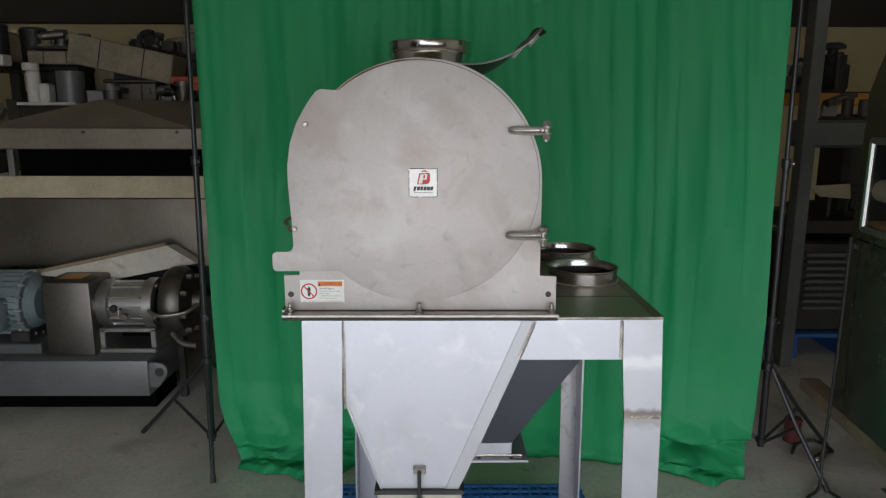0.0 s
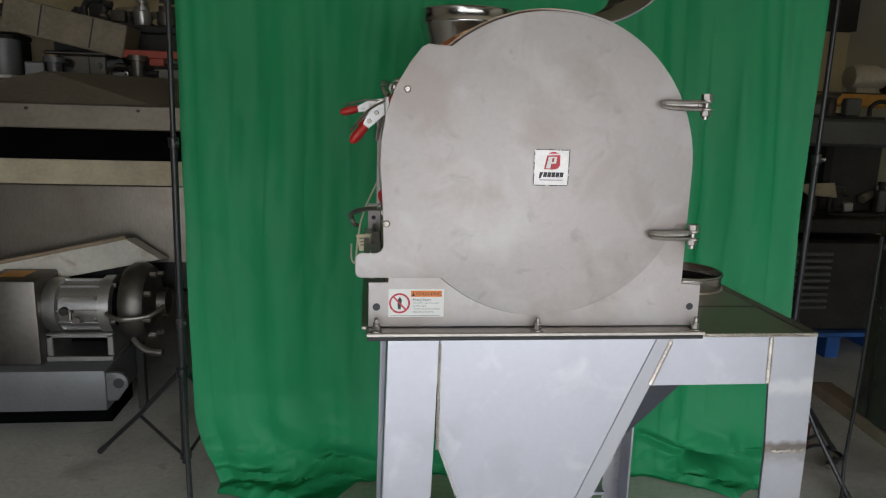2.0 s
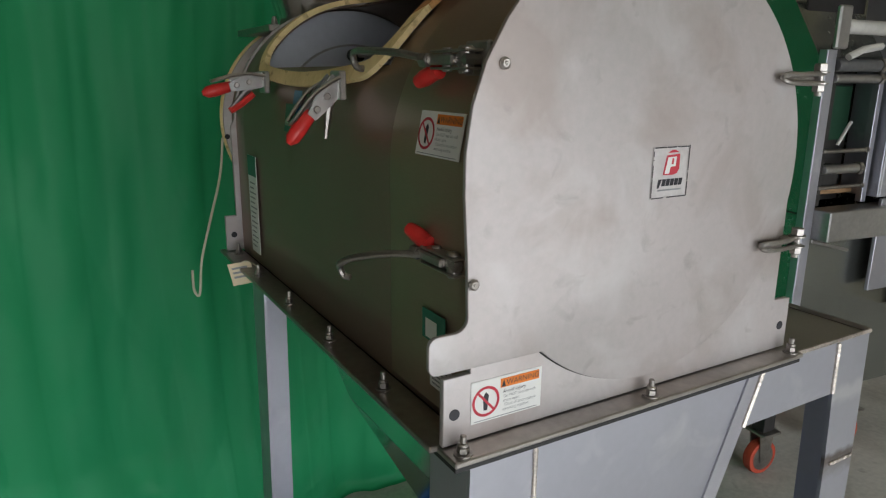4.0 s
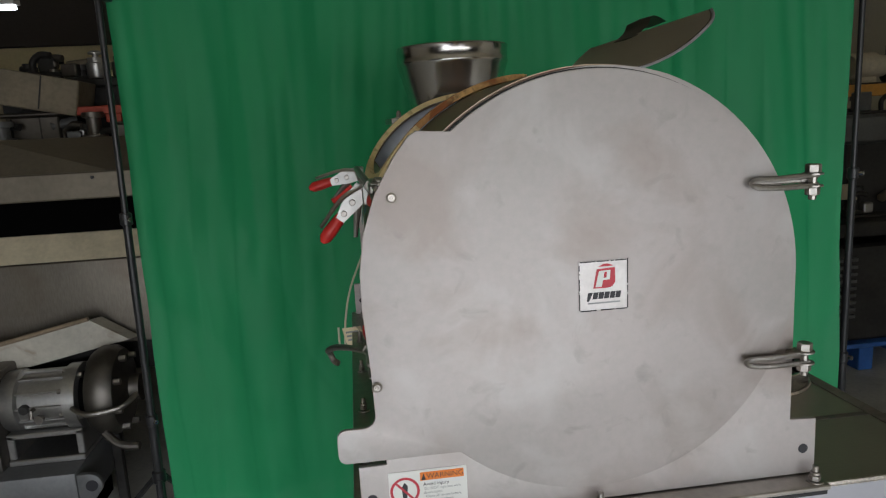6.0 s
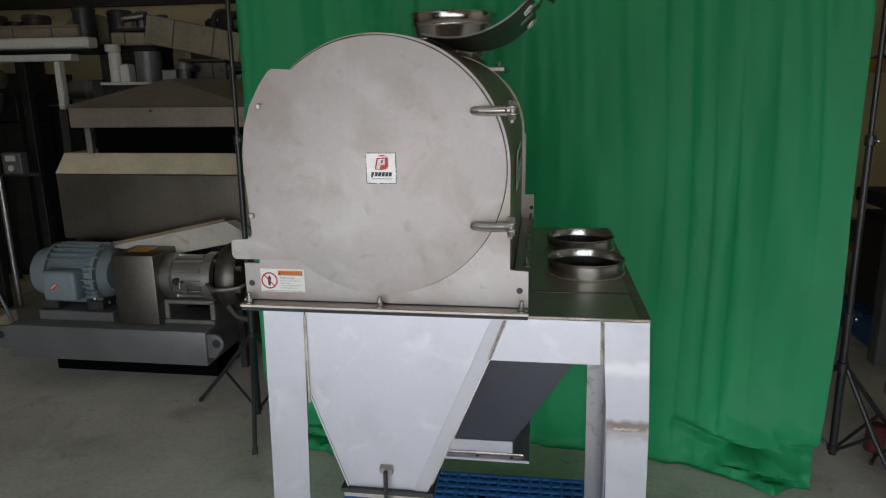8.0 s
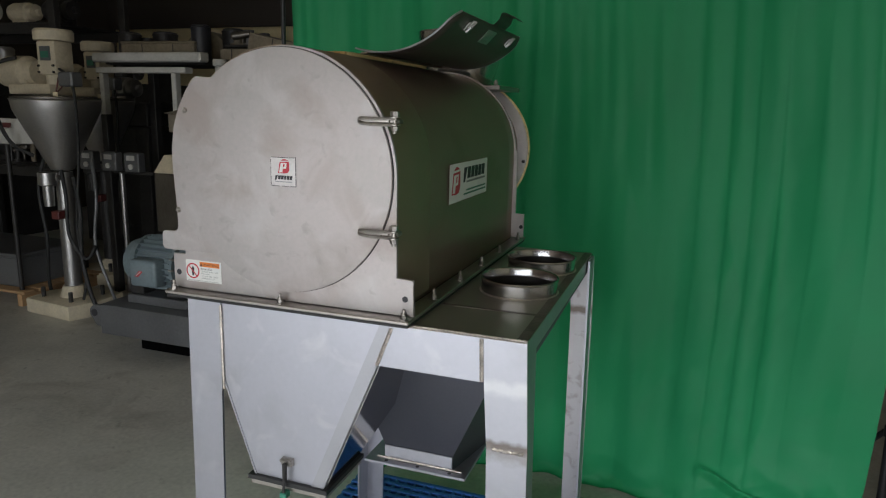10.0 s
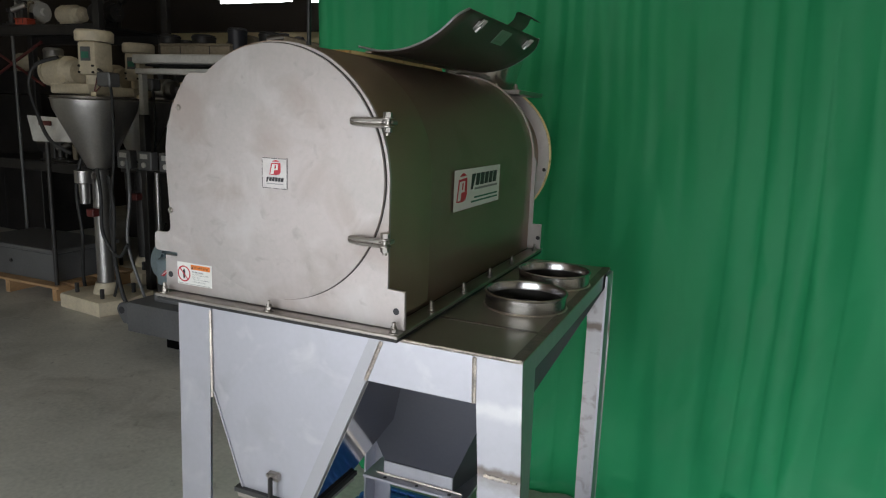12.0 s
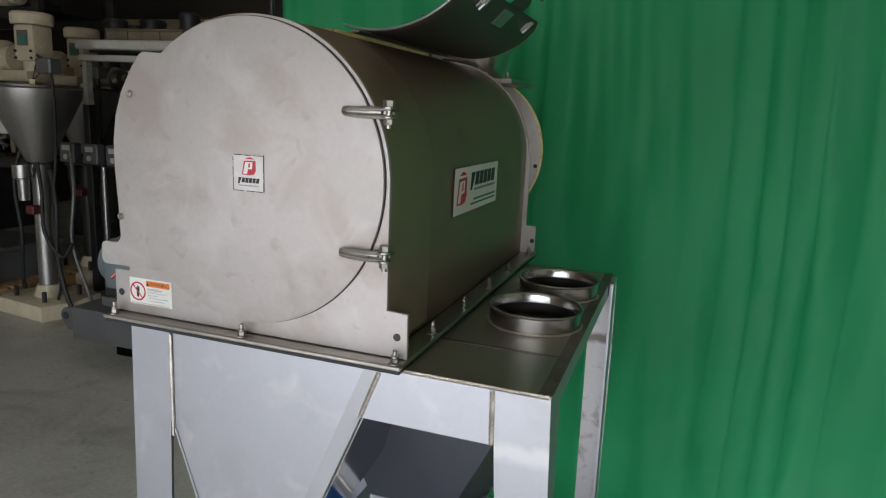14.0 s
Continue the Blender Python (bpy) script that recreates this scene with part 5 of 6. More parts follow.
for i in range(8):
    a = 2 * math.pi * i / 8 + 0.3
    part("flange_bolt", rod((gx1 - 0.052, 3.58 + 0.130 * math.cos(a), gz + 0.130 * math.sin(a)), (gx1 - 0.066, 3.58 + 0.130 * math.cos(a), gz + 0.130 * math.sin(a)), 0.010, 6), BOLT, gear)
part("sight_glass", rod((-1.70, 3.47, 0.60), (-1.70, 3.445, 0.60), 0.020, 14, bevel=0.004), DARKM, gear)
# solid black cylinder stands for the shaded gap in the lantern
part("lantern_shade", rod((gx1 + 0.001, 3.58, gz), (gx1 + 0.055, 3.58, gz), 0.105, 24), DEEP_SHADE, gear, "black cylinder standing for the shaded lantern gap")
part("guard_sticker", box(-2.00, -1.88, 3.50, 3.62, 0.7525, 0.7535, 0), YELLOWP, skid, "worn yellow sticker on the coupling guard")
part("grease_nipple", sweep([(-1.66, 3.45, 0.60), (-1.66, 3.425, 0.60), (-1.66, 3.42, 0.57)], 0.009, 8), STEELB, gear)
head = part("pump_head", lathe([(0.03, -1.47), (0.17, -1.45), (0.19, -1.42), (0.19, -1.37), (0.17, -1.34), (0.10, -1.33), (0.06, -1.31), (0.06, -1.27)], (0, 3.58, gz + 0.01), "x", 36), STEELB, skid, "round dull steel pump casing")
for i in range(8):
    a = 2 * math.pi * i / 8 + 0.2
    part("casing_nut", rod((-1.345, 3.58 + 0.155 * math.cos(a), gz + 0.155 * math.sin(a)), (-1.31, 3.58 + 0.155 * math.cos(a), gz + 0.155 * math.sin(a)), 0.014, 6), BOLT, head)
part("drain_pipe", sweep(bend([(-1.40, 3.45, 0.47), (-1.34, 3.43, 0.42), (-1.26, 3.42, 0.41)]), 0.018, 10), STEELB, head)
part("grab_rail", sweep(bend([(-1.50, 3.42, 0.60), (-1.42, 3.36, 0.59), (-1.30, 3.38, 0.60), (-1.25, 3.44, 0.63)]), 0.011, 8), BOLT, head)

# ---------------------------------------------------------------- hooded steel machine behind the pump
PANELM = mat("streaked_panel", (0.19, 0.17, 0.145), 0.36, 0.95, 0.2, 40, 0.05, 2.0, (6, 1, 1), stains=(((0.16, 0.13, 0.10), 3.0, 0.52, 0.6),))
hood = thing("hooded_machine", (-1.7, 4.3, 0), "large old stainless steel machine with a peaked hood", "machine")
HX0, HX1, HY0, HY1 = -2.57, -0.75, 3.76, 4.9
part("lower_panel", box(HX0, HX1, HY0, HY1, 0.76, 1.150, 0.006), PANELM, hood, "dull dark stainless panel")
bm = prism([(HY0, 1.152), (HY0 + 0.10, 1.262), (HY1, 1.262), (HY1, 1.152)], "x", HX0, HX1)
part("sloped_ledge", bm, CREAM, hood, "pale bevelled ledge")
# solid black box stands for the unlit opening under the hood
part("mouth_shade", box(HX0 + 0.22, HX1, HY0 + 0.105, HY1 - 0.05, 1.264, 1.415, 0.0), DEEP_SHADE, hood, "black box standing for the unlit opening")
part("corner_post", box(HX0 + 0.18, HX0 + 0.215, HY0 + 0.06, HY0 + 0.10, 1.263, 1.415, 0.003), STEELD, hood)
part("fascia", box(HX0 + 0.12, HX1, HY0 + 0.02, HY1, 1.417, 1.535, 0.006), HOODM, hood)
k = bmesh.new()
a = [k.verts.new(p) for p in ((HX0 + 0.10, HY0, 1.537), (-1.34, HY0, 1.537), (HX1, HY0 + 0.45, 1.537), (HX1, HY1, 1.537), (HX0 + 0.10, HY1, 1.537))]
t1, t2 = k.verts.new((-1.92, HY0 + 0.22, 1.69)), k.verts.new((-0.95, HY0 + 0.85, 1.675))
for f in ((a[0], a[1], t1), (a[1], a[2], t2, t1), (a[2], a[3], t2), (a[3], a[4], t1, t2), (a[4], a[0], t1), (a[4], a[3], a[2], a[1], a[0])):
    k.faces.new(f)
part("hood_roof", k, HOODM, hood, "peaked sheet metal hood", smooth=False)
for x in (-1.93, -1.42):
    part("hood_bolt", rod((x, HY0 + 0.018, 1.51), (x, HY0 + 0.008, 1.51), 0.007, 8), INK, hood)
for x in (HX0 + 0.1, HX1 - 0.1):
    for y in (HY0 + 0.1, HY1 - 0.1):
        part("leg", box(x - 0.04, x + 0.04, y - 0.04, y + 0.04, 0, 0.758, 0.004), DARKM, hood)
part("pan", box(HX0 + 0.05, HX1 - 0.05, HY0 + 0.1, HY1 - 0.1, 0.60, 0.758, 0.004), DARKM, hood)

flap = thing("feed_trough", (-1.7, 3.72, 0.0), "cream painted tapering trough resting behind the pump", "trough")
k = bmesh.new()
lo = [k.verts.new(p) for p in ((-2.246, 3.66, 0.740), (-1.475, 3.65, 0.905), (-1.323, 3.66, 0.802), (-1.829, 3.66, 0.699))]
hi = [k.verts.new((v.co.x + 0.02, 3.74, v.co.z - 0.01)) for v in lo]
k.faces.new(lo); k.faces.new(hi[::-1])
for i in range(4):
    k.faces.new((lo[i], lo[(i + 1) % 4], hi[(i + 1) % 4], hi[i]))
part("side_panel", k, TROUGH, flap)
part("rim_bar", sweep([(-2.28, 3.655, 0.737), (-1.88, 3.65, 0.822), (-1.475, 3.645, 0.912)], 0.010, 8), TIMBER, flap)
for x in (-2.2, -1.46):
    part("prop", box(x - 0.02, x + 0.02, 3.70, 3.735, 0, 0.73, 0.003), DARKM, flap)

# ---------------------------------------------------------------- cabinet machine on castors
cab = thing("cabinet_machine", (2.0, 2.5, 0), "dark stainless cabinet machine with a window, on red castors", "machine")
CXF, CYN, CYF = 1.71, 2.22, 2.74
outl = [(CYN, 0.37), (CYF, 0.37), (CYF, 1.69), (CYF - 0.12, 1.90), (CYN + 0.155, 1.90), (CYN, 1.66)]
win = (2.36, 2.655, 1.161, 1.513)
for seg in ([(CYN, 0.37), (CYF, 0.37), (CYF, 1.110), (CYN, 1.110)],
            [(CYN, 1.116), (CYF, 1.116), (CYF, win[2]), (CYN, win[2])],
            [(CYN, win[2]), (win[0], win[2]), (win[0], win[3]), (CYN, win[3])],
            [(win[1], win[2]), (CYF, win[2]), (CYF, win[3]), (win[1], win[3])],
            [(CYN, win[3]), (CYF, win[3]), (CYF, 1.69), (CYF - 0.12, 1.90), (CYN + 0.155, 1.90), (CYN, 1.66)]):
    part("side_panel", prism(seg, "x", CXF, CXF + 0.012), CAB, cab, "dark reflective steel side panel", smooth=False)
part("back_panel", box(CXF + 0.013, 2.4, CYF - 0.012, CYF, 0.37, 1.69, 0.001), CAB, cab)
part("far_panel", prism(outl, "x", 2.39, 2.40), CAB, cab)
part("roof", box(CXF + 0.013, 2.39, CYN + 0.155, CYF - 0.12, 1.89, 1.90, 0.001), CAB, cab)
skin("roof_slope", [(CXF + 0.013, CYF, 1.69), (2.39, CYF, 1.69), (2.39, CYF - 0.12, 1.90), (CXF + 0.013, CYF - 0.12, 1.90)], 0.008, CAB, cab)
skin("roof_slope", [(CXF + 0.013, CYN, 1.66), (2.39, CYN, 1.66), (2.39, CYN + 0.155, 1.90), (CXF + 0.013, CYN + 0.155, 1.90)], -0.008, CAB, cab)
part("floor_pan", box(CXF + 0.013, 2.39, CYN, CYF - 0.013, 0.37, 0.39, 0.001), CAB, cab)
wf = [(win[0], win[2]), (win[1], win[2]), (win[1], win[3]), (win[0], win[3])]
for p, q in zip(wf, wf[1:] + wf[:1]):
    part("window_frame", rod((CXF - 0.002, p[0], p[1]), (CXF - 0.002, q[0], q[1]), 0.014, 8), STEELD, cab)
for y, z in ((2.70, 1.08), (2.62, 1.86), (2.50, 1.86)):
    part("screw_head", rod((CXF, y, z), (CXF - 0.008, y, z), 0.012, 10, bevel=0.002), BOLT, cab)
part("corner_post", box(CXF - 0.004, CXF + 0.044, CYN - 0.035, CYN - 0.001, 0.37, 1.68, 0.003), SATIN, cab)
part("front_lower", box(CXF + 0.045, 2.39, CYN - 0.02, CYN - 0.005, 0.37, 1.02, 0.003), CAB, cab)
part("front_ledge", box(CXF + 0.045, 2.25, CYN - 0.10, CYN - 0.005, 1.02, 1.13, 0.004), STEELD, cab)
part("inner_back", box(CXF + 0.04, 2.05, CYN + 0.10, CYN + 0.11, 1.13, 1.88, 0.002), DARKM, cab)
# the curtain's reflection is put into this plate's colour
part("green_plate", box(CXF + 0.075, 2.03, CYN + 0.085, CYN + 0.095, 1.36, 1.56, 0.003), OLIVE, cab, "plate coloured dark green for the curtain's reflection")
for z, r, mt, a, b in ((1.205, 0.007, BOLT, 0.05, 0.27), (1.27, 0.018, STEELD, 0.06, 0.24), (1.335, 0.008, BOLT, 0.05, 0.27), (1.585, 0.016, STEELD, 0.05, 0.28), (1.63, 0.022, GREYM, 0.05, 0.27), (1.755, 0.024, WHITEP, 0.06, 0.28)):
    rl2 = part("roller", rod((CXF + a, CYN - 0.03, z), (CXF + b, CYN - 0.03, z), r, 16, bevel=0.003), mt, cab)
    part("end_nut", rod((CXF + b, CYN - 0.03, z), (CXF + b + 0.018, CYN - 0.03, z), r * 1.35, 6, bevel=0.001), BOLT, rl2)
part("linkage", sweep([(CXF + 0.08, CYN - 0.05, 1.655), (CXF + 0.14, CYN - 0.055, 1.68), (CXF + 0.24, CYN - 0.05, 1.695)], 0.013, 8), WHITEP, cab)
part("clamp_arm", box(CXF + 0.0, CXF + 0.06, CYN - 0.06, CYN - 0.04, 1.68, 1.82, 0.006), STEELD, cab)
part("short_lever", rod((CXF + 0.09, CYN - 0.05, 1.36), (CXF + 0.13, CYN - 0.06, 1.44), 0.006, 8), WHITEP, cab)
part("drive_motor", rod((CXF + 0.13, CYN + 0.03, 1.24), (CXF + 0.13, CYN - 0.01, 1.24), 0.05, 20, bevel=0.006), DARKM, cab)
part("side_rail", box(CXF + 0.045, CXF + 0.068, CYN - 0.03, CYN - 0.004, 1.14, 1.70, 0.002), DARKM, cab)
part("side_rail", box(2.005, 2.030, CYN - 0.03, CYN - 0.004, 1.14, 1.60, 0.002), SATIN, cab)
pf = part("perforated_panel", box(2.060, 2.90, CYN - 0.062, CYN - 0.050, 1.16, 1.98, 0.002), SATIN, cab, "bright perforated steel guard")
part("guard_flange", box(2.045, 2.0595, CYN - 0.062, CYN + 0.09, 1.16, 1.98, 0.002), SATIN, pf)
part("lower_guard", box(2.06, 2.90, CYN - 0.075, CYN - 0.060, 0.80, 1.155, 0.002), SATIN, cab)
for i in range(11):
    for j in range(5):
        x, z = 2.10 + 0.13 * j, 1.20 + 0.072 * i
        part("guard_hole", rod((x, CYN - 0.0635, z), (x, CYN - 0.0615, z), 0.011, 10), INK, pf)
        if (i + j) % 2:
            part("guard_bolt", rod((x + 0.055, CYN - 0.068, z), (x + 0.055, CYN - 0.0615, z), 0.011, 8, bevel=0.002), BOLT, pf)
part("lever", rod((CXF + 0.02, CYN - 0.06, 1.02), (CXF + 0.16, CYN - 0.10, 0.985), 0.006, 8), BOLT, cab)
part("red_button", rod((2.36, 2.10, 0.83), (2.36, 2.10, 0.90), 0.035, 16, bevel=0.004), REDP, cab)
part("control_box", box(2.26, 2.7, 2.02, 2.19, 0.70, 0.829, 0.006), CREAM, cab)
part("timber_beam", box(CXF - 0.01, CXF + 0.08, CYN + 0.02, CYF + 0.30, 0.315, 0.369, 0.004), TIMBER, cab, "raw timber beam under the cabinet")
for x, y in ((1.79, 2.30), (2.30, 2.30), (2.08, 2.68), (2.33, 2.68)):
    cs = part("castor", box(x - 0.05, x + 0.05, y - 0.05, y + 0.05, 0.186, 0.196, 0.002), BOLT, cab)
    part("castor_post", box(x - 0.03, x + 0.03, y - 0.03, y + 0.03, 0.197, 0.369, 0.002), DARKM, cab)
    part("fork", prism([(x - 0.04, 0.186), (x + 0.04, 0.186), (x + 0.02, 0.06), (x - 0.02, 0.06)], "y", y - 0.027, y - 0.023), BOLT, cs)
    part("fork", prism([(x - 0.04, 0.186), (x + 0.04, 0.186), (x + 0.02, 0.06), (x - 0.02, 0.06)], "y", y + 0.023, y + 0.027), BOLT, cs)
    wh = part("wheel", lathe([(0.01, -0.02), (0.055, -0.02), (0.055, 0.02), (0.01, 0.02)], (x, y, 0.076), "y", 24), BOLT, cs)
    part("tyre", lathe([(0.056, -0.02), (0.072, -0.018), (0.0755, 0), (0.072, 0.018), (0.056, 0.02)], (x, y, 0.076), "y", 28, close=True), REDP, wh, "red rubber tyre")

part("inner_roller", rod((1.80, 2.36, 1.30), (1.80, 2.72, 1.31), 0.045, 16, bevel=0.004), CREAM, cab)
part("inner_shelf", box(1.74, 2.36, 2.26, 2.72, 1.165, 1.185, 0.003), WOOD, cab)
part("inner_motor", rod((1.95, 2.45, 1.26), (1.95, 2.65, 1.26), 0.07, 18, bevel=0.01), STEELD, cab)
cab.rotation_euler = (0, 0, radians(-6))

cable = single("power_cable", sweep(bend([(1.712, 2.73, 1.12), (1.71, 2.725, 0.8), (1.705, 2.72, 0.45), (1.69, 2.71, 0.16), (1.66, 2.66, 0.03), (1.58, 2.60, 0.012), (1.60, 2.52, 0.012), (1.72, 2.55, 0.012), (1.70, 2.66, 0.012)]), 0.007, 8), RUBBER, "black cable hanging down the cabinet to the floor", "cable")


# ---------------------------------------------------------------- racking and loose machinery behind
def rack(name, x0, x1, y0, y1, levels, top, beam, label):
    r = thing(name, ((x0 + x1) / 2, (y0 + y1) / 2, 0), label, "rack")
    for x in (x0, x1):
        for y in (y0, y1):
            part("upright", box(x - 0.04, x + 0.04, y - 0.03, y + 0.03, 0, top, 0.004), DARKM, r)
    for z in levels:
        for y in (y0, y1):
            part("beam", box(x0 + 0.041, x1 - 0.041, y - 0.025, y + 0.025, z - 0.10, z - 0.012, 0.004), beam, r)
        n = max(3, int((x1 - x0) / 0.16))
        for i in range(n):
            a = x0 + 0.045 + (x1 - x0 - 0.09) * i / n
            part("deck_board", box(a, a + (x1 - x0 - 0.09) / n - 0.008, y0 - 0.02, y1 + 0.02, z - 0.011, z, 0.002), DARKM, r)
    return r


def crate(x, y, z, sx, sy, sz, turn, material, name, label, category, lid=True):
    """A folded sheet box with rim, seams and a lid line."""
    c = thing(name, (x, y, z), label, category)
    part("body", box(x - sx / 2, x + sx / 2, y - sy / 2, y + sy / 2, z, z + sz * 0.86, 0.006), material, c)
    if lid:
        part("lid", box(x - sx / 2 - 0.006, x + sx / 2 + 0.006, y - sy / 2 - 0.006, y + sy / 2 + 0.006, z + sz * 0.865, z + sz, 0.008), material, c)
    for i in (0.3, 0.72):
        part("seam_strip", box(x - sx / 2 + sx * i - 0.004, x - sx / 2 + sx * i + 0.004, y - sy / 2 - 0.003, y - sy / 2 - 0.0005, z + 0.01, z + sz * 0.84, 0.001), DARKM, c)
    c.rotation_euler = [radians(v) for v in turn]
    return c


def small_motor(x, y, z, r, length, axis, material, label, name="motor"):
    """A finned motor or gear head lying on a foot."""
    c = thing(name, (x, y, z), label, name)
    cz = z + r + 0.03
    prof = [(0.3 * r, 0), (0.85 * r, 0), (r, 0.12 * length), (r, 0.62 * length), (0.8 * r, 0.66 * length), (0.8 * r, 0.85 * length), (0.3 * r, 0.88 * length), (0.3 * r, length)]
    if axis == "z":
        part("body", lathe(prof, (x, y, z), "z", 24), material, c)
        part("top_cap", lathe([(0.2 * r, 0), (0.7 * r, 0), (0.7 * r, 0.2 * r), (0.4 * r, 0.35 * r)], (x, y, z + length), "z", 20), material, c)
    else:
        part("body", lathe(prof, (x, y, cz) if axis == "x" else (x, y, cz), axis, 24), material, c)
        part("foot", box(x + (0.1 * length if axis == "x" else -0.6 * r), x + (0.6 * length if axis == "x" else 0.6 * r), y + (-0.6 * r if axis == "x" else 0.1 * length), y + (0.6 * r if axis == "x" else 0.6 * length), z, cz - 0.6 * r, 0.004), material, c)
    return c


def canister(x, y, z, r, h, material, label, name="canister"):
    c = thing(name, (x, y, z), label, name)
    part("body", lathe([(0.9 * r, 0), (r, 0.03 * h), (r, 0.85 * h), (1.04 * r, 0.87 * h), (1.04 * r, 0.92 * h), (0.9 * r, 0.94 * h)], (x, y, z), "z", 26), material, c)
    part("lid", lathe([(0.95 * r, 0.941 * h), (0.95 * r, 0.97 * h), (0.7 * r, h), (0.1 * r, h)], (x, y, z), "z", 26), material, c)
    return c


def parts_pile(x, y, z, w, h, seed, label="heap of dark machine parts, pipes and valves"):
    """Odd machine parts leaning on one another: blocks, flanged pipes, elbows, plates."""
    rnd = random.Random(seed)
    c = thing("machine_parts", (x, y, z), label, "machine parts")
    tones = (DARKM, DARKM, GREYM, STEELB, STEELB, STEELD, DUSTY, DARKM)
    part("tray", box(x - w / 2, x + w / 2, y - 0.09, y + 0.09, z, z + 0.018, 0.003), DARKM, c)
    for i in range(7):
        px, py = x + (rnd.random() - 0.5) * w * 0.8, y + (rnd.random() - 0.5) * 0.12
        hh = h * (0.35 + 0.65 * rnd.random())
        m = rnd.choice(tones)
        kind = i % 4
        if kind == 0:
            r = 0.018 + 0.022 * rnd.random()
            part("flanged_pipe", lathe([(0.4 * r, 0), (1.7 * r, 0), (1.7 * r, 0.02), (r, 0.022), (r, hh - 0.03), (1.5 * r, hh - 0.028), (1.5 * r, hh), (0.5 * r, hh)], (px, py, z + 0.018), "z", 16), m, c)
        elif kind == 1:
            b = box(px - 0.03 - 0.04 * rnd.random(), px + 0.04, py - 0.03, py + 0.03, z + 0.018, z + 0.018 + hh * 0.7, 0.008)
            bmesh.ops.rotate(b, verts=b.verts, cent=(px, py, z + 0.02), matrix=Matrix.Rotation((rnd.random() - 0.5) * 0.5, 3, "Z"))
            part("gear_block", b, m, c)
        elif kind == 2:
            part("elbow", sweep(bend([(px, py, z + 0.02), (px, py, z + hh * 0.6), (px + 0.05, py - 0.01, z + hh * 0.9), (px + 0.11, py - 0.02, z + hh * 0.85)]), 0.014 + 0.012 * rnd.random(), 10), m, c)
        else:
            part("valve", rod((px - 0.05, py - 0.04, z + 0.05 + hh * 0.3), (px + 0.07, py + 0.02, z + 0.05 + hh * 0.5), 0.028, 12, bevel=0.004), m, c)
    return c


rack("pallet_rack", -2.75, -0.75, 4.55, 5.35, (1.66,), 1.70, DARKM, "dark steel rack with a board deck full of parts")
Z1 = 1.661
crate(-2.08, 4.72, 1.868, 0.66, 0.30, 0.22, (0, 12, 3), DUSTY, "duct_box", "tilted beige sheet metal duct box on the rack", "duct", lid=False)
crate(-2.02, 4.74, Z1, 0.34, 0.26, 0.17, (0, 0, 0), STEELB, "metal_case", "low grey metal case under the tilted duct", "case")
crate(-2.54, 4.80, 1.93, 0.34, 0.26, 0.10, (0, 0, 5), DUSTY, "tray_box", "shallow beige tray on stacked parts", "tray", lid=False)
crate(-2.56, 4.84, Z1, 0.30, 0.22, 0.265, (0, 0, 0), DARKM, "dark_case", "dark metal case on the rack", "case")
wp = thing("filling_head", (-2.60, 4.58, Z1), "white painted filling head with dark drum", "machine head")
part("column", rod((-2.62, 4.56, Z1), (-2.62, 4.56, 1.88), 0.042, 20, bevel=0.006), WHITEP, wp)
part("cap", rod((-2.63, 4.56, 1.881), (-2.63, 4.56, 1.93), 0.050, 20, bevel=0.006), WHITEP, wp)
part("side_block", box(-2.565, -2.50, 4.50, 4.60, Z1 + 0.01, 1.80, 0.012), WHITEP, wp)
part("drum", lathe([(0.03, 0), (0.085, 0), (0.085, 0.20), (0.03, 0.20)], (-2.40, 4.60, Z1 + 0.02), "z", 22), GREYM, wp)
part("base_tray", box(-2.70, -2.32, 4.48, 4.66, Z1 + 0.001, Z1 + 0.019, 0.003), WHITEP, wp)
crate(-1.72, 5.02, Z1, 0.44, 0.22, 0.36, (0, 0, -4), DARKM, "dark_case", "dark metal case stacked at the back of the rack", "case")
crate(-2.10, 5.05, Z1, 0.34, 0.24, 0.39, (0, 0, 2), DARKM, "dark_case", "tall dark case at the back of the rack", "case")
crate(-1.40, 4.70, Z1, 0.34, 0.28, 0.10, (0, 0, 0), STEELB, "metal_case", "low steel case beside the red rail", "case")
small_motor(-1.74, 4.98, 2.022, 0.055, 0.14, "z", STEELD, "upright motor on a dark case behind the duct")
small_motor(-1.60, 5.02, 2.022, 0.065, 0.15, "z", STEELB, "upright motor on a dark case behind the duct")
parts_pile(-1.80, 5.05, 2.022, 0.24, 0.12, 3)
parts_pile(-2.10, 5.05, 2.052, 0.32, 0.15, 8)
parts_pile(-1.46, 4.72, Z1 + 0.101, 0.30, 0.06, 61)
parts_pile(-1.75, 4.62, Z1, 0.26, 0.14, 62)
parts_pile(-2.54, 4.80, 2.031, 0.32, 0.15, 12)
parts_pile(-2.16, 4.58, Z1, 0.16, 0.13, 15)
rl = thing("red_rail", (-1.42, 4.62, 1.762), "red painted steel rail lying on the cases", "rail")
part("rail", box(-1.75, -1.05, 4.60, 4.64, 1.805, 1.850, 0.004), REDP, rl)
part("rail_foot", box(-1.60, -1.52, 4.59, 4.65, 1.762, 1.804, 0.003), REDP, rl)
part("rail_foot", box(-1.28, -1.20, 4.59, 4.65, 1.762, 1.804, 0.003), REDP, rl)

# conveyor frame with its white beam
cv = thing("conveyor_frame", (-3.3, 4.6, 0), "white painted conveyor frame crowded with parts", "conveyor")
part("top_beam", box(-3.86, -2.80, 4.55, 4.66, 1.915, 1.985, 0.010), WHITEP, cv)
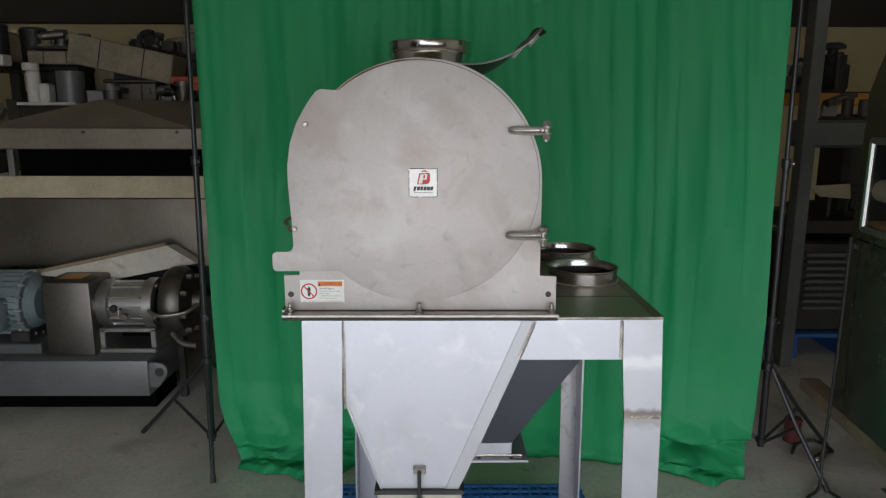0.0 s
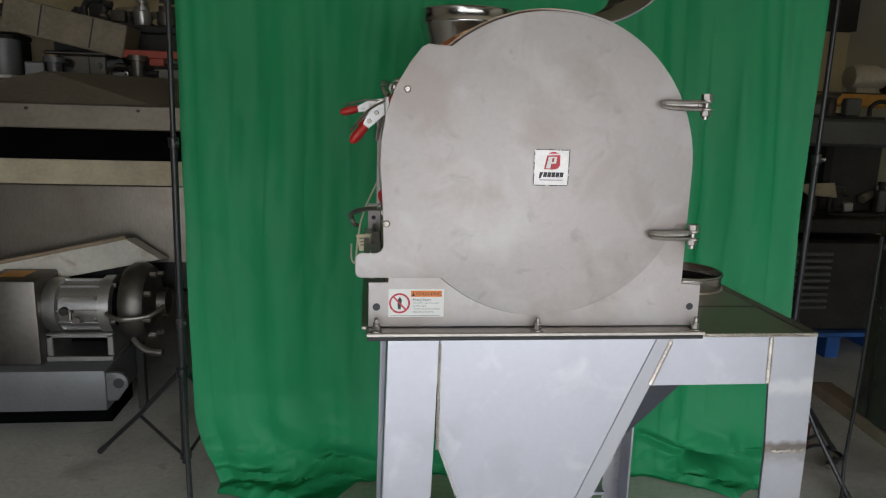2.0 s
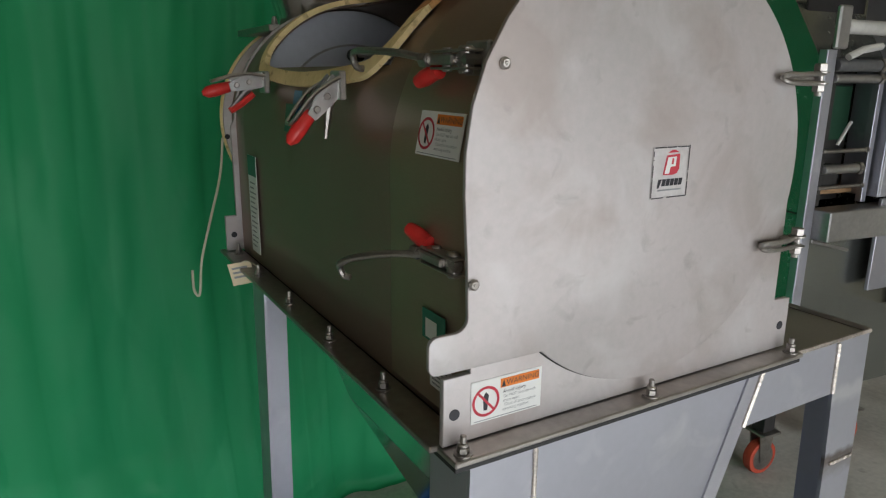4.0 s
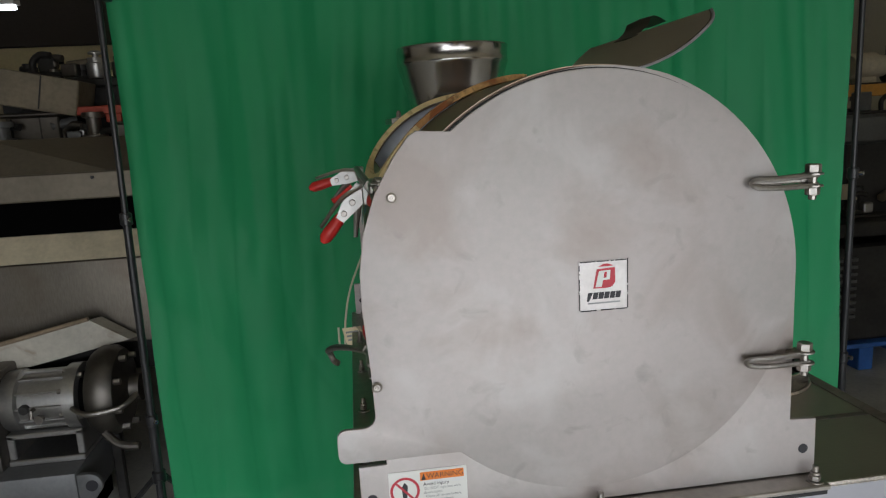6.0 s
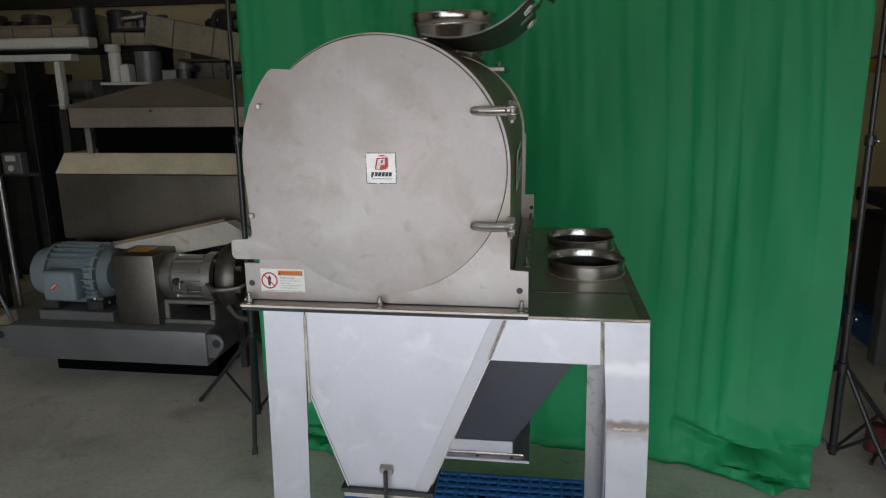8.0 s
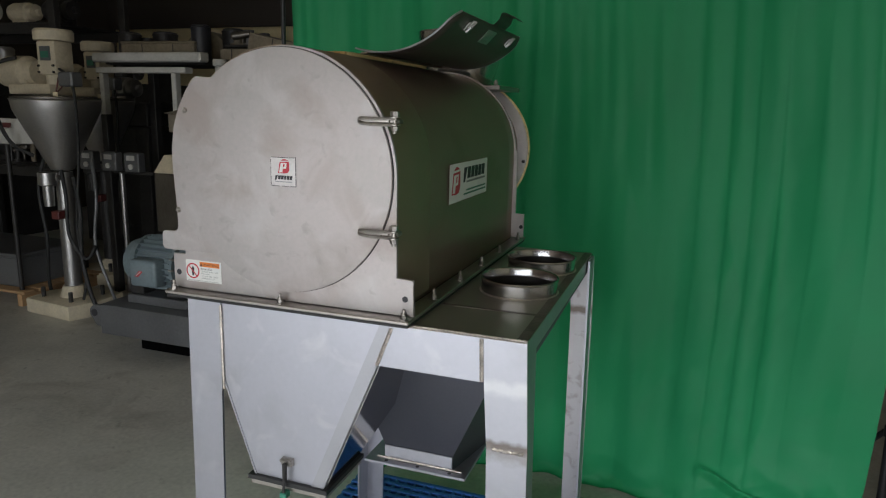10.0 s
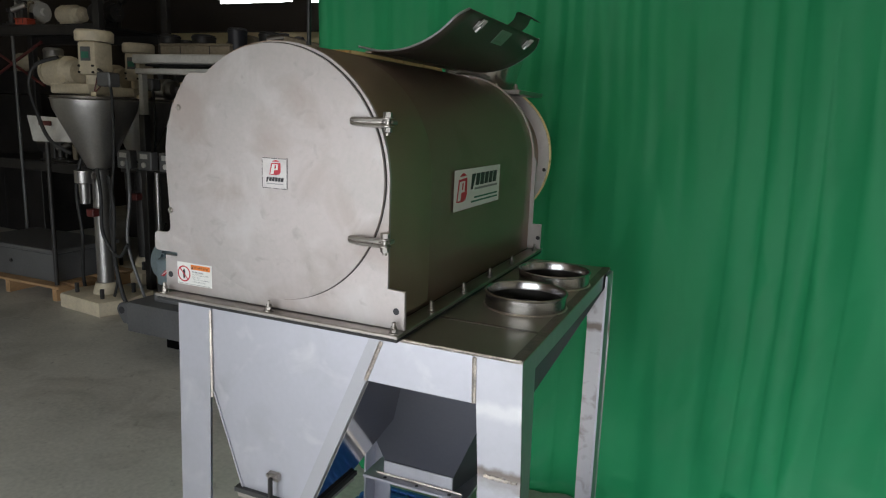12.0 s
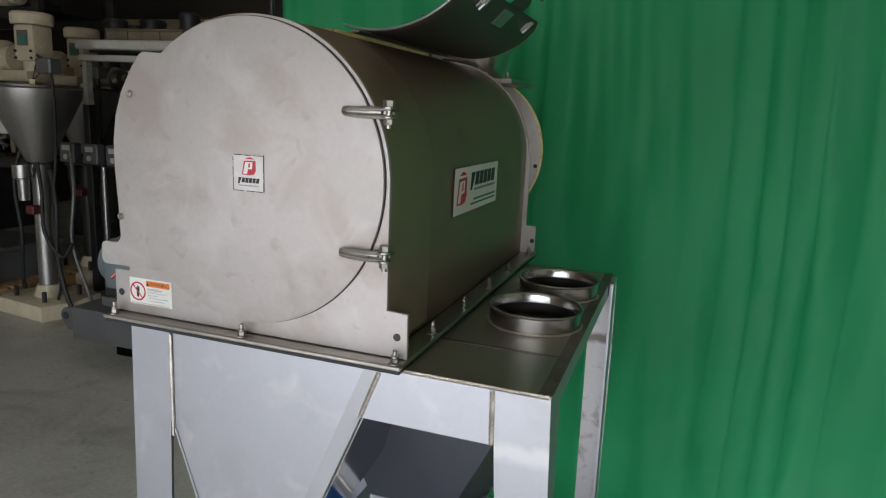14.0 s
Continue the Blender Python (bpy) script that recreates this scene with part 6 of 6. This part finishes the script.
part("lower_beam", box(-3.84, -2.95, 4.56, 4.65, 1.83, 1.875, 0.006), WHITEP, cv)
for x in (-3.80, -3.08):
    part("post", box(x - 0.030, x + 0.030, 4.57, 4.64, 0, 1.50, 0.005), DARKM, cv)
    part("post_head", box(x - 0.022, x + 0.022, 4.575, 4.635, 1.501, 1.829, 0.005), WHITEP, cv)
part("belt_deck", box(-3.84, -2.85, 4.665, 5.2, 1.90, 1.95, 0.006), DARKM, cv)
for x in (-3.80, -3.08):
    part("rear_post", box(x - 0.035, x + 0.035, 5.12, 5.19, 0, 1.899, 0.005), DARKM, cv)
crate(-3.32, 4.80, 1.951, 0.70, 0.24, 0.13, (0, 0, 2), DUSTY, "beige_box", "long beige box on the conveyor frame", "box")
canister(-2.98, 4.80, 1.951, 0.075, 0.26, INK, "glossy black canister on the conveyor")
canister(-2.88, 5.08, 1.951, 0.09, 0.26, DARKM, "dark steel canister on the conveyor")
canister(-3.55, 5.05, 1.951, 0.10, 0.24, DARKM, "dark steel pot on the conveyor")
canister(-3.74, 4.85, 1.951, 0.09, 0.22, DARKM, "dark pot on the conveyor")
sh = thing("guard_hood", (-3.05, 5.15, 1.951), "rounded beige guard hood", "hood")
part("shell", prism(arc(-3.12, 1.952, 0.24, 0, 180, 20), "y", 5.02, 5.14, 0.006), DUSTY, sh)


SENSOR = mat("dull_maroon", (0.10, 0.02, 0.018), 0.5, 0.0, 0.2, 60)


def auger_filler(x, y, s, tag, bright=STEELD):
    """Filling machine: base casting, column, steel cone hopper, drive head with motor."""
    f = thing("auger_filler", (x, y, 0), tag, "filling machine", "auger fillers")
    base = [(x - 0.27, y - 0.20), (x + 0.22, y - 0.26), (x + 0.30, y - 0.05), (x + 0.26, y + 0.22), (x - 0.2, y + 0.24), (x - 0.30, y + 0.02)]
    b = part("base_casting", prism(base, "z", 0.0, 0.115, 0.012), CREAM, f, "chipped cream cast base")
    for dx, dy in ((-0.18, -0.12), (0.14, -0.16), (0.18, 0.1)):
        part("levelling_bolt", rod((x + dx, y + dy, 0.116), (x + dx, y + dy, 0.19), 0.016, 8), DARKM, b)
    part("column", rod((x, y, 0.116), (x, y, 1.08), 0.062, 24), bright, f, "steel column")
    part("column_socket", rod((x, y, 0.116), (x, y, 0.20), 0.10, 24, r2=0.075), CREAM, b)
    part("nozzle", lathe([(0.03, 0.83), (0.035, 0.83), (0.04, 0.98), (0.065, 0.99), (0.065, 1.08), (0.03, 1.085)], (x - 0.03, y - 0.12, 0), "z", 20), bright, f)
    hp = part("cone_hopper", lathe([(0.05, 1.09), (0.08, 1.10), (0.36 * s, 1.53), (0.375 * s, 1.60), (0.385 * s, 1.605), (0.375 * s, 1.61), (0.35 * s, 1.60), (0.06, 1.12)], (x + 0.015, y - 0.02, 0), "z", 44), STEELD, f, "stainless cone hopper")
    part("hopper_lid", lathe([(0.37 * s, 1.612), (0.37 * s, 1.625), (0.05, 1.64)], (x + 0.015, y - 0.02, 0), "z", 36), STEELB, hp)
    part("bridge", box(x - 0.36, x + 0.05, y - 0.10, y + 0.10, 1.641, 1.72, 0.015, 2), CREAM, f)
    part("drive_head", box(x - 0.05, x + 0.13, y - 0.10, y + 0.06, 1.78, 2.02, 0.02, 2), CREAM, f, "cream drive head with gauge window")
    part("head_cap", lathe([(0.05, 2.021), (0.128, 2.021), (0.132, 2.035), (0.132, 2.085), (0.12, 2.10), (0.03, 2.10)], (x + 0.04, y - 0.02, 0), "z", 28), CREAM, f)
    part("neck", rod((x + 0.04, y - 0.02, 1.715), (x + 0.04, y - 0.02, 1.781), 0.07, 20), CREAM, f)
    part("gauge_window", box(x - 0.01, x + 0.09, y - 0.107, y - 0.101, 1.88, 1.98, 0.004), GREYM, f)
    part("gauge_face", box(x + 0.003, x + 0.077, y - 0.111, y - 0.1075, 1.90, 1.945, 0.001), TEAL, f)
    part("side_motor", lathe([(0.03, 0), (0.10, 0.0), (0.12, 0.03), (0.12, 0.20), (0.09, 0.22), (0.09, 0.30)], (x - 0.42, y - 0.02, 1.80), "x", 24), CREAM, f, "cream side motor")
    for i in range(4):
        part("head_bolt", rod((x - 0.03 + 0.14 * (i % 2), y - 0.101, 1.80 + 0.045 * (i // 2)), (x - 0.03 + 0.14 * (i % 2), y - 0.112, 1.80 + 0.045 * (i // 2)), 0.009, 6), DARKM, f)
    part("motor_cowl", lathe([(0.04, -0.05), (0.09, -0.05), (0.105, -0.03), (0.105, 0.0)], (x - 0.42, y - 0.02, 1.80), "x", 20), CREAM, f)
    part("wiring_box", box(x + 0.20, x + 0.33, y - 0.16, y - 0.06, 1.70, 1.80, 0.01), GREYM, f, "grey wiring box")
    part("wire", sweep(bend([(x + 0.14, y - 0.1, 1.76), (x + 0.18, y - 0.14, 1.73), (x + 0.17, y - 0.15, 1.66), (x + 0.23, y - 0.15, 1.70)]), 0.005, 6), SENSOR, f)
    part("hang_tag", box(x + 0.16, x + 0.21, y - 0.175, y - 0.172, 1.58, 1.66, 0.001), TAG, f, "cream paper tag")
    part("second_hose", sweep(bend([(x + 0.09, y - 0.1, 1.10), (x + 0.16, y - 0.14, 0.9), (x + 0.15, y - 0.13, 0.62), (x + 0.26, y - 0.1, 0.45), (x + 0.34, y - 0.08, 0.55)]), 0.013, 8), RUBBER, f)
    part("clamp_band", lathe([(0.05, 1.02), (0.078, 1.022), (0.078, 1.06), (0.05, 1.062)], (x - 0.03, y - 0.06, 0), "z", 20), BOLT, f)
    part("motor_foot", box(x - 0.38, x - 0.18, y - 0.09, y + 0.07, 1.7205, 1.76, 0.006), CREAM, f)
    part("hose", sweep(bend([(x - 0.2, y - 0.14, 1.90), (x - 0.36, y - 0.2, 1.84), (x - 0.42, y - 0.22, 1.70), (x - 0.36, y - 0.22, 1.50), (x - 0.24, y - 0.22, 1.30), (x - 0.12, y - 0.14, 1.20)]), 0.014, 8), RUBBER, f)
    part("cable", sweep(bend([(x + 0.16, y - 0.1, 1.82), (x + 0.26, y - 0.14, 1.78), (x + 0.30, y - 0.12, 1.66), (x + 0.27, y - 0.1, 1.2), (x + 0.2, y - 0.1, 0.7), (x + 0.24, y - 0.1, 0.3), (x + 0.20, y - 0.1, 0.13)]), 0.010, 8), RUBBER, f)
    part("sensor_box", box(x + 0.02, x + 0.09, y - 0.16, y - 0.09, 0.74, 0.80, 0.006), SENSOR, f)
    return f


auger_filler(-3.69, 4.05, 0.80, "cream and stainless auger filling machine with cone hopper")
# its steel column and nozzle are coloured dark for the dim background
auger_filler(-4.17, 4.90, 0.76, "second auger filling machine standing behind the first", DARKM)
for i, pts in enumerate((((-3.52, 3.98, 1.05), (-3.44, 3.94, 0.80), (-3.47, 3.95, 0.45), (-3.40, 3.96, 0.12), (-3.32, 3.98, 0.016)), ((-3.46, 4.10, 1.18), (-3.36, 4.02, 0.90), (-3.38, 4.00, 0.55), (-3.28, 4.02, 0.20), (-3.25, 4.06, 0.016)), ((-3.98, 4.20, 1.30), (-4.02, 4.10, 0.95), (-3.96, 4.08, 0.55), (-4.03, 4.12, 0.20), (-4.05, 4.16, 0.016)))):
    single("hose", sweep(bend(pts), (0.016, 0.012, 0.014)[i], 8), (RUBBER, GREYM, RUBBER)[i], "dark hose hanging beside the filling machine to the floor", "hose", "hanging hoses")
jb = thing("control_box_bank", (-3.70, 4.62, 0), "row of three grey push-button boxes on a stand", "control box")
part("stand_pole", rod((-3.70, 4.62, 0), (-3.70, 4.62, 1.03), 0.022, 12), STEELD, jb)
part("cross_rail", box(-4.05, -3.36, 4.60, 4.63, 1.02, 1.045, 0.003), DARKM, jb)
for i in range(3):
    x = -3.97 + 0.235 * i
    c = part("button_box", box(x - 0.075, x + 0.075, 4.52, 4.60, 1.046, 1.20, 0.008), GREYM, jb)
    part("button", rod((x, 4.519, 1.09), (x, 4.507, 1.09), 0.022, 12), WHITEP, c)
    part("label_field", box(x - 0.04, x + 0.04, 4.514, 4.519, 1.14, 1.18, 0.001), WHITEP, c)
pn = thing("operator_console", (-4.16, 3.95, 0), "white tilted control panel on a thin post", "console")
part("post", rod((-4.16, 3.98, 0), (-4.16, 3.98, 1.36), 0.018, 12), DARKM, pn)
quad_plate("panel_face", [(-4.235, 3.92, 1.275), (-3.82, 3.92, 1.287), (-3.88, 3.98, 1.458), (-4.37, 3.98, 1.465)], -0.02, WHITEP, pn)
quad_plate("display", [(-4.20, 3.950, 1.395), (-4.06, 3.950, 1.395), (-4.075, 3.962, 1.430), (-4.215, 3.962, 1.430)], 0.004, SENSOR, pn)
gp = thing("wooden_pallet", (-4.75, 4.3, 0), "weathered wooden pallet on the floor", "pallet")
for i in range(6):
    part("deck_board", box(-5.35, -4.08, 3.93 + 0.135 * i, 4.03 + 0.135 * i, 0.10, 0.122, 0.003), WOOD, gp)
for x in (-5.30, -4.72, -4.16):
    part("stringer", box(x, x + 0.05, 3.93, 4.71, 0, 0.099, 0.003), WOOD, gp)
gb = thing("grey_enclosure", (-4.75, 4.32, 0.122), "flat grey steel enclosure lying on the pallet", "enclosure")
part("body", box(-5.25, -4.22, 4.02, 4.62, 0.1225, 0.36, 0.008), GREYM, gb)
part("cover", box(-5.27, -4.20, 4.00, 4.64, 0.361, 0.395, 0.006), GREYM, gb)
part("lock", rod((-4.75, 4.019, 0.25), (-4.75, 4.008, 0.25), 0.014, 10), DARKM, gb)
sr = rack("storage_rack", -6.6, -4.62, 4.9, 5.7, (1.0, 2.28), 2.9, DARKM, "dark storage rack loaded with motors")
for i, (x, z, r) in enumerate(((-4.95, 2.281, 0.10), (-5.4, 2.281, 0.09), (-5.95, 2.281, 0.12), (-5.1, 1.001, 0.15), (-5.7, 1.001, 0.18))):
    small_motor(x, 5.15, z, r, 0.34, "x", (DARKM, CREAM, WHITEP, DARKM, DARKM)[i], "motor stored on the rack")
for a, b in (((-6.2, 1.72), (-5.35, 2.12)), ((-6.2, 2.12), (-5.35, 1.72))):
    part("brace", rod((a[0], 4.88, a[1]), (b[0], 4.88, b[1]), 0.014, 8), SENSOR, sr, "faded red brace bar")
part("brace_post", rod((-5.72, 4.86, 0.0), (-5.72, 4.86, 2.17), 0.014, 10), GREYM, sr)
crate(-5.62, 4.93, 2.281, 0.16, 0.10, 0.06, (0, 0, 0), REDP, "red_box", "small red box at the rack's edge", "box")
parts_pile(-4.88, 5.02, 1.001, 0.34, 0.36, 41)
parts_pile(-5.35, 5.02, 1.001, 0.40, 0.42, 44)
parts_pile(-5.20, 5.45, 2.281, 0.5, 0.40, 47)
parts_pile(-5.75, 4.98, 2.281, 0.3, 0.34, 49)
parts_pile(-3.70, 5.00, 1.951, 0.16, 0.20, 52)
for i, (x, y, z, sx, sy, sz, m) in enumerate(((-3.9, 6.2, 0, 1.0, 0.8, 1.5, DARKM), (-2.6, 6.3, 0, 1.1, 0.8, 1.3, DARKM), (-5.3, 6.6, 0, 1.2, 0.7, 1.8, DARKM), (-1.2, 6.4, 0, 1.4, 0.8, 1.6, DARKM), (-7.2, 6.2, 0, 1.0, 0.8, 1.9, DARKM), (-2.95, 5.7, 0, 0.5, 0.5, 1.75, DARKM), (-4.3, 5.5, 0, 0.5, 0.4, 1.6, DARKM))):
    crate(x, y, z, sx, sy, sz, (0, 0, (i * 7) % 9 - 4), m, "dark_machine", "dark idle machine standing at the back", "machine")
    small_motor(x - 0.2, y - 0.1, sz + 0.001, 0.10, 0.32, "x", (STEELD, CREAM, GREYM)[i % 3], "motor lying on a dark machine")
    canister(x + 0.28, y, sz + 0.001, 0.11, 0.30, (DARKM, STEELD, CREAM)[i % 3], "pot standing on a dark machine")

# right-hand background
canister(1.79, 3.14, 0.0, 0.040, 0.13, SENSOR, "small dull red canister standing on the floor behind the tripod")
plug = thing("cable_plug", (1.80, 2.93, 0), "black plug with a bright metal cover on the floor", "plug")
part("body", rod((1.80, 2.93, 0.018), (1.86, 2.97, 0.020), 0.017, 12, bevel=0.004), RUBBER, plug)
part("cover", rod((1.78, 2.915, 0.016), (1.80, 2.93, 0.018), 0.014, 12, bevel=0.002), POLISH, plug)
part("lead", sweep(bend([(1.86, 2.97, 0.016), (1.93, 3.02, 0.010), (1.90, 3.12, 0.010), (1.80, 3.10, 0.010), (1.72, 3.00, 0.010)]), 0.008, 8), RUBBER, plug)
cl = structure("column_1", box(2.235, 2.315, 4.15, 4.25, 0, HT, 0.004), GREYM, "dark steel building column", "column")
rack("orange_rack", 2.55, 4.95, 5.6, 6.4, (0.45, 1.80), 2.5, YELLOWP, "storage rack with an orange beam")
for i, (x, z, r) in enumerate(((2.9, 1.801, 0.10), (3.35, 1.801, 0.14), (3.8, 1.801, 0.11), (4.3, 1.801, 0.16), (3.1, 0.451, 0.2), (3.9, 0.451, 0.18))):
    small_motor(x, 5.9, z, r, 0.36, "z" if i % 2 else "x", (STEELD, DARKM, CREAM, DARKM, DARKM, STEELD)[i], "machine part stored on the orange rack")
mb = thing("milling_machine", (2.75, 4.6, 0), "dark bench machine with a pale plate on it", "machine")
part("base", box(2.40, 3.25, 4.35, 4.95, 0.18, 0.80, 0.02), DARKM, mb)
part("column", box(2.75, 3.15, 4.55, 4.9, 0.801, 1.55, 0.03), DARKM, mb)
part("table", box(2.36, 3.3, 4.28, 4.95, 0.86, 0.95, 0.008), DARKM, mb)
part("arm", box(2.45, 3.2, 4.5, 4.75, 1.40, 1.58, 0.02), GREYM, mb)
quad_plate("pale_plate", [(2.46, 4.30, 1.10), (2.66, 4.30, 1.085), (2.72, 4.42, 1.165), (2.44, 4.42, 1.150)], 0.006, CREAM, mb)
part("plate_bracket", rod((2.58, 4.40, 0.951), (2.58, 4.40, 1.125), 0.015, 8), DARKM, mb)
for i in range(9):
    part("louvre_slat", box(2.44, 2.72, 4.325, 4.352, 0.34 + 0.045 * i, 0.362 + 0.045 * i, 0.003), GREYM, mb)
parts_pile(2.95, 4.50, 0.951, 0.5, 0.22, 21)
parts_pile(2.80, 4.62, 1.581, 0.6, 0.20, 24)
parts_pile(3.05, 5.75, 1.801, 0.6, 0.30, 27)
bp = thing("blue_pallet", (2.8, 4.65, 0), "blue plastic pallet under the dark machine", "pallet")
for i in range(5):
    part("deck_slat", box(2.33, 3.35, 4.30 + 0.15 * i, 4.42 + 0.15 * i, 0.15, 0.178, 0.004), PALLET_B, bp)
for x in (2.38, 2.8, 3.24):
    part("runner", box(x - 0.05, x + 0.05, 4.31, 5.02, 0, 0.149, 0.005), PALLET_B, bp)
